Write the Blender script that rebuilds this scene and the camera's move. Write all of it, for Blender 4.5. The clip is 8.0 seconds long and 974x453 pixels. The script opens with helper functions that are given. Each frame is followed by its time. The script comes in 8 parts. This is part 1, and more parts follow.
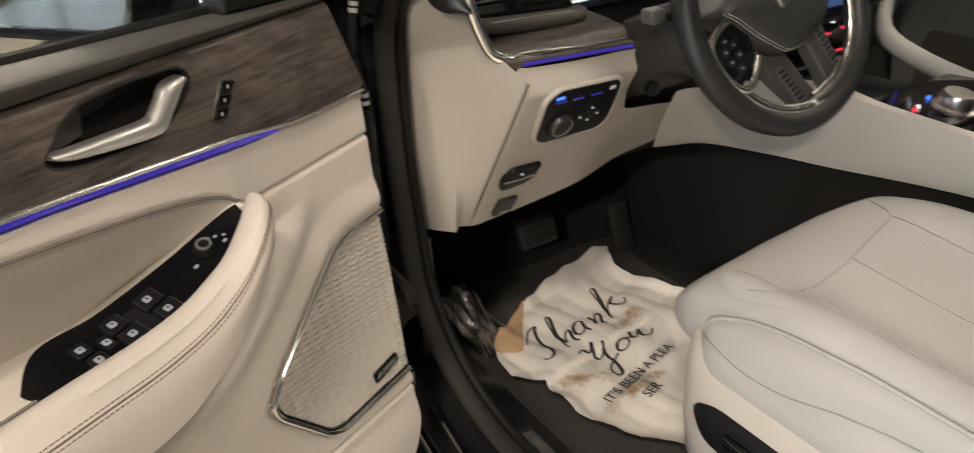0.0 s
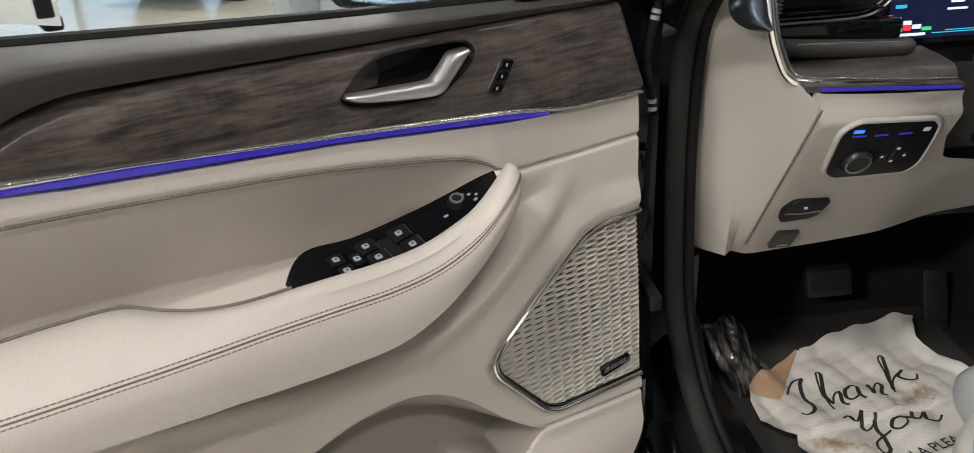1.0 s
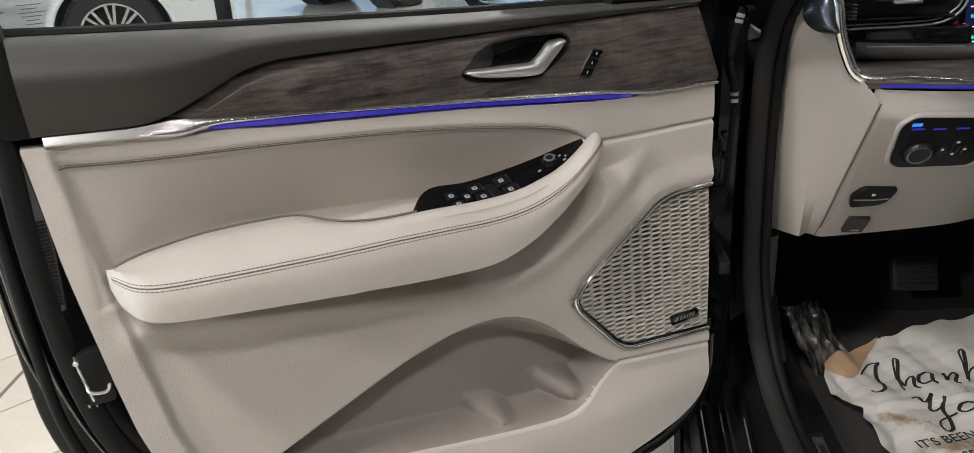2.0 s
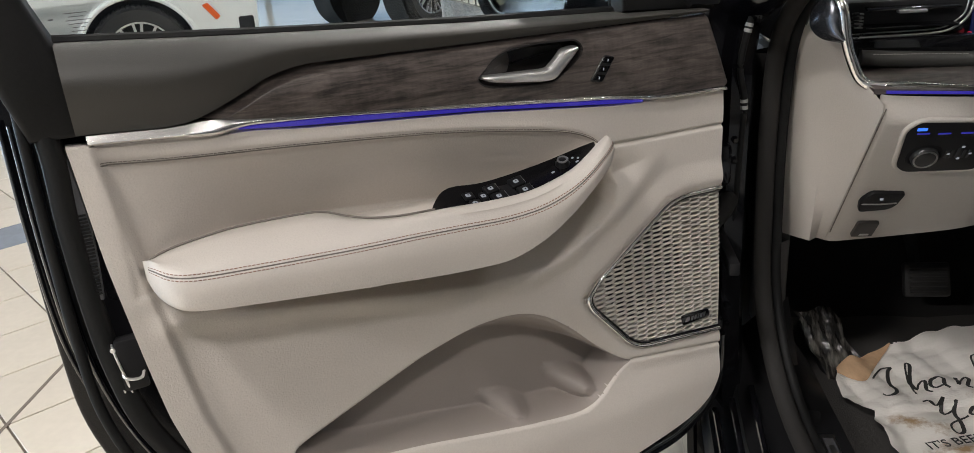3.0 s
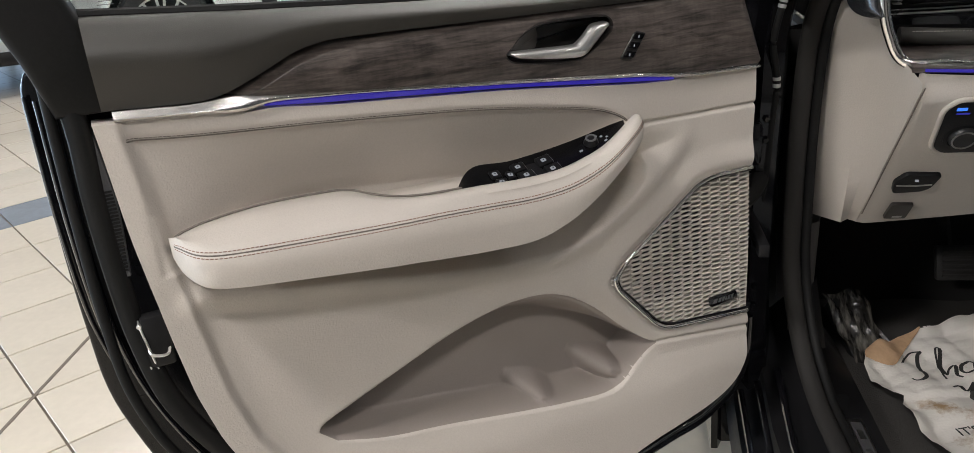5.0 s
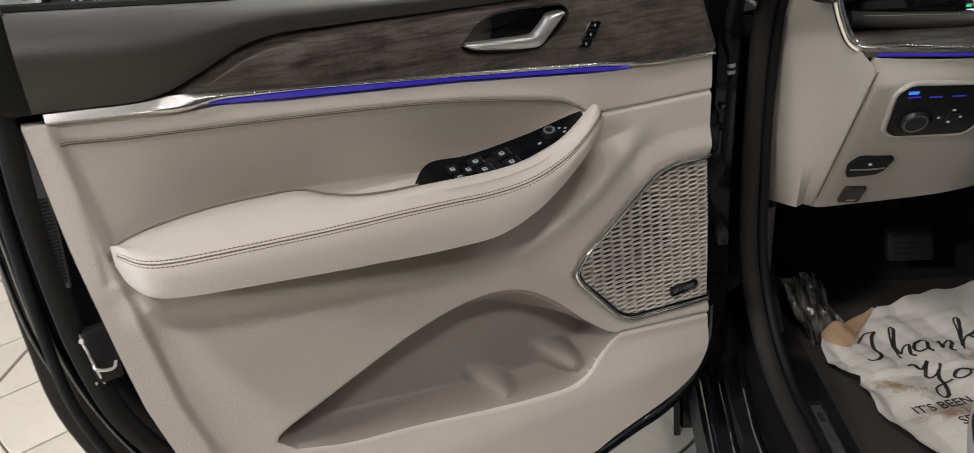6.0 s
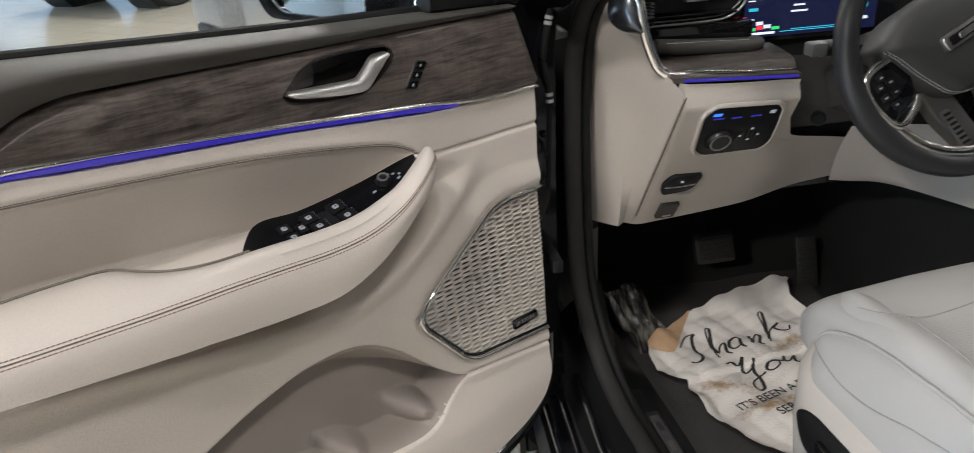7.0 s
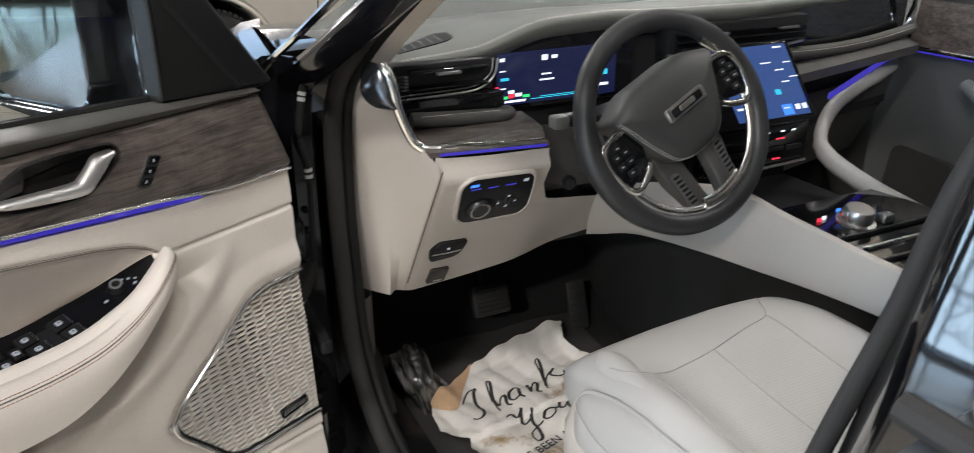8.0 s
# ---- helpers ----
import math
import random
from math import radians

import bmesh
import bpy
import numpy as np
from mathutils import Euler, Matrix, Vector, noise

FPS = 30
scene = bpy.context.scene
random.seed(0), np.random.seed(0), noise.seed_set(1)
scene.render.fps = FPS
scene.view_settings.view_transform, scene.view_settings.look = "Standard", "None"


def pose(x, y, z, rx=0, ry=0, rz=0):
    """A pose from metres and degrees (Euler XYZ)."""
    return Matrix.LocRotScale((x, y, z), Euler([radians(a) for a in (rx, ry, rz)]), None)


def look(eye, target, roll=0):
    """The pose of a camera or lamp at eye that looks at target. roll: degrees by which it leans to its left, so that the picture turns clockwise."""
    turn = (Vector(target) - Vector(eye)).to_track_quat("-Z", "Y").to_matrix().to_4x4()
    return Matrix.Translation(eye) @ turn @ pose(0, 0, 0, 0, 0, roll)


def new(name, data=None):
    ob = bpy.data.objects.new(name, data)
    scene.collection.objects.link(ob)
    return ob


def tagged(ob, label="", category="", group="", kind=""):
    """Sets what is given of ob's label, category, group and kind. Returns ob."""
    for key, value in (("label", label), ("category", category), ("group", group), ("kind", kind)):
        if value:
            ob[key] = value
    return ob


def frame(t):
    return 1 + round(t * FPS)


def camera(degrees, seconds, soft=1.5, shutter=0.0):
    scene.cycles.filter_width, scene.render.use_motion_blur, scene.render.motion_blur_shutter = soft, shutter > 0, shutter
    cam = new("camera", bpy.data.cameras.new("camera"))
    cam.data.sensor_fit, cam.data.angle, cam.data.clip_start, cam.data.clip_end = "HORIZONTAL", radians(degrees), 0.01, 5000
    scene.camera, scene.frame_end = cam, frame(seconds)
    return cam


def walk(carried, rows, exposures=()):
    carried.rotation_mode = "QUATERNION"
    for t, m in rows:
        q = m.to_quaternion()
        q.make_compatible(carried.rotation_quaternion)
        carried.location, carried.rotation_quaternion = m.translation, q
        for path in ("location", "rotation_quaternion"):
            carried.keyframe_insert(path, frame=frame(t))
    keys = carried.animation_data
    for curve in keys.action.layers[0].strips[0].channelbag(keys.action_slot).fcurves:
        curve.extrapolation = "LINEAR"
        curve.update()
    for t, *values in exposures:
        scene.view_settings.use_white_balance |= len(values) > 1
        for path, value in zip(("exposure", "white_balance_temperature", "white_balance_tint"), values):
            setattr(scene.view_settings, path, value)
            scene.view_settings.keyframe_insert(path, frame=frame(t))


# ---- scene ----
cam = camera(62.3, 8.0, 0.75, 0.25)
PATH = [
    (0, (-1.305, -0.7387, 1.3516), (-0.425, 0.8024, 0.4293), -3.67),
    (0.5, (-1.2701, -0.7769, 1.3311), (-0.7947, 0.9874, 0.5178), -4.53),
    (1, (-1.2394, -0.8105, 1.3223), (-1.0935, 1.0106, 0.5085), -3.02),
    (1.5, (-1.2555, -0.9228, 1.3279), (-1.2636, 0.9194, 0.5493), -2.87),
    (1.7, (-1.2036, -0.9782, 1.3373), (-1.3417, 0.8579, 0.5565), -2.96),
    (2.8, (-1.1881, -1.0848, 1.3401), (-1.4052, 0.7633, 0.6068), -3.89),
    (3, (-1.186, -1.0855, 1.3327), (-1.4168, 0.7623, 0.6032), -3.95),
    (3.5, (-1.1866, -1.0808, 1.3345), (-1.4412, 0.759, 0.5926), -4.02),
    (4, (-1.1867, -1.0768, 1.3331), (-1.458, 0.7565, 0.5812), -4.02),
    (4.5, (-1.1885, -1.0758, 1.3313), (-1.4724, 0.7519, 0.5705), -3.99),
    (5.8, (-1.2067, -1.0548, 1.3314), (-1.4189, 0.7614, 0.5213), -4.22),
    (6, (-1.2067, -1.0459, 1.33), (-1.3718, 0.7738, 0.5167), -4.25),
    (6.5, (-1.2302, -1.0072, 1.3429), (-1.1791, 0.8148, 0.5196), -4.17),
    (7, (-1.2464, -0.983, 1.3578), (-0.93, 0.8148, 0.5406), -3.03),
    (7.5, (-1.2262, -0.9701, 1.3874), (-0.6554, 0.7731, 0.5903), -1.95),
    (8, (-1.1759, -0.9647, 1.4216), (-0.3902, 0.7055, 0.6513), -0.60),
]
walk(cam, [(t, look(eye, target, roll)) for t, eye, target, roll in PATH], [(0.0, 0.24, 7250, 14), (0.5, 0.28, 6600, 11.5), (1.0, 0.12, 6250, 11), (1.5, 0.05, 6100, 11), (3.0, -0.10, 6200, 12), (4.5, -0.08, 6200, 12), (6.0, -0.17, 6200, 12), (6.5, -0.20, 6300, 12), (7.0, 0.08, 6200, 12), (7.5, 0.24, 6250, 12), (8.0, 0.38, 6150, 11)])

# ---- light of the showroom ----
world = bpy.data.worlds.new("showroom_air")
scene.world = world
world.use_nodes = True
world.node_tree.nodes["Background"].inputs[0].default_value = (0.75, 0.82, 0.9, 1)
world.node_tree.nodes["Background"].inputs[1].default_value = 0.045


def area_light(name, at, size_x, size_y, watts, colour, target):
    data = bpy.data.lights.new(name, "AREA")
    data.shape, data.size, data.size_y = "RECTANGLE", size_x, size_y
    data.energy, data.color = watts, colour
    ob = new(name, data)
    ob.matrix_basis = look(at, target)
    return ob


CEILING = 4.6
LAMPS = [(-0.6, -3.4, 108), (-2.7, -2.0, 110), (-5.8, -4.6, 330), (3.2, -4.6, 60), (-5.8, 0.2, 70), (3.2, 0.2, 60), (-5.8, 5.0, 110), (-1.4, 5.0, 110), (3.2, 5.0, 110), (-5.8, 10.0, 110), (-1.2, 10.0, 110)]
for lx, ly, watts in LAMPS:
    area_light("ceiling_lamp_light", (lx, ly, CEILING - 0.12), 0.6, 0.45, watts, (1.0, 0.94, 0.86), (lx, ly, 0))
area_light("window_daylight", (-17.2, 3.0, 2.4), 27.0, 4.0, 3300, (0.64, 0.84, 1.0), (0, 3.0, 2.4))

# ---- materials ----


def material(name, base, rough=0.5, metal=0.0, vary=0.12, grain=140.0, bump=0.12, depth=0.0008, coat=0.0, patch=6.0, spec=0.5):
    """A surface with variation at two scales (patches and grain) and fine relief; sizes in 1/metre."""
    m = bpy.data.materials.new(name)
    m.use_nodes = True
    t, b = m.node_tree, m.node_tree.nodes["Principled BSDF"]
    co = t.nodes.new("ShaderNodeTexCoord")
    big, fine = t.nodes.new("ShaderNodeTexNoise"), t.nodes.new("ShaderNodeTexNoise")
    big.inputs["Scale"].default_value, fine.inputs["Scale"].default_value = patch, grain
    big.inputs["Detail"].default_value, fine.inputs["Detail"].default_value = 4, 3
    for n in (big, fine):
        t.links.new(co.outputs["Object"], n.inputs["Vector"])
    mix = t.nodes.new("ShaderNodeMix")
    mix.data_type = "FLOAT"
    mix.inputs[0].default_value = 0.45
    t.links.new(big.outputs["Fac"], mix.inputs[2])
    t.links.new(fine.outputs["Fac"], mix.inputs[3])
    ramp = t.nodes.new("ShaderNodeMapRange")
    ramp.inputs[1].default_value, ramp.inputs[2].default_value = 0.3, 0.7
    ramp.inputs[3].default_value, ramp.inputs[4].default_value = 1 - vary, 1 + vary
    t.links.new(mix.outputs[0], ramp.inputs[0])
    tint = t.nodes.new("ShaderNodeVectorMath")
    tint.operation = "SCALE"
    tint.inputs[0].default_value = base
    t.links.new(ramp.outputs[0], tint.inputs["Scale"])
    t.links.new(tint.outputs[0], b.inputs["Base Color"])
    rr = t.nodes.new("ShaderNodeMapRange")
    rr.inputs[1].default_value, rr.inputs[2].default_value = 0.3, 0.7
    rr.inputs[3].default_value, rr.inputs[4].default_value = max(0.02, rough * 0.85), min(1, rough * 1.15)
    t.links.new(big.outputs["Fac"], rr.inputs[0])
    t.links.new(rr.outputs[0], b.inputs["Roughness"])
    b.inputs["Metallic"].default_value = metal
    b.inputs["Specular IOR Level"].default_value = spec
    b.inputs["Coat Weight"].default_value = coat
    b.inputs["Coat Roughness"].default_value = 0.04
    if bump:
        bp = t.nodes.new("ShaderNodeBump")
        bp.inputs["Strength"].default_value, bp.inputs["Distance"].default_value = bump, depth
        t.links.new(fine.outputs["Fac"], bp.inputs["Height"])
        t.links.new(bp.outputs[0], b.inputs["Normal"])
    return m


def glow(name, colour, strength):
    m = bpy.data.materials.new(name)
    m.use_nodes = True
    b = m.node_tree.nodes["Principled BSDF"]
    b.inputs["Base Color"].default_value = (0.01, 0.01, 0.01, 1)
    b.inputs["Emission Color"].default_value = (*colour, 1)
    b.inputs["Emission Strength"].default_value = strength
    b.inputs["Roughness"].default_value = 0.15
    return m


def wood_material():
    m = material("grey_walnut", (0.115, 0.098, 0.086), 0.40, vary=0.25, grain=90, bump=0.15, depth=0.0004)
    t, b = m.node_tree, m.node_tree.nodes["Principled BSDF"]
    co = t.nodes.new("ShaderNodeTexCoord")
    mp = t.nodes.new("ShaderNodeMapping")
    mp.inputs["Scale"].default_value = (8.0, 26, 52)
    no = t.nodes.new("ShaderNodeTexNoise")
    no.inputs["Scale"].default_value, no.inputs["Detail"].default_value, no.inputs["Distortion"].default_value = 1.0, 12, 1.8
    no.inputs["Roughness"].default_value = 0.64
    ramp = t.nodes.new("ShaderNodeValToRGB")
    ramp.color_ramp.elements[0].position, ramp.color_ramp.elements[0].color = 0.40, (0.020, 0.0165, 0.0150, 1)
    ramp.color_ramp.elements[1].position, ramp.color_ramp.elements[1].color = 0.60, (0.135, 0.112, 0.100, 1)
    t.links.new(co.outputs["Object"], mp.inputs[0])
    t.links.new(mp.outputs[0], no.inputs["Vector"])
    # cross-grain figure: broad blotches, and short flecks that run up the veneer
    cloud, fleck, mp2 = t.nodes.new("ShaderNodeTexNoise"), t.nodes.new("ShaderNodeTexNoise"), t.nodes.new("ShaderNodeMapping")
    cloud.inputs["Scale"].default_value, cloud.inputs["Detail"].default_value, cloud.inputs["Distortion"].default_value = 11.0, 3, 1.2
    mp2.inputs["Scale"].default_value = (190, 60, 34)
    fleck.inputs["Scale"].default_value, fleck.inputs["Detail"].default_value = 1.0, 4
    t.links.new(co.outputs["Object"], cloud.inputs["Vector"])
    t.links.new(co.outputs["Object"], mp2.inputs[0])
    t.links.new(mp2.outputs[0], fleck.inputs["Vector"])
    fine, mp3 = t.nodes.new("ShaderNodeTexNoise"), t.nodes.new("ShaderNodeMapping")
    mp3.inputs["Scale"].default_value = (22, 90, 300)
    fine.inputs["Scale"].default_value, fine.inputs["Detail"].default_value, fine.inputs["Roughness"].default_value, fine.inputs["Distortion"].default_value = 1.0, 6, 0.7, 0.6
    t.links.new(co.outputs["Object"], mp3.inputs[0])
    t.links.new(mp3.outputs[0], fine.inputs["Vector"])
    sums = []
    for first, second, share in ((no.outputs["Fac"], cloud.outputs["Fac"], 0.30), (None, fleck.outputs["Fac"], 0.12), (None, fine.outputs["Fac"], 0.34)):
        mx = t.nodes.new("ShaderNodeMix")
        mx.data_type = "FLOAT"
        mx.inputs[0].default_value = share
        t.links.new(first or sums[-1], mx.inputs[2])
        t.links.new(second, mx.inputs[3])
        sums.append(mx.outputs[0])
    t.links.new(sums[-1], ramp.inputs[0])
    # thin dark growth lines that wander across the veneer
    wave, mp4, vein, mul = t.nodes.new("ShaderNodeTexWave"), t.nodes.new("ShaderNodeMapping"), t.nodes.new("ShaderNodeValToRGB"), t.nodes.new("ShaderNodeMix")
    mp4.inputs["Scale"].default_value = (3.4, 10, 15)
    wave.bands_direction = "Z"
    wave.inputs["Scale"].default_value, wave.inputs["Distortion"].default_value, wave.inputs["Detail"].default_value, wave.inputs["Detail Scale"].default_value = 1.0, 9.0, 5, 1.3
    vein.color_ramp.elements[0].position, vein.color_ramp.elements[0].color = 0.0, (0.66, 0.64, 0.63, 1)
    vein.color_ramp.elements[1].position, vein.color_ramp.elements[1].color = 0.10, (1, 1, 1, 1)
    mul.data_type, mul.blend_type = "RGBA", "MULTIPLY"
    mul.inputs[0].default_value = 1.0
    t.links.new(co.outputs["Object"], mp4.inputs[0])
    t.links.new(mp4.outputs[0], wave.inputs["Vector"])
    t.links.new(wave.outputs["Fac"], vein.inputs[0])
    t.links.new(ramp.outputs[0], mul.inputs[6])
    t.links.new(vein.outputs[0], mul.inputs[7])
    t.links.new(mul.outputs[2], b.inputs["Base Color"])
    return m


def glass_material(name, tint, rough=0.0):
    m = bpy.data.materials.new(name)
    m.use_nodes = True
    b = m.node_tree.nodes["Principled BSDF"]
    b.inputs["Base Color"].default_value = (*tint, 1)
    b.inputs["Transmission Weight"].default_value = 1
    b.inputs["Roughness"].default_value = rough
    b.inputs["IOR"].default_value = 1.45
    return m


LEATHER = material("beige_leather", (0.56, 0.515, 0.465), 0.45, vary=0.07, grain=480, bump=0.6, depth=0.0008, patch=5)
LEATHER_SEAT = material("pale_grey_leather", (0.42, 0.412, 0.395), 0.42, vary=0.05, grain=800, bump=0.22, depth=0.0005, patch=5)
MOULDED = material("beige_moulded_plastic", (0.53, 0.487, 0.440), 0.48, vary=0.07, grain=420, bump=0.5, depth=0.0010, patch=4)
TAUPE = material("taupe_pocket_inside", (0.30, 0.262, 0.238), 0.62, vary=0.07, grain=600, bump=0.3)
DARKPAD = material("charcoal_soft_plastic", (0.049, 0.047, 0.042), 0.52, vary=0.10, grain=800, bump=0.3)
DASHTOP = material("charcoal_dash_leather", (0.102, 0.105, 0.095), 0.5, vary=0.10, grain=900, bump=0.3)
BLACKPLASTIC = material("black_plastic", (0.010, 0.010, 0.011), 0.42, vary=0.2, grain=500, bump=0.25, spec=0.25)
RUBBER = material("black_rubber", (0.009, 0.009, 0.009), 0.6, vary=0.2, grain=300, bump=0.2, spec=0.2)
SEALGREY = material("charcoal_seal_flock", (0.028, 0.0265, 0.0255), 0.66, vary=0.12, grain=700, bump=0.3, spec=0.18)
SHUTBLACK = material("satin_black_paint", (0.005, 0.005, 0.006), 0.25, vary=0.3, grain=80, bump=0.0, spec=0.22)
PIANO = material("piano_black", (0.006, 0.006, 0.007), 0.07, vary=0.2, grain=40, bump=0.0, coat=0.5)
SWITCHBLACK = material("satin_gloss_black", (0.004, 0.004, 0.0045), 0.20, vary=0.2, grain=40, bump=0.0, spec=0.12)
JAMB = material("black_jamb_paint", (0.004, 0.004, 0.005), 0.10, vary=0.2, grain=60, bump=0.0, coat=0.25, spec=0.25)
PAINT = material("black_car_paint", (0.006, 0.006, 0.0075), 0.12, vary=0.2, grain=60, bump=0.0, coat=1.0)
CHROME = material("bright_chrome", (0.80, 0.79, 0.77), 0.08, 1.0, vary=0.04, grain=200, bump=0.0)
SATIN = material("satin_silver", (0.62, 0.61, 0.60), 0.30, 1.0, vary=0.05, grain=700, bump=0.06, depth=0.0002)
LEVER = material("bright_satin_silver", (0.86, 0.85, 0.83), 0.38, 1.0, vary=0.04, grain=700, bump=0.05, depth=0.0002)
WOOD = wood_material()
SOFTCHROME = material("soft_chrome", (0.84, 0.82, 0.79), 0.20, 1.0, vary=0.04, bump=0.0)
LED = glow("blue_light_strip", (0.060, 0.042, 0.55), 0.52)
THREAD = material("brown_thread", (0.26, 0.155, 0.115), 0.8, vary=0.2)
HUBLEATHER = material("black_airbag_leather", (0.036, 0.036, 0.034), 0.45, vary=0.12, grain=900, bump=0.35)
THREADPALE = material("pale_thread", (0.45, 0.43, 0.40), 0.8, vary=0.2)
SEAM = material("dark_seam", (0.16, 0.14, 0.12), 0.8, vary=0.2)
CARPET = material("black_carpet", (0.013, 0.0125, 0.012), 0.95, vary=0.35, grain=1200, bump=0.9, depth=0.003)
MAT = material("charcoal_mat", (0.050, 0.047, 0.044), 0.95, vary=0.35, grain=900, bump=0.9, depth=0.003)
ICON = glow("white_icon", (0.75, 0.78, 0.8), 0.34)
GLASS = glass_material("clear_glass", (0.93, 0.97, 0.95))
MIRROR = material("mirror_silver", (0.085, 0.10, 0.093), 0.02, 1.0, vary=0.0, bump=0.0)

# ---- builders ----
WM = {}


def thing(name, at, rz=0, label="", category="", group="", kind=""):
    ob = new(name)
    ob.matrix_basis = pose(*at, 0, 0, rz)
    ob.empty_display_size = 0.05
    WM[ob] = pose(*at, 0, 0, rz)
    return tagged(ob, label, category, group, kind)


def mesh_from(name, bm, mat, angle=40):
    bmesh.ops.recalc_face_normals(bm, faces=bm.faces)
    me = bpy.data.meshes.new(name)
    bm.to_mesh(me)
    bm.free()
    me.materials.append(mat)
    me.shade_smooth()
    me.set_sharp_from_angle(angle=radians(angle))
    return me


def part(name, bm, mat, parent, label="", local=False, angle=40):
    """One mesh under a thing or a part. bm is in world metres, or in the thing's own if local."""
    m = WM[parent]
    if not local:
        bmesh.ops.transform(bm, matrix=m.inverted(), verts=bm.verts)
    ob = new(name, mesh_from(name, bm, mat, angle))
    ob.parent = parent
    WM[ob] = m
    return tagged(ob, label)


def solo(name, bm, mat, label, category, kind="", group="", angle=40):
    """A thing that is one mesh."""
    ob = new(name, mesh_from(name, bm, mat, angle))
    WM[ob] = Matrix()
    return tagged(ob, label, category, group, kind)


def grid(points, closed_u=False, closed_v=False, bm=None):
    """Faces over an array of points (rows, columns, 3)."""
    bm = bm or bmesh.new()
    a = np.asarray(points, float)
    r, c = a.shape[:2]
    v = [[bm.verts.new(a[i, j]) for j in range(c)] for i in range(r)]
    for i in range(r if closed_u else r - 1):
        for j in range(c if closed_v else c - 1):
            k, q = (i + 1) % r, (j + 1) % c
            bm.faces.new((v[i][j], v[k][j], v[k][q], v[i][q]))
    return bm


def cap(bm, ring):
    bm.verts.ensure_lookup_table()
    bm.faces.new([bm.verts[i] for i in ring])


def box(lo, hi, bevel=0.0, turn=None, about=None, bm=None, seg=2):
    bm = bm or bmesh.new()
    made = bmesh.ops.create_cube(bm, size=1)["verts"]
    size = Vector([hi[i] - lo[i] for i in range(3)])
    mid = Vector([(hi[i] + lo[i]) / 2 for i in range(3)])
    for v in made:
        v.co = Vector((v.co.x * size.x, v.co.y * size.y, v.co.z * size.z)) + mid
    if bevel:
        edges = {e for v in made for e in v.link_edges}
        made = list({v for f in bmesh.ops.bevel(bm, geom=list(edges), offset=bevel, segments=seg, affect="EDGES", profile=0.5)["faces"] for v in f.verts} | {v for v in made if v.is_valid})
    if turn is not None:
        o = Vector(about) if about else mid
        for v in made:
            v.co = turn.to_3x3() @ (v.co - o) + o
    return bm


def rounded(outline, radius, steps=4):
    """A closed 2D outline with its corners rounded."""
    out, n = [], len(outline)
    for i in range(n):
        p, a, b = (np.array(outline[k % n], float) for k in (i, i - 1, i + 1))
        r = min(radius, 0.45 * np.linalg.norm(a - p), 0.45 * np.linalg.norm(b - p))
        p0, p1 = p + (a - p) / np.linalg.norm(a - p) * r, p + (b - p) / np.linalg.norm(b - p) * r
        for s in np.linspace(0, 1, steps + 1):
            out.append((1 - s) ** 2 * p0 + 2 * s * (1 - s) * p + s * s * p1)
    return np.array(out)


def prism(outline, back, front, place, edge=0.0, seg=2):
    """A plate over a closed 2D outline; place(a, b, d) gives the point; its front edge is rounded by edge."""
    bm = bmesh.new()
    o = np.asarray(outline, float)
    c = o.mean(0)
    rings = [(0.0, back), (0.0, front - edge)]
    if edge:
        rings += [(edge * (1 - math.cos(s)), front - edge + edge * math.sin(s)) for s in np.linspace(0, math.pi / 2, seg + 2)[1:]]
    nrm = []
    n = len(o)
    area = sum(o[i][0] * o[(i + 1) % n][1] - o[(i + 1) % n][0] * o[i][1] for i in range(n))
    sign = 1 if area > 0 else -1
    for i in range(n):
        t = o[(i + 1) % n] - o[i - 1]
        t = t / (np.linalg.norm(t) + 1e-9)
        nrm.append(sign * np.array([-t[1], t[0]]))
    made = []
    for inset, d in rings:
        made.append([bm.verts.new(place(*(o[i] + nrm[i] * inset), d)) for i in range(n)])
    for a, b in zip(made, made[1:]):
        for i in range(n):
            bm.faces.new((a[i], a[(i + 1) % n], b[(i + 1) % n], b[i]))
    bm.faces.new(made[-1])
    bm.faces.new(made[0][::-1])
    return bm


def spline(points, count):
    """Points of a smooth curve through the given ones (Catmull-Rom, evenly spaced)."""
    p = np.asarray(points, float)
    q = np.vstack([2 * p[0] - p[1], p, 2 * p[-1] - p[-2]])
    out = []
    for i in range(1, len(q) - 2):
        a, b, c, d = q[i - 1 : i + 3]
        for s in np.linspace(0, 1, 24, endpoint=False):
            out.append(0.5 * (2 * b + (c - a) * s + (2 * a - 5 * b + 4 * c - d) * s * s + (3 * b - a - 3 * c + d) * s**3))
    out = np.array(out + [p[-1]])
    far = np.r_[0, np.cumsum(np.linalg.norm(np.diff(out, axis=0), axis=1))]
    at = np.linspace(0, far[-1], count)
    return np.stack([np.interp(at, far, out[:, k]) for k in range(p.shape[1])], 1)


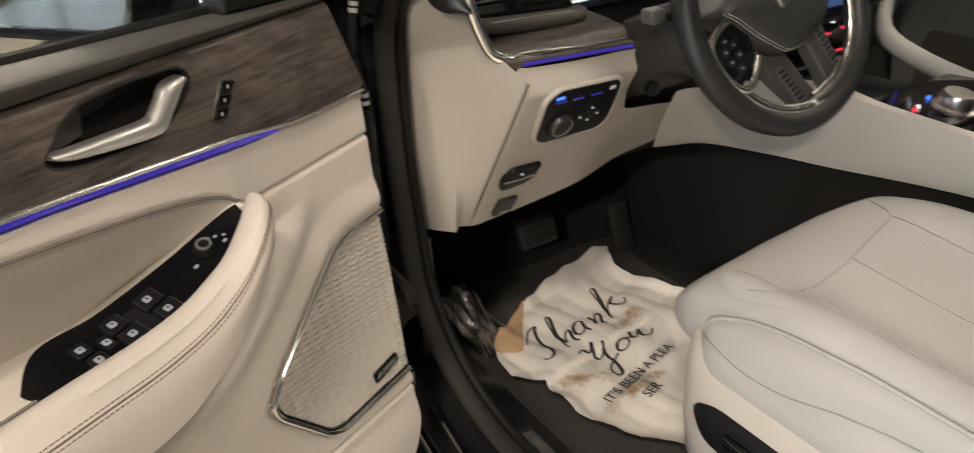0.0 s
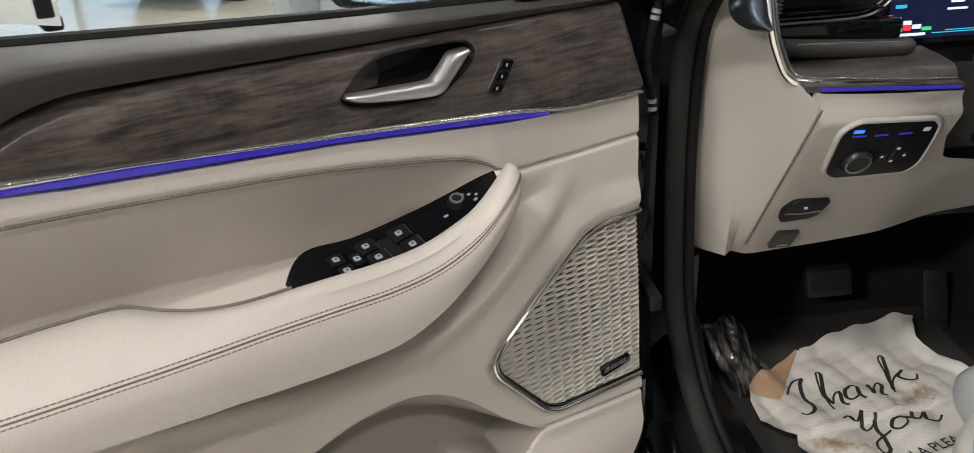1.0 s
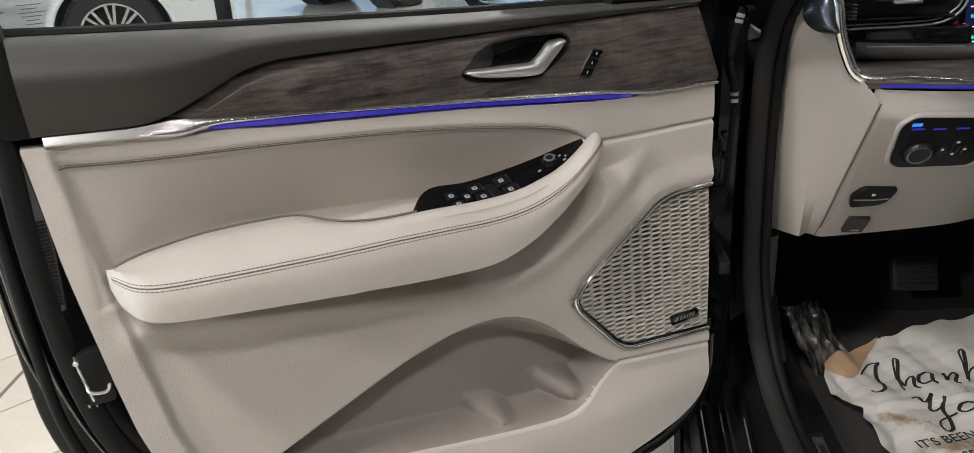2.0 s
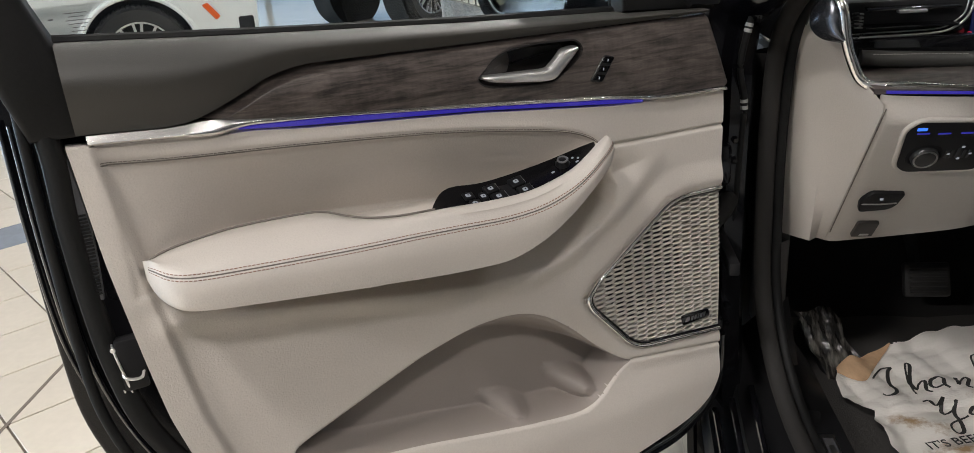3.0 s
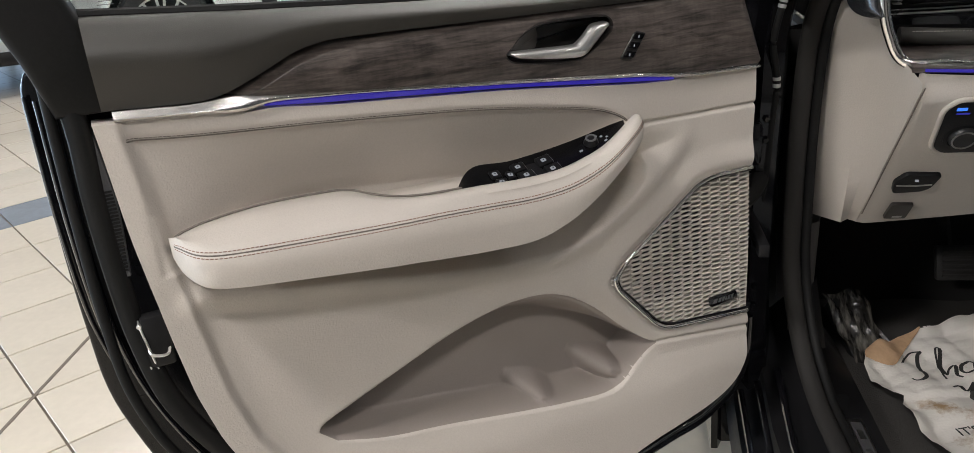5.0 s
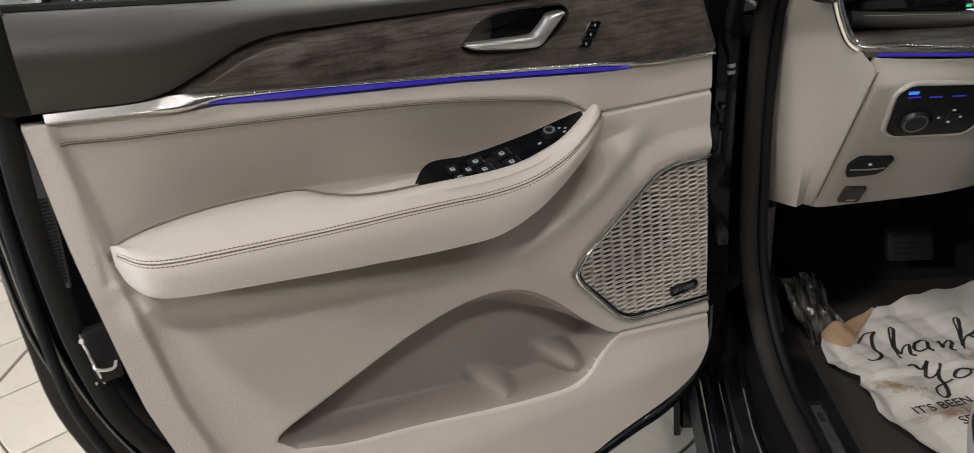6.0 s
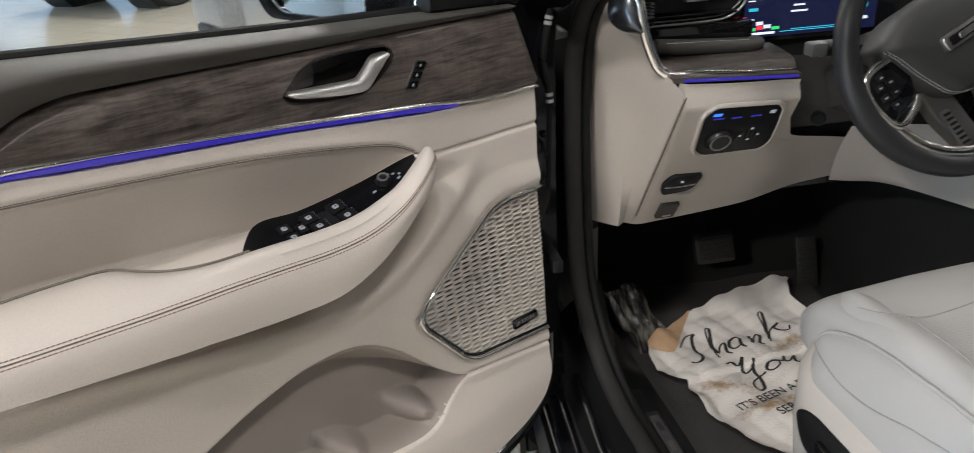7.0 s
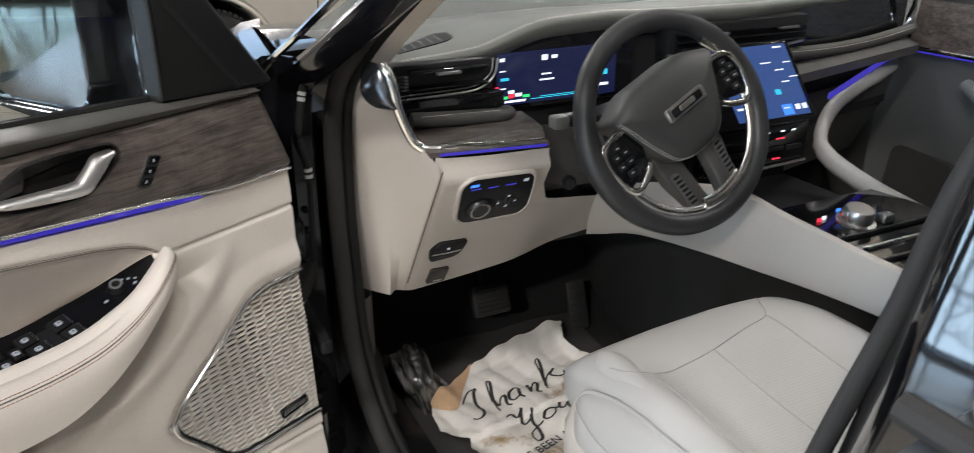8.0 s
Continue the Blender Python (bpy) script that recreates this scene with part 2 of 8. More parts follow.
def sweep(path, profile, up=(0, 0, 1), scale=None, caps=True, bm=None):
    """A 2D profile (side, up) carried along a path."""
    bm = bm or bmesh.new()
    p = np.asarray(path, float)
    prof = np.asarray(profile, float)
    rings = []
    for i in range(len(p)):
        t = p[min(i + 1, len(p) - 1)] - p[max(i - 1, 0)]
        t = t / (np.linalg.norm(t) + 1e-9)
        side = np.cross(t, up)
        side = side / (np.linalg.norm(side) + 1e-9)
        top = np.cross(side, t)
        k = scale[i] if scale is not None else 1.0
        rings.append([bm.verts.new(p[i] + side * a * k + top * b * k) for a, b in prof])
    n = len(prof)
    for a, b in zip(rings, rings[1:]):
        for i in range(n):
            bm.faces.new((a[i], b[i], b[(i + 1) % n], a[(i + 1) % n]))
    if caps:
        bm.faces.new(rings[0])
        bm.faces.new(rings[-1][::-1])
    return bm


def circle(r, n=10, rz=None):
    return [(r * math.cos(2 * math.pi * i / n), (rz or r) * math.sin(2 * math.pi * i / n)) for i in range(n)]


def tube(path, r, n=8, up=(0, 0, 1), rz=None, bm=None):
    return sweep(path, circle(r, n, rz), up, bm=bm)


def turned(profile, at, axis, n=28, bm=None, caps=True):
    """A solid of revolution from (radius, height) pairs, along axis from at."""
    bm = bm or bmesh.new()
    q = Vector(axis).to_track_quat("Z", "Y").to_matrix()
    o = Vector(at)
    rings = []
    for r, h in profile:
        rings.append([bm.verts.new(o + q @ Vector((r * math.cos(2 * math.pi * i / n), r * math.sin(2 * math.pi * i / n), h))) for i in range(n)])
    for a, b in zip(rings, rings[1:]):
        for i in range(n):
            bm.faces.new((a[i], a[(i + 1) % n], b[(i + 1) % n], b[i]))
    if caps:
        bm.faces.new(rings[0][::-1])
        bm.faces.new(rings[-1])
    return bm


def stitches(path, up, pitch=0.0055, length=0.0036, width=0.0007, height=0.0006, bm=None):
    """A row of separate stitches along a path."""
    bm = bm or bmesh.new()
    p = np.asarray(path, float)
    far = np.r_[0, np.cumsum(np.linalg.norm(np.diff(p, axis=0), axis=1))]
    at = lambda d: np.array([np.interp(d, far, p[:, k]) for k in range(3)])
    for d in np.arange(0, far[-1] - length, pitch):
        a, b = at(d), at(d + length)
        t = (b - a) / (np.linalg.norm(b - a) + 1e-9)
        s = np.cross(t, up)
        s = s / (np.linalg.norm(s) + 1e-9) * width
        h = np.asarray(up, float) * height
        v = [bm.verts.new(x) for x in (a - s, a + s, b + s, b - s, a + h, b + h)]
        bm.faces.new((v[0], v[1], v[4]))
        bm.faces.new((v[2], v[3], v[5]))
        bm.faces.new((v[1], v[2], v[5], v[4]))
        bm.faces.new((v[3], v[0], v[4], v[5]))
    return bm


def ease(x, lo, hi):
    s = np.clip((x - lo) / (hi - lo), 0, 1)
    return s * s * (3 - 2 * s)


def inside_distance(u, z, outline):
    """Signed distance to a closed outline, positive inside, for arrays of points."""
    o = np.asarray(outline, float)
    best, inside = np.full(u.shape, 9.0), np.zeros(u.shape, bool)
    for (ax, az), (bx, bz) in zip(o, np.roll(o, -1, axis=0)):
        dx, dz = bx - ax, bz - az
        s = np.clip(((u - ax) * dx + (z - az) * dz) / (dx * dx + dz * dz + 1e-12), 0, 1)
        best = np.minimum(best, np.hypot(u - ax - s * dx, z - az - s * dz))
        if az != bz:
            inside ^= ((az > z) != (bz > z)) & (u < dx * (z - az) / (bz - az) + ax)
    return np.where(inside, best, -best)


def line_distance(u, z, line):
    o = np.asarray(line, float)
    best = np.full(u.shape, 9.0)
    for (ax, az), (bx, bz) in zip(o, o[1:]):
        dx, dz = bx - ax, bz - az
        s = np.clip(((u - ax) * dx + (z - az) * dz) / (dx * dx + dz * dz + 1e-12), 0, 1)
        best = np.minimum(best, np.hypot(u - ax - s * dx, z - az - s * dz))
    return best


def look_at(u, pairs):
    """A value along u from (u, value) pairs, with smooth corners."""
    q = np.array(sorted(pairs), float)
    fine = np.linspace(q[0, 0], q[-1, 0], 400)
    val = np.interp(fine, q[:, 0], q[:, 1])
    k = np.ones(15) / 15
    val = np.convolve(np.pad(val, 7, mode="edge"), k, mode="valid")
    return np.interp(u, fine, val)


# ---- the open front door: u along it from the hinge, n into the cabin, z up ----
DOOR = thing("driver_door", (-0.970, 0.132, 0), 213.0, "open driver's car door with beige leather trim and dark wood inlay", "car door")
LEAN = lambda z: 0.088 * (1.064 - np.asarray(z, float))
on_door = lambda u, z, d: (u, float(LEAN(z)) + d, z)

BELT = [(0.036, 1.184), (0.196, 1.193), (0.395, 1.203), (0.682, 1.222), (0.862, 1.236)]
WOOD_TOP = [(0.030, 1.177), (0.197, 1.178), (0.398, 1.181), (0.547, 1.184), (0.620, 1.185), (0.657, 1.178), (0.694, 1.161), (0.738, 1.143)]
CHROME_TOP = [(0.0, 1.068), (0.119, 1.073), (0.204, 1.086), (0.407, 1.108), (0.630, 1.129), (0.735, 1.141), (0.765, 1.138), (0.853, 1.144)]
CHROME_LOW = [(0.0, 1.062), (0.119, 1.067), (0.204, 1.080), (0.407, 1.102), (0.594, 1.121), (0.695, 1.128), (0.729, 1.121), (0.767, 1.127), (0.853, 1.133)]
LED_LOW = [(0.150, 1.0678), (0.175, 1.0702), (0.205, 1.0735), (0.408, 1.0970), (0.632, 1.1165), (0.701, 1.1240)]
PANEL_TOP = [(-0.01, 1.0615), (0.12, 1.0665), (0.155, 1.067), (0.205, 1.070), (0.408, 1.094), (0.632, 1.113), (0.690, 1.121), (0.729, 1.120), (0.767, 1.126), (0.90, 1.136)]


def strip(lower, upper, u0, u1, nu, nv, depth, turn_back=0.012):
    """A trim piece between two edges, its edges turned back into the door."""
    us = np.linspace(u0, u1, nu)
    rows = []
    for u in us:
        a, b = float(look_at(u, lower)), float(look_at(u, upper))
        row = [(u, float(LEAN(a)) + depth(u, 0.0) - turn_back, a)]
        for v in np.linspace(0, 1, nv):
            z = a + (b - a) * v
            row.append((u, float(LEAN(z)) + depth(u, v), z))
        row.append((u, float(LEAN(b)) + depth(u, 1.0) - turn_back, b))
        rows.append(row)
    first = [(p[0], p[1] - turn_back, p[2]) for p in rows[0]]
    last = [(p[0], p[1] - turn_back, p[2]) for p in rows[-1]]
    return grid([first, *rows, last])


def pad_depth(u, v):
    tall = float(look_at(u, BELT)) - float(look_at(u, PAD_LOW))
    swell = 0.010 + 0.30 * max(0.0, tall - 0.02)
    return 0.003 + swell * math.sin(math.pi * 0.5 * min(1, v / 0.74)) ** 1.3 - 0.15 * max(0, v - 0.52) ** 2.2


PAD_LOW = [p for p in WOOD_TOP if p[0] < 0.73] + [(0.738, 1.1435), (0.765, 1.139), (0.862, 1.1455)]
part("upper_pad", strip(PAD_LOW, BELT, 0.034, 0.862, 90, 16, pad_depth, 0.03), DARKPAD, DOOR, "charcoal soft upper door pad", True)
part("belt_seal", tube([(u, float(LEAN(z)) - 0.030, z + 0.001) for u, z in spline(BELT, 40)], 0.006, 8), RUBBER, DOOR, "black rubber window seal", True)


BEVEL = [(0.0, 0.0030), (0.30, 0.0042), (0.40, 0.0055), (0.52, 0.0070), (0.595, 0.0098), (0.647, 0.0125), (0.690, 0.0125), (0.742, 0.0120)]


def wood_depth(u, v, tall):
    """A shallow crown with a slanted facet along the top edge and a soft ledge under the handle."""
    wide = float(look_at(u, BEVEL))
    facet = max(0.0, 1 - (1 - v) * tall / wide)
    ledge = math.exp(-((((1 - v) * tall - 0.050) / 0.0035) ** 2)) * float(ease(np.array(u), 0.405, 0.42)) * (1 - float(ease(np.array(u), 0.44, 0.52)))
    return 0.005 + 0.005 * math.sin(math.pi * v) * (1 - facet) - 1.6 * wide * facet + 0.0016 * ledge


WOOD_LOW = [(0.0, 1.069), *[p for p in CHROME_TOP[1:] if p[0] < 0.70], (0.700, 1.1365), (0.738, 1.1415)]
RECESS = rounded([(0.408, 1.1375), (0.400, 1.1280), (0.380, 1.1235), (0.331, 1.1185), (0.298, 1.1180), (0.2706, 1.1320), (0.252, 1.1460), (0.2485, 1.1570), (0.256, 1.1662), (0.268, 1.1683), (0.318, 1.1702), (0.357, 1.1683), (0.380, 1.1600)], 0.007, 3)


def snap_to(U, Z, outline, rim=0.0, reach=0.0013, times=3):
    """Move the nodes of a grid that lie near an outline onto it."""
    for _ in range(times):
        deep = inside_distance(U, Z, outline)
        gu = (inside_distance(U + 2e-4, Z, outline) - deep) / 2e-4
        gz = (inside_distance(U, Z + 2e-4, outline) - deep) / 2e-4
        near = np.abs(deep - rim) < reach
        U, Z = U + np.where(near, (rim - deep) * gu, 0), Z + np.where(near, (rim - deep) * gz, 0)
    return U, Z


wood_us, wood_vs = np.linspace(0.0, 0.737, 300), np.linspace(0, 1, 60)
WU, WZ, WD = (np.zeros((300, 60)) for _ in range(3))
for i, u in enumerate(wood_us):
    a = float(look_at(u, WOOD_LOW))
    b = max(a + 0.001, float(look_at(u, WOOD_TOP)) - 0.0012)
    if u < 0.034:
        b = min(b, a + 0.001 + (u / 0.034) ** 0.8 * 0.108)
    WU[i], WZ[i] = u, a + (b - a) * wood_vs
    WD[i] = [wood_depth(u, v, b - a) for v in wood_vs]
WU, WZ = snap_to(WU, WZ, RECESS, 0.0, 0.0016)
hole = inside_distance(WU, WZ, RECESS)
wood_bm, wood_v = bmesh.new(), {}
for i in range(299):
    for j in range(59):
        if (hole[i, j] + hole[i + 1, j] + hole[i, j + 1] + hole[i + 1, j + 1]) / 4 > 0.0003:
            continue
        q = []
        for k in ((i, j), (i + 1, j), (i + 1, j + 1), (i, j + 1)):
            if k not in wood_v:
                wood_v[k] = wood_bm.verts.new((WU[k], float(LEAN(WZ[k])) + WD[k], WZ[k]))
            q.append(wood_v[k])
        wood_bm.faces.new(q)
part("wood_inlay", wood_bm, WOOD, DOOR, "dark grey-brown open-pore wood inlay", True)


def chrome_depth(u, v):
    blade = float(ease(np.array(u), 0.685, 0.735))
    fold = min(1.0, v / 0.28)
    return (1 - blade) * (0.0045 + 0.0032 * math.sin(math.pi * v) ** 0.7) + blade * (0.005 + 0.004 * fold - 0.0035 * max(0.0, (v - 0.28) / 0.72))


part("chrome_strip", strip(CHROME_LOW, CHROME_TOP, 0.0, 0.853, 160, 12, chrome_depth, 0.012), SOFTCHROME, DOOR, "chrome trim strip", True, 60)
part("strip_gap", strip([(u, z - 0.0014) for u, z in CHROME_LOW], [(u, z + 0.0006) for u, z in CHROME_LOW], 0.165, 0.701, 80, 3, lambda u, v: 0.0005, 0.006), PIANO, DOOR, "thin black reveal under the chrome", True)
part("light_strip", strip(LED_LOW, [(u, z - 0.0012) for u, z in CHROME_LOW], 0.150, 0.701, 80, 3, lambda u, v: 0.001 + 0.003 * v, 0.006), LED, DOOR, "glowing blue ambient light strip", True)

# moulded lower panel as one relief
STITCH = [(0.846, 1.114), (0.771, 1.106), (0.635, 1.096), (0.482, 1.082), (0.397, 1.071), (0.305, 1.055), (0.262, 1.044), (0.234, 1.030), (0.222, 1.015)]
ARM_BACK = [(0.222, 1.012), (0.30, 0.985), (0.42, 0.955), (0.60, 0.955), (0.846, 0.960)]
POCKET = np.vstack([spline([(0.712, 0.712), (0.700, 0.724), (0.648, 0.7446), (0.576, 0.7722), (0.520, 0.7924), (0.464, 0.8070), (0.426, 0.8120), (0.380, 0.8100), (0.340, 0.7965), (0.300, 0.7685), (0.255, 0.7255), (0.218, 0.6955), (0.192, 0.6820)], 60), spline([(0.2045, 0.6770), (0.2305, 0.6620), (0.262, 0.6390), (0.290, 0.6310), (0.322, 0.6320), (0.3745, 0.6380), (0.444, 0.6480), (0.538, 0.6630), (0.6255, 0.6745), (0.690, 0.6920)], 40)])
RIBS = [((0.428, 0.676), (0.372, 0.632)), ((0.318, 0.682), (0.250, 0.638))]
INNER_EDGE = [(0.860, 1.20), (0.853, 1.149), (0.842, 1.070), (0.829, 0.968), (0.816, 0.888), (0.802, 0.804), (0.782, 0.737), (0.740, 0.665), (0.690, 0.612), (0.60, 0.560)]
SPEAKER = [(-0.02, 0.9185), (0.085, 0.9205), (0.116, 0.914), (0.250, 0.824), (0.268, 0.803), (0.262, 0.786), (0.199, 0.7140), (0.176, 0.7020), (0.024, 0.6875), (-0.02, 0.6850)]
RIDGE = [(0.8085, 0.928), (0.7415, 0.916), (0.669, 0.906), (0.593, 0.892), (0.511, 0.876), (0.422, 0.863), (0.355, 0.861), (0.293, 0.877), (0.228, 0.912), (0.161, 0.957), (0.109, 0.993)]
HOLLOW = RIDGE + [(0.14, 1.004), (0.222, 1.008), (0.82, 1.008)]


# towards the hinge the lip traces the edge of the armrest's cast shadow
ARM_LIP = [(0.814, 0.948), (0.800, 0.9365), (0.739, 0.921), (0.590, 0.896), (0.5075, 0.882), (0.430, 0.8715), (0.3764, 0.8690), (0.3268, 0.8720), (0.2743, 0.8900), (0.2418, 0.9080), (0.2120, 0.9330), (0.2000, 0.9560)]

UNDERCUT = ARM_LIP + [(0.206, 0.985), (0.220, 1.002), (0.300, 0.992), (0.420, 0.965), (0.600, 0.968), (0.812, 0.985)]


def panel_relief(u, z):
    d = np.zeros_like(u)
    insert = inside_distance(u, z, STITCH + ARM_BACK)
    border = ease(np.interp(z, [p[1] for p in INNER_EDGE[::-1]], [p[0] for p in INNER_EDGE[::-1]]) - 0.004 - u, 0.0, 0.008)
    away = ease(np.interp(z, [p[1] for p in INNER_EDGE[::-1]], [p[0] for p in INNER_EDGE[::-1]]) - u, 0.0, 0.16)
    drop = np.clip(line_distance(u, z, STITCH) / 0.10, 0, 1) * (0.10 + 0.90 * away)
    d += -0.056 * drop * ease(insert, -0.001, 0.008) * border - 0.0015 * ease(insert, -0.001, 0.006) * border + 0.002 * ease(insert, -0.03, 0.0) * (1 - ease(insert, 0.0, 0.008))
    under = inside_distance(u, z, UNDERCUT)
    d += -0.046 * ease(under, -0.002, 0.013)
    d = np.maximum(d, -0.064)
    # hollow beside the armrest's end and the raised web round the speaker
    web = inside_distance(u, z, SPEAKER)
    d += 0.006 * ease(web, -0.045, -0.012) - 0.004 * ease(web, -0.012, 0.002)
    d += -0.012 * ease(web, 0.001, 0.006)
    ridge = line_distance(u, z, RIDGE)
    d += 0.010 * np.exp(-((ridge / 0.018) ** 2)) * ease(u, 0.10, 0.20)
    d += -0.015 * ease(inside_distance(u, z, HOLLOW), 0.0, 0.050) * ease(0.40 - u, 0.0, 0.10) * ease(u, 0.12, 0.22)
    bowl = inside_distance(u, z, POCKET)
    roll = 0.012 + 0.030 * ease(0.52 - u, 0.0, 0.14) * ease(z, 0.705, 0.765)
    hollow = -0.058 * ease(bowl, 0.0, roll)
    for (au, az), (bu, bz) in RIBS:
        du, dz = bu - au, bz - az
        along = np.clip(((u - au) * du + (z - az) * dz) / (du * du + dz * dz), 0, 1.2)
        side = ((u - au) * dz - (z - az) * du) / math.hypot(du, dz)
        rib = -0.060 + 0.058 * ease(along, 0.0, 0.70) - 0.060 * (side / np.where(side > 0, 0.022, 0.030)) ** 2
        rib = np.where(along > 0, rib, -0.09)
        h = np.clip(0.5 + 0.5 * (rib - hollow) / 0.012, 0, 1)
        blend = hollow + (rib - hollow) * h + 0.012 * h * (1 - h)
        hollow = np.where(bowl > 0, np.minimum(blend, -0.004 * ease(bowl, 0.0, 0.004)), hollow)
    d += hollow
    low = 1 - ease(z, 0.60, 0.70)
    d += 0.016 * low * (1 - ease(bowl, -0.001, 0.004))
    d += 0.009 * ease(u - np.interp(z, [p[1] for p in INNER_EDGE[::-1]], [p[0] for p in INNER_EDGE[::-1]]), -0.008, 0.004)
    for line in ([(0.224, 1.016), (0.122, 1.013), (-0.02, 1.010)], [(0.196, 0.684), (0.026, 0.662), (-0.02, 0.657)]):
        g = line_distance(u, z, line)
        d -= 0.004 * np.exp(-((g / 0.0028) ** 2))
    g = line_distance(u, z, STITCH)
    d -= 0.0018 * np.exp(-((g / 0.003) ** 2))
    return d


nz, nu = 300, 400
zn = np.linspace(0.512, 1.10, nz)
left_u = look_at(zn, [(0.50, 0.60), (0.53, 0.66), (0.58, 0.725), (0.65, 0.780), (0.751, 0.822), (0.816, 0.839), (0.883, 0.849), (1.020, 0.866), (1.16, 0.880)])
right_u = look_at(zn, [(0.50, 0.29), (0.520, 0.245), (0.536, 0.175), (0.545, 0.125), (0.557, 0.092), (0.578, 0.054), (0.614, 0.032), (0.685, 0.024), (0.918, 0.011), (1.009, 0.003), (1.064, 0.001), (1.2, 0.0)])
s = np.linspace(0, 1, nu)
UU = right_u[:, None] + (left_u - right_u)[:, None] * s[None]
ZZ = np.repeat(zn[:, None], nu, 1)
top_z = look_at(UU[-1], PANEL_TOP)
ZZ = ZZ + (top_z[None] - 1.10) * ease(ZZ, 0.99, 1.10)
# the grid's nodes follow the rims of the pocket and the undercut
UU, ZZ = snap_to(UU, ZZ, POCKET, 0.0010)
UU, ZZ = snap_to(UU, ZZ, UNDERCUT, 0.0080)
UU, ZZ = snap_to(UU, ZZ, POCKET, 0.0010)
NN = LEAN(ZZ) + panel_relief(UU, ZZ)
pts = np.stack([UU, NN, ZZ], -1)


def faces_in(outline, rim):
    deep = inside_distance(UU, ZZ, outline)
    return (deep[:-1, :-1] + deep[1:, :-1] + deep[:-1, 1:] + deep[1:, 1:]) / 4 > rim


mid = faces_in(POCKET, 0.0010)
# undercut faces that get the armrest's shadow as colour
arm_shade = faces_in(UNDERCUT, 0.0080) & ((UU[:-1, :-1] + UU[1:, 1:]) / 2 > 0.36)


def sheet_of(which, skirted):
    """The faces of the relief for which the flag holds."""
    bm, made = bmesh.new(), {}

    def at(i, j):
        if (i, j) not in made:
            made[i, j] = bm.verts.new(pts[i, j])
        return made[i, j]

    for i in range(nz - 1):
        for j in range(nu - 1):
            if which[i, j]:
                bm.faces.new((at(i, j), at(i + 1, j), at(i + 1, j + 1), at(i, j + 1)))
    if skirted:
        ring = [(0, j) for j in range(nu)] + [(i, nu - 1) for i in range(1, nz)] + [(nz - 1, j) for j in range(nu - 2, -1, -1)] + [(i, 0) for i in range(nz - 2, 0, -1)]
        back = [bm.verts.new(pts[k] - np.array([0, 0.03, 0])) for k in ring]
        for k in range(len(ring)):
            q = (k + 1) % len(ring)
            bm.faces.new((at(*ring[k]), at(*ring[q]), back[q], back[k]))
    return bm


panel = part("trim_panel", sheet_of(~mid & ~arm_shade, True), MOULDED, DOOR, "beige moulded lower door panel with map pocket", True, 55)
# panel beige darkened to brown: painted shade under the armrest
part("armrest_shade", sheet_of(arm_shade, False), material("brown_shade_tone", (0.20, 0.175, 0.155), 0.6, vary=0.08, grain=600, bump=0.3), panel, "undercut beneath the armrest, panel beige darkened to paint its shadow", True, 60)
# faces within the pocket's rim, in a darker taupe than the panel
part("pocket_inside", sheet_of(mid, False), TAUPE, panel, "taupe inside of the map pocket", True, 60)

# armrest
ARM = [  # u, back n, back z, front n, front z, low z
    (0.829, 0.000, 0.992, 0.022, 1.004, 0.986),
    (0.822, 0.000, 1.000, 0.050, 1.010, 0.974),
    (0.806, 0.000, 1.006, 0.072, 1.007, 0.964),
    (0.780, 0.000, 1.011, 0.080, 1.004, 0.959),
    (0.727, 0.000, 1.016, 0.083, 1.001, 0.953),
    (0.660, 0.000, 1.015, 0.083, 0.997, 0.945),
    (0.625, 0.002, 1.012, 0.083, 0.995, 0.941),
    (0.600, 0.014, 1.005, 0.083, 0.994, 0.938),
    (0.575, 0.030, 1.002, 0.083, 0.993, 0.936),
    (0.540, 0.042, 1.001, 0.083, 0.992, 0.932),
    (0.480, 0.046, 1.000, 0.083, 0.989, 0.927),
    (0.420, 0.047, 0.997, 0.083, 0.986, 0.926),
    (0.370, 0.047, 0.998, 0.083, 0.989, 0.940),
    (0.330, 0.045, 1.005, 0.082, 0.999, 0.961),
    (0.300, 0.042, 1.013, 0.079, 1.011, 0.981),
    (0.272, 0.036, 1.025, 0.073, 1.026, 0.999),
    (0.250, 0.028, 1.034, 0.062, 1.035, 1.010),
    (0.236, 0.020, 1.037, 0.048, 1.038, 1.018),
    (0.229, 0.012, 1.032, 0.026, 1.033, 1.021),
]
arm = spline(ARM, 110)
rows = []
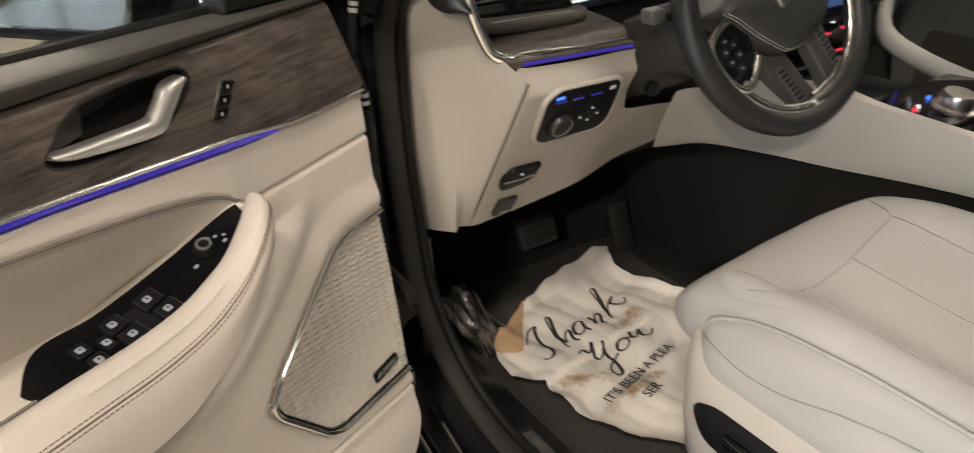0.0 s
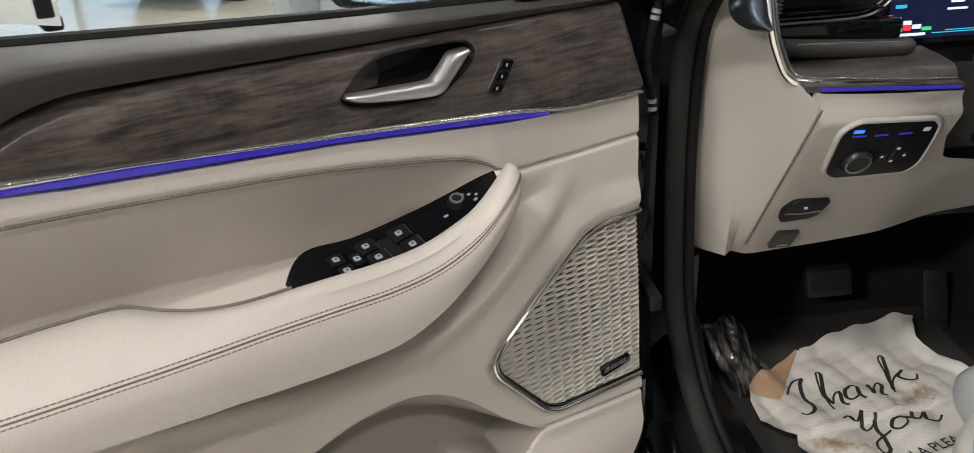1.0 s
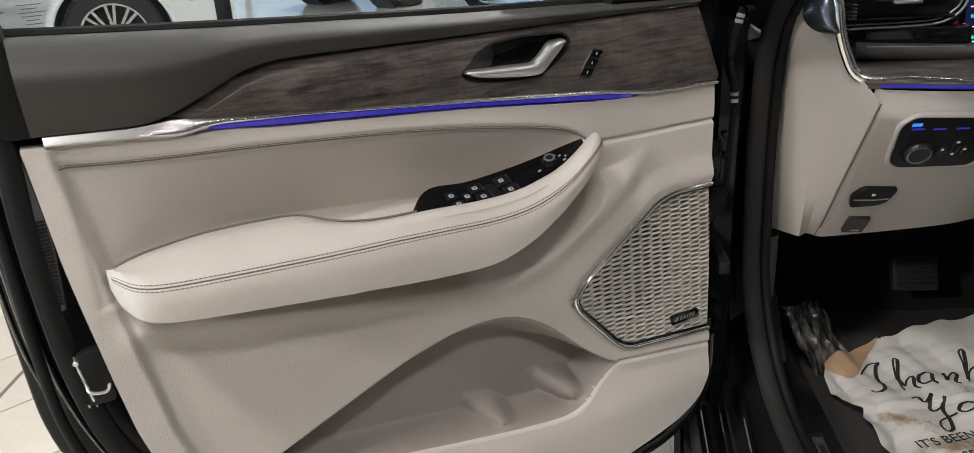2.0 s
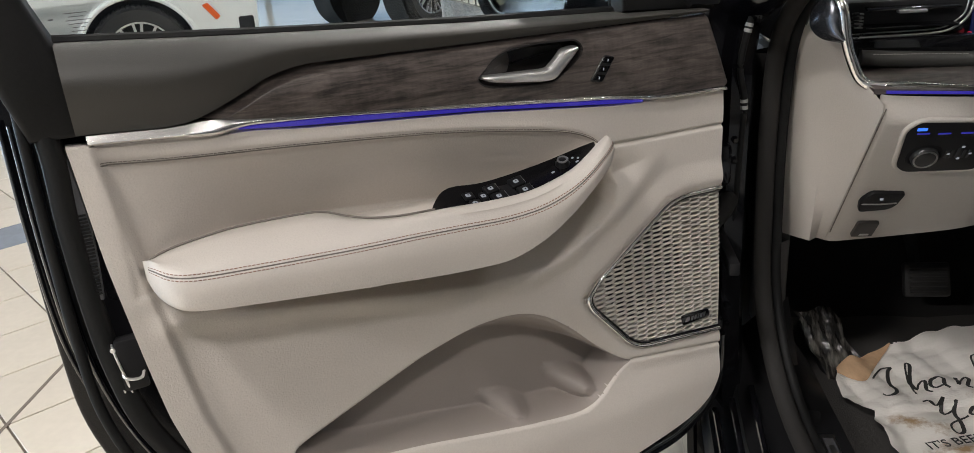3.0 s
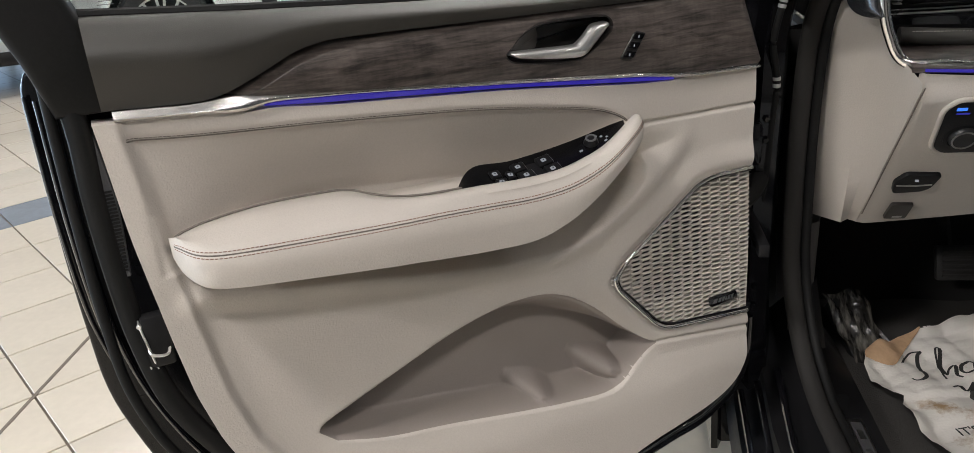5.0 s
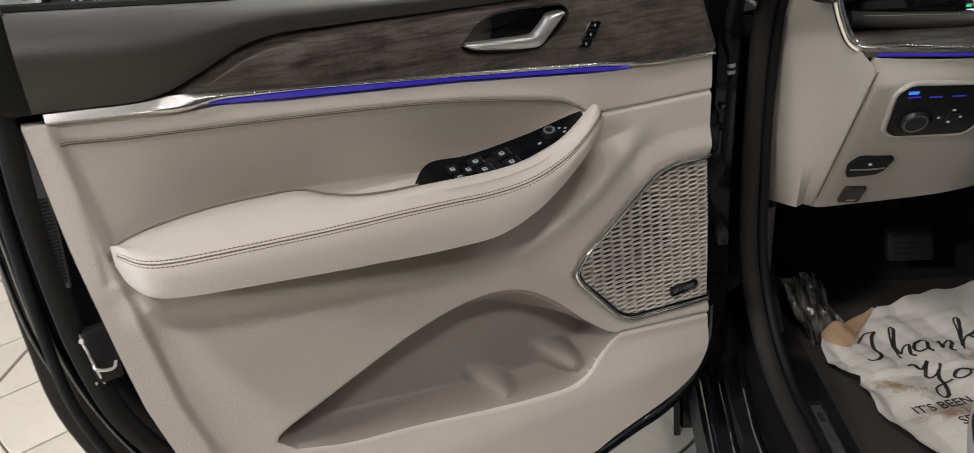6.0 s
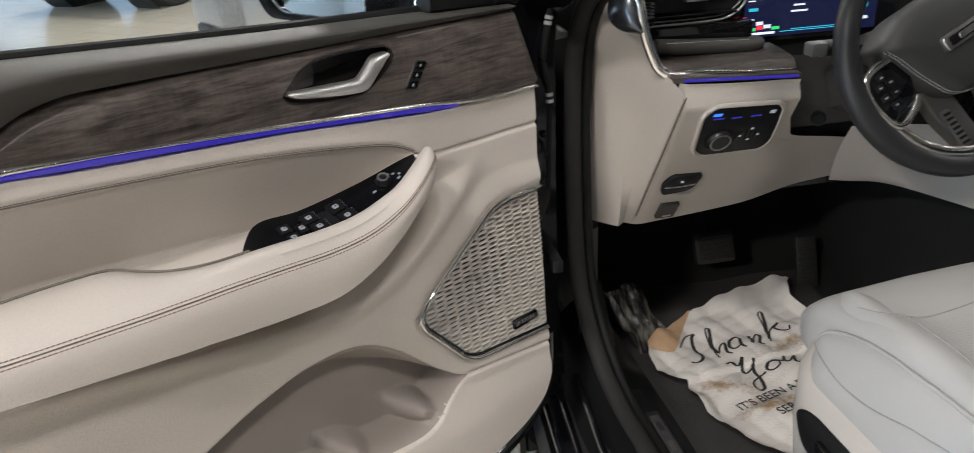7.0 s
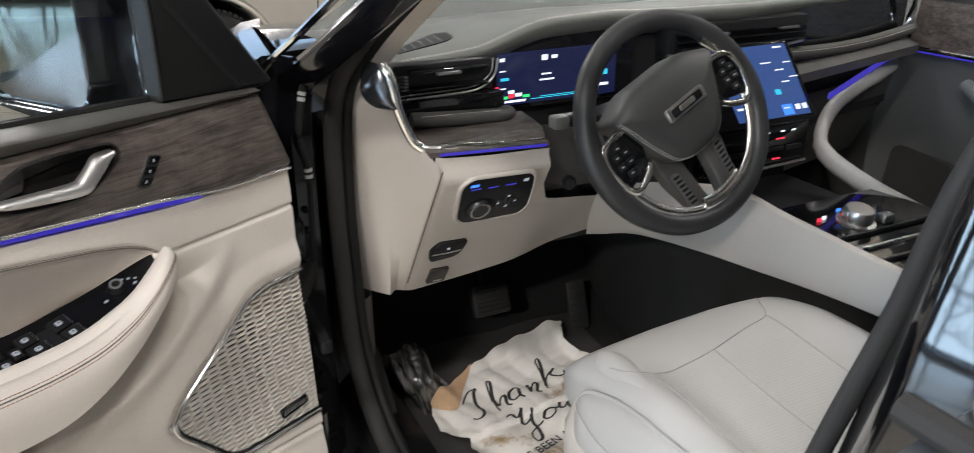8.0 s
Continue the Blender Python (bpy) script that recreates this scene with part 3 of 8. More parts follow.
for u, nb, zb, nf, zf, zl in arm:
    h = zf - zl
    e = min(0.012, h * 0.3)
    tuck = 0.034 + 0.021 * float(ease(np.array(0.828 - u), 0.0, 0.06) * ease(np.array(u), 0.23, 0.30))
    sec = [(min(nb - tuck, -0.055 * float(ease(np.array(u), 0.23, 0.30)) * float(ease(np.array(0.828 - u), 0.0, 0.06)) - 0.02), zb - 0.024),  (nb - 0.003, zb - 0.012), (nb, zb - 0.004), (nb + 0.004, zb), ((2 * nb + nf) / 3 + 0.003, (2 * zb + zf) / 3 + 0.004), ((nb + 2 * nf) / 3, (zb + 2 * zf) / 3 + 0.004), (nf - e, zf + 0.003), (nf - 0.3 * e, zf - 0.002), (nf + 0.001, zf - e), (nf + 0.002, zl + h * 0.5), (nf - 0.001, zl + 0.7 * e), (nf - 0.15 * e, zl + 0.2 * e), (nf - 0.6 * e, zl), (nf - 0.04, zl + 0.004), (nb - tuck, zl + 0.004)]
    rows.append([(u, n + float(LEAN(z)), z) for n, z in sec])
ab = grid(rows)
cap(ab, range(len(rows[0])))
cap(ab, range(len(rows) * len(rows[0]) - len(rows[0]), len(rows) * len(rows[0])))
armrest = part("armrest", ab, LEATHER, DOOR, "padded beige leather armrest with brown double stitching", True, 60)
def arm_seam(v, proud):
    """A line on the armrest's front edge: v runs over the rolled edge from its top to its face."""
    out = []
    for u, nb, zb, nf, zf, zl in arm[3:-3]:
        e = min(0.012, (zf - zl) * 0.3)
        n = (nf - 0.3 * e) * (1 - v) + (nf + 0.001) * v + 0.8 * proud
        z = (zf - 0.002) * (1 - v) + (zf - e) * v + 0.6 * proud
        out.append((u, n + float(LEAN(z)), z))
    return out


for v in (0.06, 0.66):
    part("stitching", stitches(arm_seam(v, 0.0003), (0, 0.85, 0.52), 0.0046, 0.0034, 0.00055, 0.0004), THREAD, armrest, "brown decorative stitching", True)
part("piping", tube(arm_seam(0.36, 0.0), 0.0008, 6), SEAM, armrest, "beige seam between the leather pieces", True)
st = spline(STITCH, 90)
sd = panel_relief(st[:, 0], st[:, 1])
part("stitching", stitches([(u, float(LEAN(z)) + d + 0.0015, z) for (u, z), d in zip(st, sd)], (0, 1, 0), 0.0046, 0.0040, 0.0005, 0.0004), SEAM, panel, "fine stitched seam", True)

part("seam_line", tube([(u, float(LEAN(z - 0.0024)) + float(panel_relief(np.array([u]), np.array([z - 0.0024]))[0]) + 0.0006, z - 0.0024) for u, z in st], 0.0008, 6), SEAM, panel, "thin dark seam under the stitching", True)
part("armrest_joint", tube([(u, nb + 0.0030 + float(LEAN(zb)), zb + 0.0010) for u, nb, zb, nf, zf, zl in arm if 0.50 < u < 0.822], 0.0014, 6), SEAM, armrest, "thin dark joint behind the armrest", True)
part("armrest_joint", tube([(u, nf - 1.2 * min(0.012, (zf - zl) * 0.3) + float(LEAN(zl)), zl + 0.0004) for u, nb, zb, nf, zf, zl in arm if 0.36 < u < 0.812], 0.0016, 6), SEAM, armrest, "thin dark joint under the armrest", True)
SHELL_LOW = [(0.36, 0.488), (0.29, 0.494), (0.240, 0.506), (0.172, 0.522), (0.120, 0.531), (0.084, 0.545), (0.044, 0.570), (0.021, 0.610), (0.013, 0.685)]
part("shell_rim", tube([(u, float(LEAN(z)) - 0.014, z - 0.020) for u, z in spline(SHELL_LOW, 40)], 0.016, 10, (0, 1, 0)), PIANO, DOOR, "gloss black painted rim of the door shell", True, 60)

# window switches
SW_BACK = [(0.497, 0.975, 0.012), (0.466, 1.004, 0.000), (0.408, 1.003, 0.000), (0.330, 1.011, 0.001), (0.262, 1.024, 0.004), (0.243, 1.029, 0.010)]
SW_FRONT = [(0.508, 0.970, 0.040), (0.490, 0.985, 0.046), (0.432, 0.988, 0.048), (0.361, 0.989, 0.047), (0.300, 1.003, 0.042), (0.252, 1.026, 0.028)]
back, front = spline(SW_BACK, 40), spline(SW_FRONT, 40)
sw_rows = [[(a[0] * (1 - v) + b[0] * v, float(LEAN(1.0)) + a[2] * (1 - v) + b[2] * v, a[1] * (1 - v) + b[1] * v + 0.001) for v in np.linspace(0, 1, 5)] for a, b in zip(back, front)]
low_rows = [[(p[0], p[1], p[2] - 0.02) for p in row] for row in sw_rows]
panel_bm = grid([[low_rows[i][0], *sw_rows[i], low_rows[i][-1]] for i in range(40)])
switch_panel = part("switch_panel", panel_bm, SWITCHBLACK, armrest, "gloss black window switch panel", True, 50)


def switch_frame(i, v):
    """A point of the switch panel, with the directions along it, across it and out of it."""
    k = max(1, min(38, int(i)))
    row = lambda q: np.array(sw_rows[q][0]) * (1 - v) + np.array(sw_rows[q][-1]) * v
    p = row(k) + (row(k + 1) - row(k)) * (i - k)
    t = row(k + 1) - row(k - 1)
    t = t / np.linalg.norm(t)
    a = np.array(sw_rows[k][-1]) - np.array(sw_rows[k][0])
    a = a - t * (a @ t)
    a = a / np.linalg.norm(a)
    n = np.cross(t, a)
    return p, t, a, n if n[2] > 0 else -n


KEYBLACK = material("satin_black_key", (0.008, 0.008, 0.0085), 0.34, vary=0.15, grain=500, bump=0.1, spec=0.22)
for i, v, ln, wd, tall, lip in ((10.0, 0.50, 0.0072, 0.0072, 0.0030, False), (10.5, 0.83, 0.0072, 0.0074, 0.0030, False), (12.6, 0.66, 0.0050, 0.0080, 0.0042, False), (14.7, 0.45, 0.0090, 0.0084, 0.0055, True), (15.3, 0.82, 0.0100, 0.0084, 0.0055, True), (20.1, 0.44, 0.0098, 0.0086, 0.0055, True), (20.8, 0.82, 0.0100, 0.0086, 0.0055, True)):
    p, t, a, n = switch_frame(i, v)
    at = lambda x, y, h: tuple(p + t * x + a * y + n * (h + (0.12 * x if lip else 0.0)))
    key = part("window_switch", prism(rounded([(-ln, -wd), (ln, -wd), (ln, wd), (-ln, wd)], 0.002, 3), -0.002, tall, at, 0.0012), KEYBLACK, armrest, "", True)
    glyph = prism(rounded([(-0.0042, -0.0032), (0.0024, -0.0032), (0.0024, 0.0032), (-0.0042, 0.0032)], 0.0018, 3), tall - 0.0004, tall + 0.0003, at)
    part("icon", glyph, ICON, key, "", True)
    part("icon_core", prism([(-0.0012, -0.0016), (0.0004, -0.0016), (0.0004, 0.0004), (-0.0012, 0.0004)], tall, tall + 0.0005, at), KEYBLACK, key, "", True)
    if lip:
        part("key_lip", prism([(ln - 0.0012, -wd + 0.001), (ln + 0.0002, -wd + 0.001), (ln + 0.0002, wd - 0.001), (ln - 0.0012, wd - 0.001)], tall - 0.003, tall - 0.0006, at), SATIN, key, "", True)
p, t, a, n = switch_frame(18.0, 0.62)
at = lambda x, y, h: tuple(p + t * x + a * y + n * h)
part("finger_hollow", prism(rounded([(-0.010, -0.014), (0.008, -0.014), (0.008, 0.014), (-0.010, 0.014)], 0.004, 3), -0.001, 0.0006, at), BLACKPLASTIC, armrest, "matt black finger hollow", True)
kc, t, a, kn_up = switch_frame(30.75, 0.42)
part("mirror_knob", turned([(0.0100, 0), (0.0096, 0.0025), (0.0082, 0.0038), (0.0078, 0.0070), (0.0066, 0.0080), (0.0, 0.0080)], kc, kn_up, 28), KEYBLACK, armrest, "round mirror adjuster knob with a silver top", True)
part("knob_ring", turned([(0.0074, 0.0074), (0.0072, 0.0088), (0.0062, 0.0091), (0.0050, 0.0087), (0.0048, 0.0076)], kc, kn_up, 28), material("silver_painted_plastic", (0.20, 0.20, 0.20), 0.35, 0.5, vary=0.05), armrest, "silver knob ring", True)
for i, v, w in ((33.2, 0.42, 0.0016), (33.6, 0.72, 0.0022), (34.2, 0.60, 0.0014), (28.0, 0.56, 0.0024), (32.3, 0.30, 0.0014)):
    p, t, a, n = switch_frame(i, v)
    at = lambda x, y, h: tuple(p + t * x + a * y + n * h)
    part("icon", prism(rounded([(-w, -0.0013), (w, -0.0013), (w, 0.0013), (-w, 0.0013)], 0.0006, 2), 0.0006, 0.0014, at), ICON, armrest, "", True)

# door release
BOWL = material("charcoal_handle_bowl", (0.020, 0.018, 0.017), 0.28, vary=0.1, grain=500, bump=0.0)
GUNMETAL = material("gunmetal_bezel", (0.16, 0.148, 0.138), 0.34, 0.55, vary=0.08)
r_n = len(RECESS)
r_t = np.roll(RECESS, -1, axis=0) - np.roll(RECESS, 1, axis=0)
r_in = np.stack([r_t[:, 1], -r_t[:, 0]], 1) / (np.linalg.norm(r_t, axis=1)[:, None] + 1e-9)
if inside_distance(*(RECESS + 0.001 * r_in).T[:, :1], RECESS)[0] < 0:
    r_in = -r_in
bowl_bm = grid([[on_door(*(RECESS[k] + r_in[k] * inset), d) for k in range(r_n)] for inset, d in ((-0.0016, 0.0060), (-0.0008, 0.0096), (0.0008, 0.0098), (0.0018, 0.0078), (0.0030, -0.004), (0.0060, -0.018), (0.0095, -0.024))], closed_v=True)
cap(bowl_bm, range(r_n * 6, r_n * 7))
bez = part("handle_bowl", bowl_bm, BOWL, DOOR, "dark recessed bowl of the door release", True, 50)
part("handle_bezel", prism(rounded([(0.402, 1.1375), (0.374, 1.1570), (0.350, 1.1655), (0.346, 1.150), (0.352, 1.1365)], 0.004, 3), -0.012, 0.0065, lambda a, b, d: on_door(a, b, d - 0.38 * (0.404 - a)), 0.001), GUNMETAL, bez, "grey slanted plate behind the lever", True)
LEVER_EDGES = [(0.4005, 1.1408, 0.4018, 1.1366, 0.011), (0.3841, 1.1408, 0.3851, 1.1310, 0.016), (0.3480, 1.1400, 0.3450, 1.1258, 0.019), (0.3152, 1.1392, 0.3110, 1.1226, 0.020), (0.3065, 1.1425, 0.2975, 1.1246, 0.020), (0.2950, 1.1502, 0.2860, 1.1325, 0.018), (0.2818, 1.1594, 0.2700, 1.1436, 0.015), (0.2600, 1.1605, 0.2565, 1.1540, 0.011)]
rows = []
for u0, z0, u1, z1, d in spline(LEVER_EDGES, 48):
    ring = []
    for v, h in ((0.0, -0.008), (0.0, -0.0015), (0.10, 0.0015), (0.30, 0.0034), (0.55, 0.0036), (0.80, 0.0018), (0.95, -0.0008), (1.0, -0.0035), (1.0, -0.009)):
        ring.append(on_door(u0 + (u1 - u0) * v, z0 + (z1 - z0) * v, d + h))
    rows.append(ring)
lever_bm = grid(rows)
cap(lever_bm, range(9))
cap(lever_bm, range(9 * 47, 9 * 48))
part("release_lever", lever_bm, LEVER, DOOR, "satin silver door release lever", True, 50)
MEM = rounded([(0.2165, 1.1428), (0.1992, 1.1388), (0.2218, 1.1068), (0.2415, 1.1106)], 0.005)
mem = part("memory_panel", prism(MEM, -0.002, 0.0118, on_door, 0.0012), material("dark_memory_surround", (0.012, 0.011, 0.011), 0.3, vary=0.1), DOOR, "black seat memory button panel", True)
for k in range(3):
    t = (k + 0.5) / 3
    cu, cz = 0.2079 + 0.0237 * t, 1.1408 - 0.0321 * t
    o = rounded([(cu + 0.0036, cz + 0.0052), (cu - 0.0104, cz + 0.0022), (cu - 0.0042, cz - 0.0046), (cu + 0.0102, cz - 0.0016)], 0.0016, 2)
    part("memory_button", prism(o, 0.010, 0.0136, on_door, 0.0008), SWITCHBLACK, mem, "", True)
    o = [(cu + 0.0012, cz + 0.0020), (cu - 0.0004, cz + 0.0017), (cu + 0.0004, cz - 0.0016), (cu + 0.0020, cz - 0.0013)]
    part("icon", prism(o, 0.0132, 0.0139, on_door), ICON, mem, "", True)

# speaker
sp_o = np.array([(0.0125, 0.9185), *SPEAKER[1:8], (0.0255, 0.6880)])
sp_in = rounded(sp_o, 0.016, 5)
DARKHOLE = material("speaker_cone_cloth", (0.01, 0.01, 0.01), 0.9)
part("speaker_backing", prism(sp_in, -0.018, -0.0010, on_door), material("speaker_backing_cloth", (0.36, 0.335, 0.30), 0.8), DOOR, "beige backing of the speaker grille", True)
cone = [(0.163 + 0.068 * math.cos(a), 0.818 + 0.078 * math.sin(a)) for a in np.linspace(0, 2 * math.pi, 40, endpoint=False)]
part("speaker_cone", prism(cone, -0.014, -0.0002, on_door), DARKHOLE, DOOR, "dark speaker cone behind the grille", True)
GRILLE = material("grille_beige", (0.52, 0.49, 0.44), 0.42, vary=0.04)
ca, cb, cc = 0.0108, 0.0072, 0.00355
BADGE = rounded([(0.101, 0.7285), (0.047, 0.7275), (0.044, 0.714), (0.098, 0.712)], 0.004)
gb = bmesh.new()
for i in range(-2, 20):
    for j in range(0, 40):
        cu, cz = 0.012 + i * (ca + cb), 0.684 + (2 * j + (i % 2)) * cc
        if inside_distance(np.array([cu]), np.array([cz]), sp_in)[0] < 0.0012:
            continue
        hexa = [(ca, 0), (cb, cc), (-cb, cc), (-ca, 0), (-cb, -cc), (cb, -cc)]
        rings = []
        for sx, sz, d in ((1.0, 1.0, 0.0062), (0.95, 0.85, 0.0062), (0.92, 0.77, 0.0052), (0.90, 0.73, 0.0034), (0.89, 0.72, 0.0010)):
            rings.append([gb.verts.new(on_door(max(cu + x * sx, 0.0145 + (0.9185 - cz) * 0.056), cz + y * sz, d)) for x, y in hexa])
        for a, b in zip(rings, rings[1:]):
            for k in range(6):
                gb.faces.new((a[k], a[(k + 1) % 6], b[(k + 1) % 6], b[k]))
part("speaker_grille", gb, GRILLE, DOOR, "pale honeycomb speaker grille", True, 60)
rim_line = rounded([(-0.06, 0.9185), *SPEAKER[1:8], (-0.06, 0.6800)], 0.016, 6)
rim_path = [on_door(u, z, 0.0075) for u, z in rim_line if 0.016 < u]
rim_path = [on_door(0.016, 0.9189, 0.0075), *rim_path, on_door(0.026, 0.6878, 0.0075)]
part("speaker_rim", tube(rim_path, 0.0036, 8, (0, 1, 0), 0.0042), CHROME, DOOR, "chrome rim round the speaker", True, 60)
part("speaker_rim_gasket", tube([(u * 0.975 + 0.002, n - 0.0015, z + (0.8 - z) * 0.035) for u, n, z in rim_path], 0.0028, 6, (0, 1, 0)), PIANO, DOOR, "black inner rim of the speaker", True, 60)
badge = part("speaker_badge", prism(BADGE, 0.0058, 0.0080, on_door, 0.0006), PIANO, DOOR, "small black speaker badge", True)
for k, (a, b) in enumerate(((0.093, 0.084), (0.081, 0.0765), (0.0745, 0.070), (0.068, 0.0655), (0.0635, 0.059), (0.057, 0.053))):
    part("badge_bar", prism([(a, 0.7235), (b, 0.7235), (b + 0.002, 0.717), (a + 0.002, 0.717)], 0.0078, 0.0084, on_door), SATIN, badge, "", True)

# steel shell, seals, window frame, glass
SHELL = rounded([(-0.03, 1.160), (-0.035, 0.60), (0.0, 0.510), (0.07, 0.455), (0.22, 0.425), (0.62, 0.432), (0.77, 0.505), (0.86, 0.64), (0.905, 0.76), (0.915, 0.90), (0.914, 1.06), (0.912, 1.198)], 0.05, 5)
part("inner_shell", prism(SHELL, -0.13, -0.060, lambda a, b, d: (a, float(LEAN(b)) * 0.6 + d, b), 0.008), SHUTBLACK, DOOR, "black painted inner door shell", True)
OUTER = rounded([(-0.045, 1.152), (-0.05, 0.58), (-0.02, 0.49), (0.06, 0.43), (0.24, 0.405), (0.66, 0.415), (0.82, 0.50), (0.90, 0.63), (0.940, 0.76), (0.944, 0.92), (0.942, 1.08), (0.940, 1.190)], 0.05, 5)
part("outer_skin", prism(OUTER, -0.19, -0.13, lambda a, b, d: (a, float(LEAN(b)) * 0.5 + d + 0.05 * (b - 0.8) ** 2, b), 0.006), JAMB, DOOR, "black painted outer door skin", True)
for path, r, lab in (
    ([(0.893, 1.20), (0.888, 1.126), (0.890, 1.053), (0.888, 0.960), (0.882, 0.880), (0.866, 0.800), (0.832, 0.728), (0.780, 0.650), (0.710, 0.580), (0.62, 0.530), (0.40, 0.505), (0.22, 0.508)], 0.0125, "fat black rubber door seal"),
    ([(0.908, 1.22), (0.912, 1.05), (0.912, 0.92), (0.905, 0.82), (0.875, 0.725), (0.82, 0.63), (0.73, 0.55), (0.62, 0.505)], 0.006, "thin black rubber lip"),
):
    part("door_seal", tube([(u, 0.6 * float(LEAN(z)) - 0.016, z) for u, z in spline(path, 70)], r, 10, (0, 1, 0)), RUBBER, DOOR, lab, True, 60)
REAR_POST = [(0.832, 1.142), (0.8601, 1.2332), (0.8754, 1.2736), (1.005, 1.66), (1.075, 1.66), (0.945, 1.26), (0.922, 1.20), (0.905, 1.142)]
part("window_frame", prism(REAR_POST, -0.085, -0.008, lambda a, b, d: (a, d, b), 0.01), RUBBER, DOOR, "black rear upright of the window frame", True)
part("window_frame", prism([(0.0, 1.19), (0.33, 1.62), (0.44, 1.66), (1.07, 1.68), (1.05, 1.63), (0.46, 1.615), (0.37, 1.58), (0.06, 1.185)], -0.075, -0.01, lambda a, b, d: (a, d, b), 0.008), BLACKPLASTIC, DOOR, "black front and top rail of the window frame", True)
part("sail_panel", prism([(0.012, 1.180), (0.172, 1.192), (0.172, 1.395), (0.165, 1.385), (0.02, 1.200)], -0.05, -0.014, lambda a, b, d: (a, d, b), 0.006), RUBBER, DOOR, "black triangular mirror sail panel", True)
pane = part("side_glass", prism([(0.172, 1.18), (0.868, 1.21), (0.884, 1.27), (1.005, 1.64), (0.47, 1.63), (0.36, 1.57), (0.172, 1.36)], -0.047, -0.043, lambda a, b, d: (a, d, b)), GLASS, DOOR, "clear side window glass", True)
pane.visible_shadow = False
MARK = material("dark_glass_print", (0.16, 0.17, 0.18), 0.5)
for k, (du, w) in enumerate(((0.0, 0.022), (0.004, 0.014), (0.001, 0.024), (0.003, 0.018), (0.006, 0.012), (0.004, 0.016))):
    z = 1.262 - 0.0036 * k
    part("glass_mark", prism([(0.846 - du, z), (0.846 - du - w, z), (0.846 - du - w, z + 0.0008), (0.846 - du, z + 0.0008)], -0.0428, -0.0424, lambda a, b, d: (a, d, b)), MARK, pane, "", True)
part("glass_mark", prism([(0.856, 1.257), (0.861, 1.257), (0.861, 1.2585), (0.856, 1.2585)], -0.0428, -0.0424, lambda a, b, d: (a, d, b)), MARK, pane, "", True)
# latch on the shut face, and the ribbed flocked strip beside the seal
part("latch", box((0.850, -0.010, 0.850), (0.878, 0.008, 0.915), 0.004), BLACKPLASTIC, DOOR, "black door latch recess", True)
part("latch_loop", tube(spline([(0.874, -0.002, 0.882), (0.874, 0.013, 0.872), (0.858, 0.014, 0.868), (0.853, 0.004, 0.874)], 18), 0.0018, 8), LEVER, DOOR, "bright steel latch loop", True)
part("latch_plate", tube(spline([(0.880, 0.002, 0.912), (0.878, 0.008, 0.896), (0.875, 0.010, 0.878), (0.873, 0.008, 0.862), (0.871, 0.004, 0.846)], 18), 0.0014, 6), LEVER, DOOR, "bright edge of the latch plate", True)
for z in (0.905, 0.852):
    part("latch_screw", turned([(0.0032, 0), (0.0032, 0.002), (0.0024, 0.003)], (0.879, 0.004, z), (0.3, 1, 0), 12), LEVER, DOOR, "", True)
FLOCK = material("slate_flock", (0.070, 0.072, 0.078), 0.8, vary=0.25, grain=700, bump=0.4)
strip_line = spline([(0.884, 1.136), (0.8785, 1.081), (0.8765, 1.032), (0.8810, 0.964)], 46)
part("edge_strip", sweep([(u, float(LEAN(z)) - 0.014, z) for u, z in strip_line], [(-0.0075, -0.003), (-0.006, 0.002), (0.006, 0.002), (0.0075, -0.003)], (0, 1, 0)), FLOCK, DOOR, "slate grey flocked strip beside the seal", True)
ribs = bmesh.new()
for k in range(20, 44):
    u, z = strip_line[k]
    box((u - 0.0055, float(LEAN(z)) - 0.0125, z - 0.0010), (u + 0.0055, float(LEAN(z)) - 0.0105, z + 0.0010), 0, bm=ribs)
part("strip_ribs", ribs, RUBBER, DOOR, "black cross ribs of the strip", True)
for off, dd, r in ((0.020, -0.055, 0.0035), (0.034, -0.085, 0.0030), (0.046, -0.115, 0.0030)):
    edge = spline([(0.890 + off, 1.15), (0.892 + off, 1.00), (0.884 + off, 0.86), (0.850 + off, 0.74), (0.790 + off, 0.63), (0.710 + off, 0.55)], 50)
    part("shell_flange", tube([(u, 0.6 * float(LEAN(z)) + dd, z) for u, z in edge], r, 8, (0, 1, 0)), PAINT, DOOR, "glossy black folded flange of the shell", True, 60)

# outside mirror
def mirror_ring(u, k):
    o = rounded([(-0.085, 1.375), (-0.40, 1.365), (-0.395, 1.225), (-0.36, 1.178), (-0.12, 1.182), (-0.088, 1.215)], 0.05, 5)
    c = o.mean(0)
    return [(u, *(c + (q - c) * k - np.array([0, 0.018]))) for q in o]


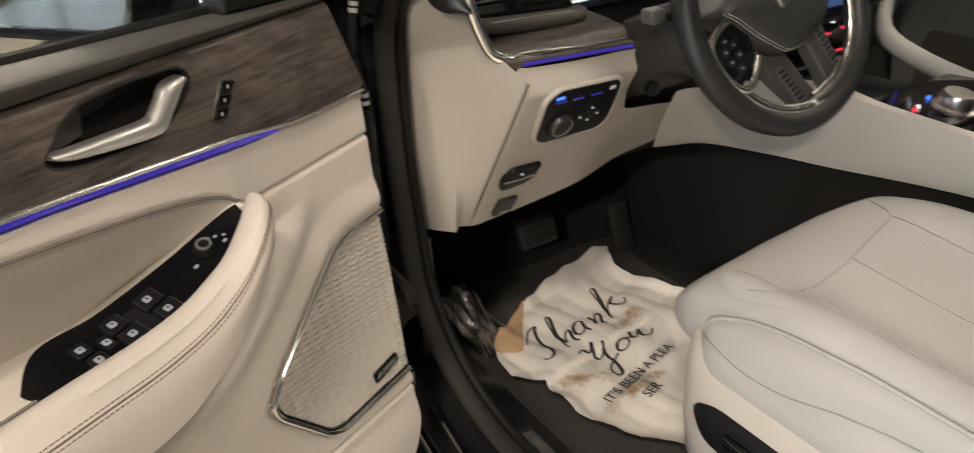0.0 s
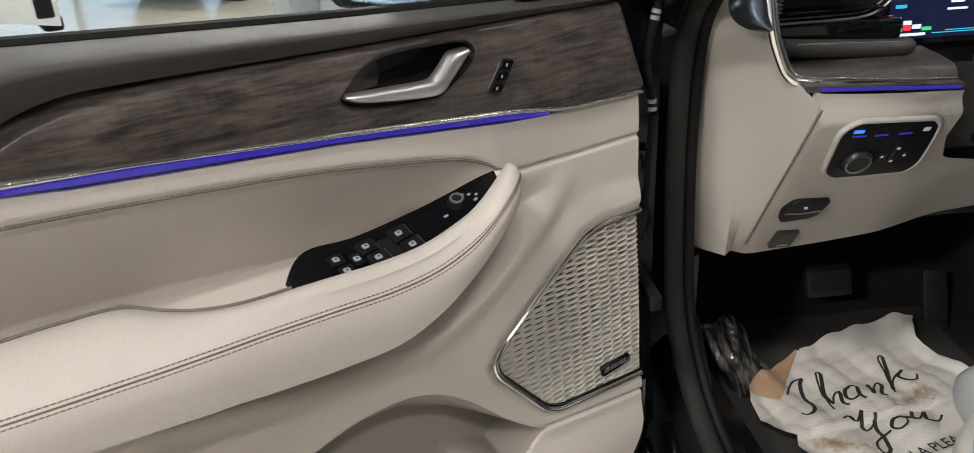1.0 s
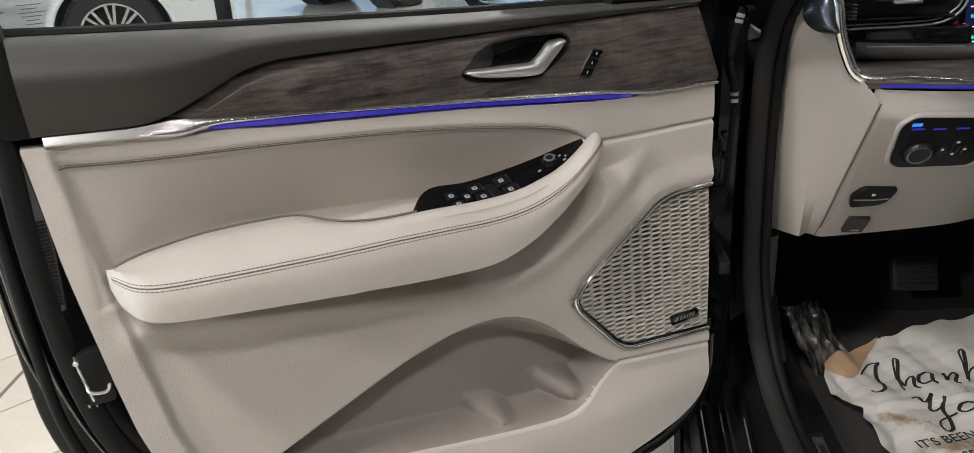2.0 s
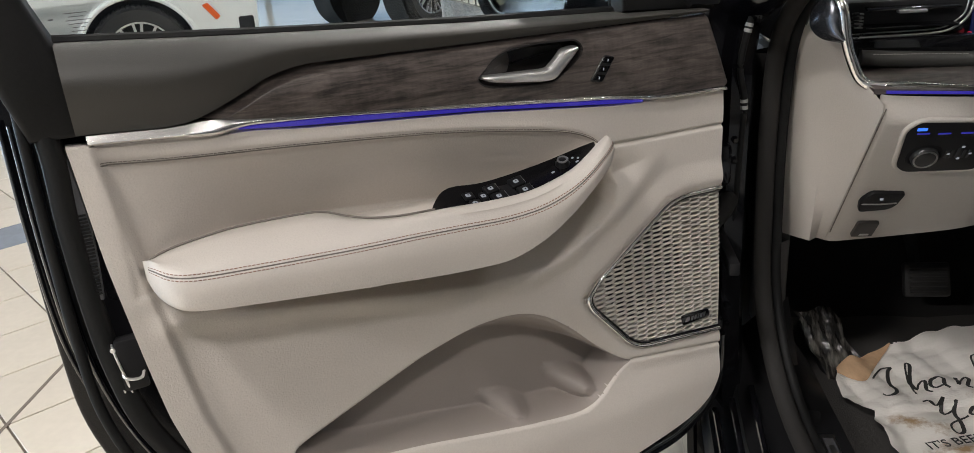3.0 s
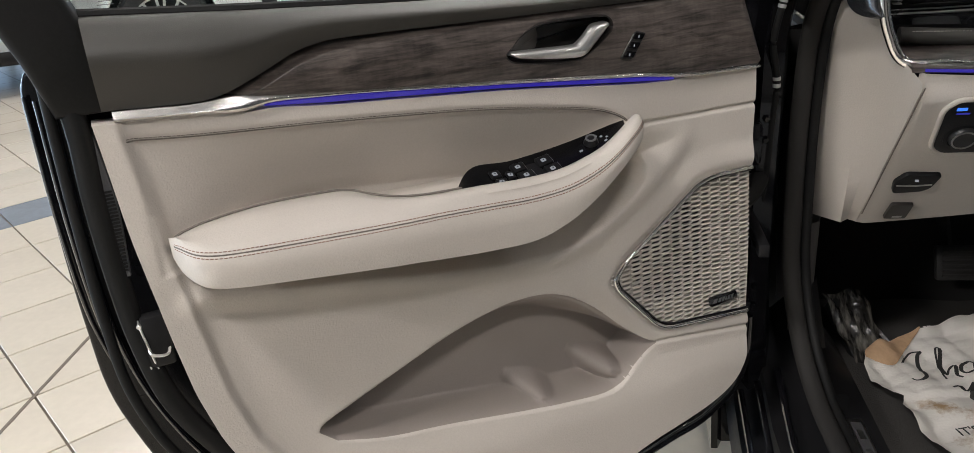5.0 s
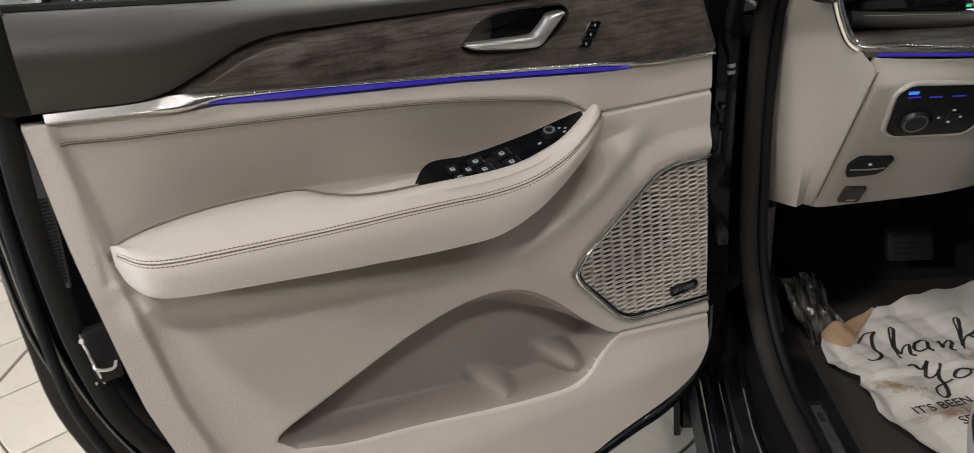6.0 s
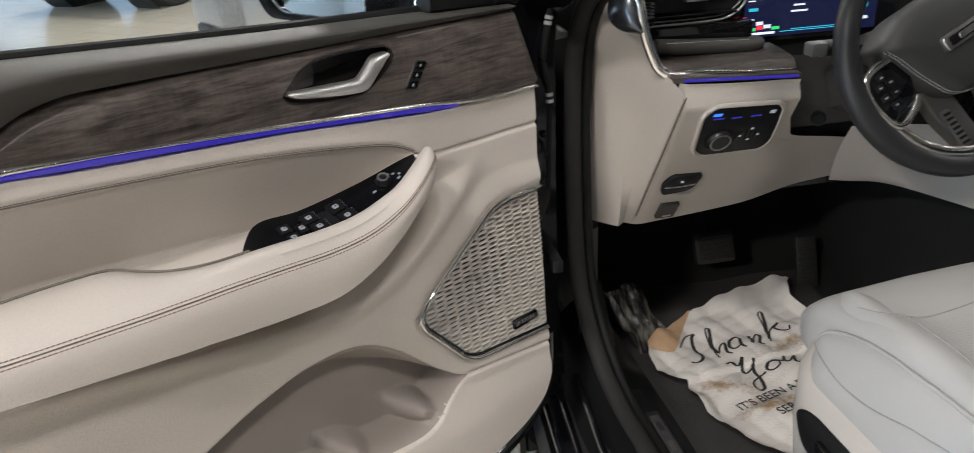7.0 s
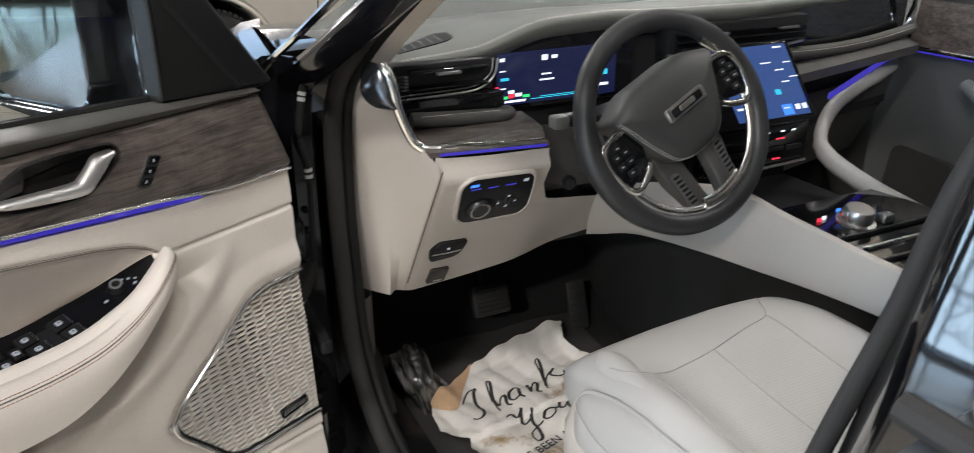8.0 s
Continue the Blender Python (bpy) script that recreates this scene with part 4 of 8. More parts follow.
mrows = [mirror_ring(0.04, 0.45), mirror_ring(0.06, 0.75), mirror_ring(0.10, 0.93), mirror_ring(0.16, 1.0), mirror_ring(0.205, 1.0), mirror_ring(0.212, 0.97), mirror_ring(0.208, 0.90), mirror_ring(0.196, 0.88)]
mb = grid(mrows, closed_v=True)
n_ring = len(mrows[0])
cap(mb, range(n_ring))
cap(mb, range(n_ring * 7, n_ring * 8))
housing = part("mirror_housing", mb, PIANO, DOOR, "gloss black outside mirror housing", True, 50)
part("mirror_glass", prism([(p[1], p[2]) for p in mirror_ring(0.2, 0.865)], 0.197, 0.2005, lambda a, b, d: (d - 0.04 * (a + 0.24) + 0.09 * (b - 1.27), a, b), 0.001), MIRROR, housing, "silvered mirror glass", True)
part("mirror_rim", tube([(0.2005 - 0.04 * (p[1] + 0.24) + 0.09 * (p[2] - 1.27), p[1], p[2]) for p in mirror_ring(0.2, 0.868)] + [(0.2005 - 0.04 * (mirror_ring(0.2, 0.868)[0][1] + 0.24) + 0.09 * (mirror_ring(0.2, 0.868)[0][2] - 1.27), *mirror_ring(0.2, 0.868)[0][1:])], 0.0022, 6, (1, 0, 0)), material("grey_rim", (0.10, 0.11, 0.115), 0.3, vary=0.1), housing, "thin grey rim of the mirror", True)
part("mirror_arm", box((0.05, -0.14, 1.13), (0.165, -0.045, 1.29), 0.025), PIANO, DOOR, "gloss black mirror arm", True)

# ---- the car's body round the door opening: x to the passenger's side, y to the front ----
BODY = thing("car_body", (-0.85, 0.0, 0.0), 0, "gloss black car body with door opening, sill and pillars", "car body")


def wall(points_low, points_high, thick=0.0):
    return grid([points_low, points_high])


# hinge pillar: stepped black panel between the door and the grey seal
prof = [(-0.880, 0.300), (-0.892, 0.262), (-0.925, 0.258), (-0.940, 0.285), (-0.968, 0.285), (-0.978, 0.262), (-0.990, 0.262), (-0.992, 0.44)]
hz = np.linspace(0.30, 1.185, 24)
rows = [[(x - 0.012 * math.sin((z - 0.3) * 3.0) + (0.02 * ease(z, 1.05, 1.18)), y + 0.05 * ease(z, 1.0, 1.18) - 0.03 * (1 - ease(z, 0.42, 0.62)), z) for x, y in prof] for z in hz]
part("hinge_pillar", grid(rows), JAMB, BODY, "black painted hinge pillar", angle=30)
for z in (0.62, 0.93):
    part("door_hinge", box((-0.99, 0.17, z - 0.035), (-0.945, 0.275, z + 0.035), 0.008), JAMB, BODY, "black painted door hinge")
    for dz in (-0.018, 0.018):
        part("hinge_bolt", turned([(0.006, 0), (0.006, 0.004), (0.004, 0.006)], (-0.925, 0.258, z + dz), (0, -1, 0), 6), JAMB, BODY)
part("door_check", box((-0.955, 0.10, 0.770), (-0.938, 0.27, 0.792), 0.003), BLACKPLASTIC, BODY, "black steel door check strap")
part("wiring_boot", tube(spline([(-0.93, 0.265, 0.84), (-0.95, 0.22, 0.835), (-0.985, 0.16, 0.83)], 12), 0.017, 10), RUBBER, BODY, "black rubber wiring boot")

# wiring loom with white tape bands in the hinge gap
LOOM = [(-0.898, 0.268, 1.175), (-0.912, 0.264, 1.13), (-0.922, 0.262, 1.07), (-0.913, 0.262, 1.01), (-0.916, 0.262, 0.93), (-0.919, 0.262, 0.85), (-0.925, 0.270, 0.74)]
loom = part("wiring_loom", tube(spline(LOOM, 60), 0.0055, 10), RUBBER, BODY, "black taped wiring loom in the hinge gap", angle=60)
for z0 in (1.136, 1.127, 1.013, 1.002):
    band = [p for p in spline(LOOM, 400) if z0 - 0.0032 < p[2] < z0 + 0.0032]
    part("tape_band", tube([band[0], band[len(band) // 2], band[-1]], 0.0064, 10), material("white_tape", (0.42, 0.42, 0.41), 0.5), loom, "white tape band with small print", angle=60)
# outer fender, bonnet and windscreen pillar
fy = np.linspace(0.36, 1.70, 20)
rows = []
for y in fy:
    k = (y - 0.36) / 1.34
    rows.append([(-0.985 + 0.10 * k * k, y, 0.42 + 0.1 * k), (-1.0 + 0.12 * k * k, y, 0.75), (-0.985 + 0.13 * k * k, y, 0.98 - 0.03 * k), (-0.955 + 0.13 * k * k, y, 1.045 - 0.03 * k), (-0.90 + 0.13 * k * k, y, 1.075 - 0.03 * k), (-0.84 + 0.13 * k * k, y, 1.085 - 0.03 * k)])
part("fender", grid(rows), PAINT, BODY, "black front fender", angle=60)
rows = [[(x * (1 - 0.10 * k), 0.80 + 0.88 * k, 1.10 - 0.07 * k * k + 0.03 * math.cos(x * 1.7)) for x in np.linspace(-0.835, 0.835, 15)] for k in np.linspace(0, 1, 12)]
part("bonnet", grid(rows), PAINT, BODY, "black bonnet", angle=60)
edge_line = spline([(-0.972, 0.46, 1.085), (-0.951, 0.33, 1.167), (-0.921, 0.20, 1.235), (-0.893, 0.10, 1.292), (-0.850, -0.04, 1.375), (-0.765, -0.26, 1.51), (-0.69, -0.50, 1.62)], 30)
apath = edge_line + np.array([0.030, 0.012, -0.030])
part("windscreen_pillar", sweep(apath, [(-0.030, -0.020), (-0.036, 0.0), (-0.026, 0.020), (0.006, 0.022), (0.014, 0.010), (0.012, -0.010), (-0.008, -0.022)], (0.55, 0.75, 0.3)), JAMB, BODY, "black windscreen pillar")
part("screen_moulding", tube(edge_line, 0.006, 8), CHROME, BODY, "bright edge moulding of the windscreen")
trim = spline([(-0.800, 0.36, 1.10), (-0.800, 0.27, 1.185), (-0.765, 0.13, 1.292), (-0.705, -0.05, 1.42), (-0.63, -0.29, 1.53), (-0.59, -0.53, 1.59)], 24)
part("pillar_trim", sweep(trim, [(-0.034, -0.01), (-0.028, 0.012), (0.0, 0.020), (0.028, 0.012), (0.034, -0.01)], (0.45, 0.75, 0.4)), MOULDED, BODY, "beige pillar trim")

# weatherstrip round the opening
seal = spline([(-0.770, -0.85, 1.60), (-0.785, -0.785, 1.45), (-0.800, -0.730, 1.304), (-0.803, -0.705, 1.20), (-0.806, -0.672, 1.078), (-0.812, -0.62, 0.85), (-0.820, -0.56, 0.62), (-0.826, -0.46, 0.515), (-0.830, -0.25, 0.488), (-0.832, -0.02, 0.486), (-0.842, 0.11, 0.505), (-0.855, 0.20, 0.57), (-0.864, 0.26, 0.67), (-0.864, 0.288, 0.80), (-0.863, 0.298, 0.965), (-0.855, 0.290, 1.110), (-0.835, 0.225, 1.195), (-0.795, 0.10, 1.295), (-0.735, -0.08, 1.42), (-0.66, -0.32, 1.53), (-0.62, -0.55, 1.59)], 150)
part("weatherstrip", sweep(seal, circle(0.012, 12, 0.016), (1, 0, 0), [0.55 + 0.45 * float(ease(np.array(i), 34, 56)) for i in range(150)]), SEALGREY, BODY, "charcoal rubber weatherstrip round the door opening", angle=60)
lip = seal[38:118] + np.array([0.024, 0.0, 0.0])
part("weatherstrip_lip", tube(lip, 0.009, 8, (1, 0, 0)), RUBBER, BODY, "black inner lip of the weatherstrip", angle=60)

# sill
rows = []
for y in np.linspace(0.36, -1.9, 30):
    lift = 0.10 * ease(np.array(y), 0.12, 0.36)
    rows.append([(x, y, z + lift * (x < -0.78)) for x, z in ((-0.728, 0.425), (-0.738, 0.440), (-0.745, 0.462), (-0.815, 0.466), (-0.83, 0.47), (-0.850, 0.462), (-0.872, 0.440), (-0.905, 0.432), (-0.915, 0.40), (-0.955, 0.385), (-0.965, 0.34), (-0.95, 0.25))])
part("sill", grid(rows), BLACKPLASTIC, BODY, "black plastic door sill", angle=30)
plate = part("sill_plate", box((-0.793, -0.62, 0.464), (-0.768, 0.107, 0.4685), 0.0015), SATIN, BODY, "brushed steel sill plate strip")
part("sill_plate_band", box((-0.789, -0.60, 0.4686), (-0.772, 0.095, 0.4692)), material("sill_plate_dark", (0.30, 0.30, 0.32), 0.35, 0.8), BODY, "dark band of the sill plate")
for k in range(3):
    part("sill_lettering_bar", box((-0.785, 0.05 - 0.05 * k, 0.4692), (-0.776, 0.075 - 0.05 * k, 0.4697)), SATIN, BODY)
for x, z in ((-0.887, 0.452), (-0.920, 0.425), (-0.948, 0.405)):
    part("sill_flange", tube([(x, 0.20, z + 0.05), (x, 0.05, z), (x, -1.9, z)], 0.006, 8), PAINT, BODY, "glossy black sill flange")

# rear door and centre pillar beside the camera
rows = []
for z in np.linspace(0.47, 1.62, 28):
    k = -0.24 * (z - 1.078) if z > 0.75 else 0.08
    ins = 0.27 * max(0.0, z - 1.20)
    k += 0.9 * ins
    rows.append([(-0.790 + ins, -0.672 + k, z), (-0.840 + ins, -0.706 + k, z), (-0.868 + ins, -0.725 + k, z), (-0.877 + ins, -0.735 + k, z), (-0.877 + ins, -0.742 + k, z), (-0.866 + ins, -0.79 + k, z), (-0.850 + ins, -0.86 + k, z), (-0.834 + ins, -0.93 + k, z)])
part("centre_pillar", grid(rows), PIANO, BODY, "gloss black centre pillar cover", angle=14)
rows = []
for y in np.linspace(-0.782, -1.85, 18):
    rows.append([(-0.905, y - 0.02, 0.46), (-0.955, y + 0.05, 0.52), (-0.985, y + 0.035, 0.72), (-0.990, y + 0.015, 0.95), (-0.975, y - 0.002, 1.12), (-0.955, y - 0.018, 1.20), (-0.938, y - 0.028, 1.228), (-0.920, y - 0.03, 1.234)])
rows = [[(p[0] + 0.03, p[1] + 0.004, p[2]) for p in rows[0]]] + rows
REARPAINT = material("dusty_black_car_paint", (0.030, 0.032, 0.036), 0.42, vary=0.45, grain=260, bump=0.0, coat=0.12)
rear = part("rear_door", grid(rows), REARPAINT, BODY, "dusty black closed rear door", angle=60)
part("rear_door_moulding", tube([(-0.924, y - 0.03, 1.238) for y in np.linspace(-0.77, -1.85, 12)], 0.007, 8), SEALGREY, BODY, "dull black belt moulding")
pane = part("rear_door_glass", grid([[(-0.832 + 0.27 * (z - 1.20), y - 0.24 * (z - 1.078), z) for z in (1.20, 1.42, 1.62)] for y in (-0.93, -1.3, -1.85)]), PIANO, BODY, "dark tinted rear door glass")
# roof, far side and floor close the cabin
rows = [[(x, y, 1.66 + 0.05 * math.cos(x * 1.6) - 0.03 * ((y + 0.9) ** 2) * 0.3) for x in np.linspace(-0.66, 0.66, 12)] for y in np.linspace(-0.45, -2.2, 10)]
part("roof", grid(rows), PAINT, BODY, "black roof", angle=60)
part("roof_rail", sweep([(-0.685, -0.40, 1.625), (-0.690, -1.0, 1.645), (-0.685, -2.3, 1.62)], [(-0.07, -0.05), (-0.075, 0.0), (-0.05, 0.04), (0.05, 0.045), (0.06, -0.04)]), PAINT, BODY, "black roof side rail", angle=60)
part("headliner", grid([[(x, y, 1.60) for x in (-0.60, 0.0, 0.60)] for y in (-0.5, -1.3, -2.2)]), LEATHER, BODY, "pale fabric headliner")
scr = part("windscreen", grid([[(x * (0.80 - 0.20 * k), 0.80 - 1.24 * k + 0.03 * math.cos(x * 2), 1.13 + 0.50 * k) for x in np.linspace(-1, 1, 9)] for k in np.linspace(0, 1, 8)]), GLASS, BODY, "clear windscreen")
scr.visible_shadow = False
part("cabin_rear", grid([[(x, -2.2, z) for x in (-0.85, 0.85)] for z in (0.4, 1.65)]), DARKPAD, BODY, "dark rear of the cabin")
part("cabin_side", grid([[(0.80, y, z) for y in (0.9, -2.2)] for z in (0.4, 1.0)]), DARKPAD, BODY, "dark far side of the cabin")

rows = []
for y in np.linspace(1.70, -2.75, 30):
    k = max(0.0, (y - 0.4) / 1.3)
    rows.append([(0.78 - 0.10 * k * k, y, 0.32), (0.83 - 0.12 * k * k, y, 0.75), (0.82 - 0.13 * k * k, y, 0.98 - 0.03 * k), (0.76 - 0.13 * k * k, y, 1.07 if y > 0.4 else 1.17)])
part("far_flank", grid(rows), PAINT, BODY, "black far side of the car", angle=60)
rows = []
for y in np.linspace(-1.85, -2.75, 10):
    k = (-1.85 - y) / 0.9
    rows.append([(-0.93 + 0.08 * k * k, y, 0.34), (-0.985 + 0.10 * k * k, y, 0.75), (-0.965 + 0.10 * k * k, y, 1.15), (-0.90 + 0.10 * k * k, y, 1.24)])
part("rear_quarter", grid(rows), PAINT, BODY, "black rear quarter panel", angle=60)
part("front_bumper", grid([[(x, 1.70 + 0.16 * (1 - ((x + 0.06) / 0.85) ** 2), z) for x in np.linspace(-0.86, 0.70, 12)] for z in (0.30, 0.55, 0.80, 1.0)]), PAINT, BODY, "black front bumper and grille", angle=60)
part("tailgate", grid([[(x, -2.75 - 0.05 * (1 - ((x + 0.06) / 0.85) ** 2) + 0.30 * max(0, z - 1.1), z) for x in np.linspace(-0.86, 0.76, 8)] for z in (0.35, 0.8, 1.1, 1.66)]), PAINT, BODY, "black tailgate", angle=60)
part("roof_rear", grid([[(x, y, 1.655 + 0.05 * math.cos(x * 1.6)) for x in np.linspace(-0.66, 0.62, 8)] for y in (-2.15, -2.58)]), PAINT, BODY, "black rear roof", angle=60)
part("rear_side_glass", grid([[(-0.86 + 0.12 * k, y, 1.24 + 0.42 * k) for k in (0, 1)] for y in (-1.85, -2.62)]), PIANO, BODY, "dark rear quarter glass")
part("far_side_glass", grid([[(0.74 - 0.12 * k, y, 1.18 + 0.46 * k) for k in (0, 1)] for y in (0.10, -2.62)]), GLASS, BODY, "clear far side glass")
for yy, xx, sd in ((1.02, -0.83, -1), (-1.95, -0.83, -1), (1.02, 0.66, 1), (-1.95, 0.66, 1)):
    tw = part("wheel", turned([(0.25, -0.12 * sd), (0.36, -0.13 * sd), (0.385, -0.09 * sd), (0.385, 0.09 * sd), (0.36, 0.13 * sd), (0.25, 0.12 * sd)], (xx, yy, 0.385), (1, 0, 0), 36), RUBBER, BODY, "black tyre on a dark rim")
    part("rim", turned([(0.25, 0.06 * sd), (0.25, 0.11 * sd), (0.20, 0.09 * sd), (0.06, 0.10 * sd)], (xx, yy, 0.385), (1, 0, 0), 30), SATIN, tw, "silver rim")

# ---- footwell ----
FW = thing("footwell", (-0.5, 0.3, 0.42), 0, "black carpeted driver's footwell", "footwell", kind="structure")
rows = []
for x in np.linspace(-0.80, -0.14, 14):
    rows.append([(x, y, z + 0.004 * math.sin(x * 20 + y * 9)) for y, z in ((-0.7, 0.425), (-0.2, 0.425), (0.15, 0.422), (0.40, 0.420), (0.50, 0.430), (0.58, 0.48), (0.68, 0.62), (0.76, 0.80), (0.78, 1.0))])
part("carpet", grid(rows), CARPET, FW, "black carpet")
rows = [[(-0.80 + 0.02 * k, y, z) for y in np.linspace(0.37, 0.78, 8)] for k, z in ((0, 0.42), (0, 0.62), (0.5, 0.80))]
part("kick_panel", grid(rows), BLACKPLASTIC, FW, "black kick panel")
rows = [[(x, y, z) for x, y in ((-0.856, 0.285), (-0.840, 0.288), (-0.812, 0.310), (-0.800, 0.345), (-0.795, 0.42))] for z in (0.50, 0.60, 0.70, 0.742)]
part("pillar_cover", grid(rows), material("charcoal_kick_plastic", (0.062, 0.058, 0.055), 0.5, vary=0.15, grain=600, bump=0.3), FW, "charcoal lower pillar cover")
part("pillar_cover", grid([[(-0.838, 0.12, 0.478), (-0.80, 0.13, 0.470), (-0.765, 0.14, 0.458)], [(-0.852, 0.20, 0.525), (-0.815, 0.235, 0.505), (-0.785, 0.26, 0.48)], [(-0.862, 0.262, 0.62), (-0.83, 0.275, 0.62), (-0.80, 0.33, 0.62)]]), BLACKPLASTIC, FW, "black sill end cover")
part("console_carpet", grid([[(-0.150, y, z) for y in (0.78, 0.3, -0.1, -0.7)] for z in (0.42, 0.60, 0.80)]), CARPET, FW, "black carpet on the tunnel")
part("dash_underside", grid([[(x, 0.335, 0.762), (x, 0.50, 0.80), (x, 0.78, 0.90)] for x in (-0.80, -0.6, -0.4, -0.15)]), BLACKPLASTIC, FW, "black underside of the dash")
rows = []
for x in np.linspace(-0.735, -0.235, 22):
    rows.append([(x, y, 0.430 + 0.0025 * math.sin(x * 31) + 0.03 * max(0, (y - 0.42) / 0.12) ** 2) for y in np.linspace(-0.35, 0.54, 26)])
solo("floor_mat", grid(rows), MAT, "charcoal carpet floor mat on the footwell carpet", "floor mat")

# foot rest under a clear plastic cover
REST = thing("foot_rest", (-0.70, 0.42, 0.44), 0, "ribbed black foot rest under crumpled clear plastic", "foot rest")
REST_TURN = Euler((radians(-52), 0, radians(22))).to_matrix()
rest = lambda a, b, d: tuple(Vector((-0.700, 0.430, 0.470)) + REST_TURN @ Vector((a, d, b)))
part("rest_plate", prism(rounded([(-0.035, -0.105), (0.035, -0.105), (0.031, 0.045), (-0.039, 0.045)], 0.01), 0.0, 0.012, lambda a, b, d: rest(a, b, -d), 0.003), BLACKPLASTIC, REST, "black foot rest plate")
for k in range(4):
    part("rib", prism([(-0.028 + 0.016 * k, -0.095), (-0.022 + 0.016 * k, -0.095), (-0.023 + 0.016 * k, 0.036), (-0.029 + 0.016 * k, 0.036)], 0.01, 0.016, lambda a, b, d: rest(a, b, -d), 0.001), RUBBER, REST)
cov = []
for i in range(16):
    row = []
    for j in range(24):
        a, b = -0.046 + 0.088 * i / 15, -0.118 + 0.175 * j / 23
        w = 0.020 + noise.noise(Vector((a * 50, b * 22, 1.7))) * 0.010 + abs(math.sin(a * 150 + b * 34)) * 0.004
        row.append(rest(a + 0.004 * math.sin(b * 60), b + 0.004 * math.sin(a * 90), -w))
    cov.append(row)
FILM = material("sheen_streaked_film", (0.05, 0.048, 0.045), 0.22, vary=0.9, grain=60, bump=0.7, depth=0.004, patch=25)
ft = FILM.node_tree
fco, fmp, fno, framp = (ft.nodes.new(k) for k in ("ShaderNodeTexCoord", "ShaderNodeMapping", "ShaderNodeTexNoise", "ShaderNodeValToRGB"))
fmp.inputs["Scale"].default_value = (90, 14, 30)
fno.inputs["Scale"].default_value, fno.inputs["Detail"].default_value = 1.0, 5
# pale streaks paint the clear film's highlights into its base colour
framp.color_ramp.elements[0].position, framp.color_ramp.elements[0].color = 0.44, (0.022, 0.021, 0.020, 1)
framp.color_ramp.elements[1].position, framp.color_ramp.elements[1].color = 0.72, (0.26, 0.245, 0.215, 1)
ft.links.new(fco.outputs["Object"], fmp.inputs[0])
ft.links.new(fmp.outputs[0], fno.inputs["Vector"])
ft.links.new(fno.outputs["Fac"], framp.inputs[0])
ft.links.new(framp.outputs[0], ft.nodes["Principled BSDF"].inputs["Base Color"])
part("plastic_cover", grid(cov), FILM, REST, "crumpled plastic film with painted sheen streaks", angle=25)

PEDALRUBBER = material("worn_pedal_rubber", (0.020, 0.019, 0.018), 0.6, vary=0.2, grain=300, bump=0.3)
PEDAL = thing("brake_pedal", (-0.475, 0.52, 0.56), 0, "black rubber brake pedal on a steel arm", "pedal")
part("pad", box((-0.525, 0.495, 0.528), (-0.432, 0.515, 0.600), 0.008, Euler((radians(-25), 0, 0)).to_matrix().to_4x4()), PEDALRUBBER, PEDAL, "black rubber pedal pad")
for k in range(6):
    part("pad_rib", box((-0.515, 0.488, 0.536 + 0.010 * k), (-0.442, 0.497, 0.540 + 0.010 * k), 0.001, Euler((radians(-25), 0, 0)).to_matrix().to_4x4(), (-0.478, 0.505, 0.564)), PEDALRUBBER, PEDAL)
part("arm", sweep(spline([(-0.49, 0.53, 0.57), (-0.50, 0.56, 0.64), (-0.53, 0.58, 0.75), (-0.55, 0.60, 0.88)], 14), [(-0.005, -0.012), (0.005, -0.012), (0.005, 0.012), (-0.005, 0.012)]), PEDALRUBBER, PEDAL, "black pedal arm")
GAS = thing("accelerator_pedal", (-0.235, 0.54, 0.48), 0, "black rubber accelerator pedal over the carpet", "pedal")
part("pad", box((-0.262, 0.512, 0.425), (-0.212, 0.528, 0.545), 0.006, Euler((radians(-22), 0, radians(-6))).to_matrix().to_4x4()), PEDALRUBBER, GAS, "black rubber accelerator pad")
for k in range(5):
    part("pad_rib", box((-0.257, 0.506, 0.445 + 0.018 * k), (-0.217, 0.513, 0.450 + 0.018 * k), 0.001, Euler((radians(-22), 0, radians(-6))).to_matrix().to_4x4(), (-0.237, 0.52, 0.485)), PEDALRUBBER, GAS)

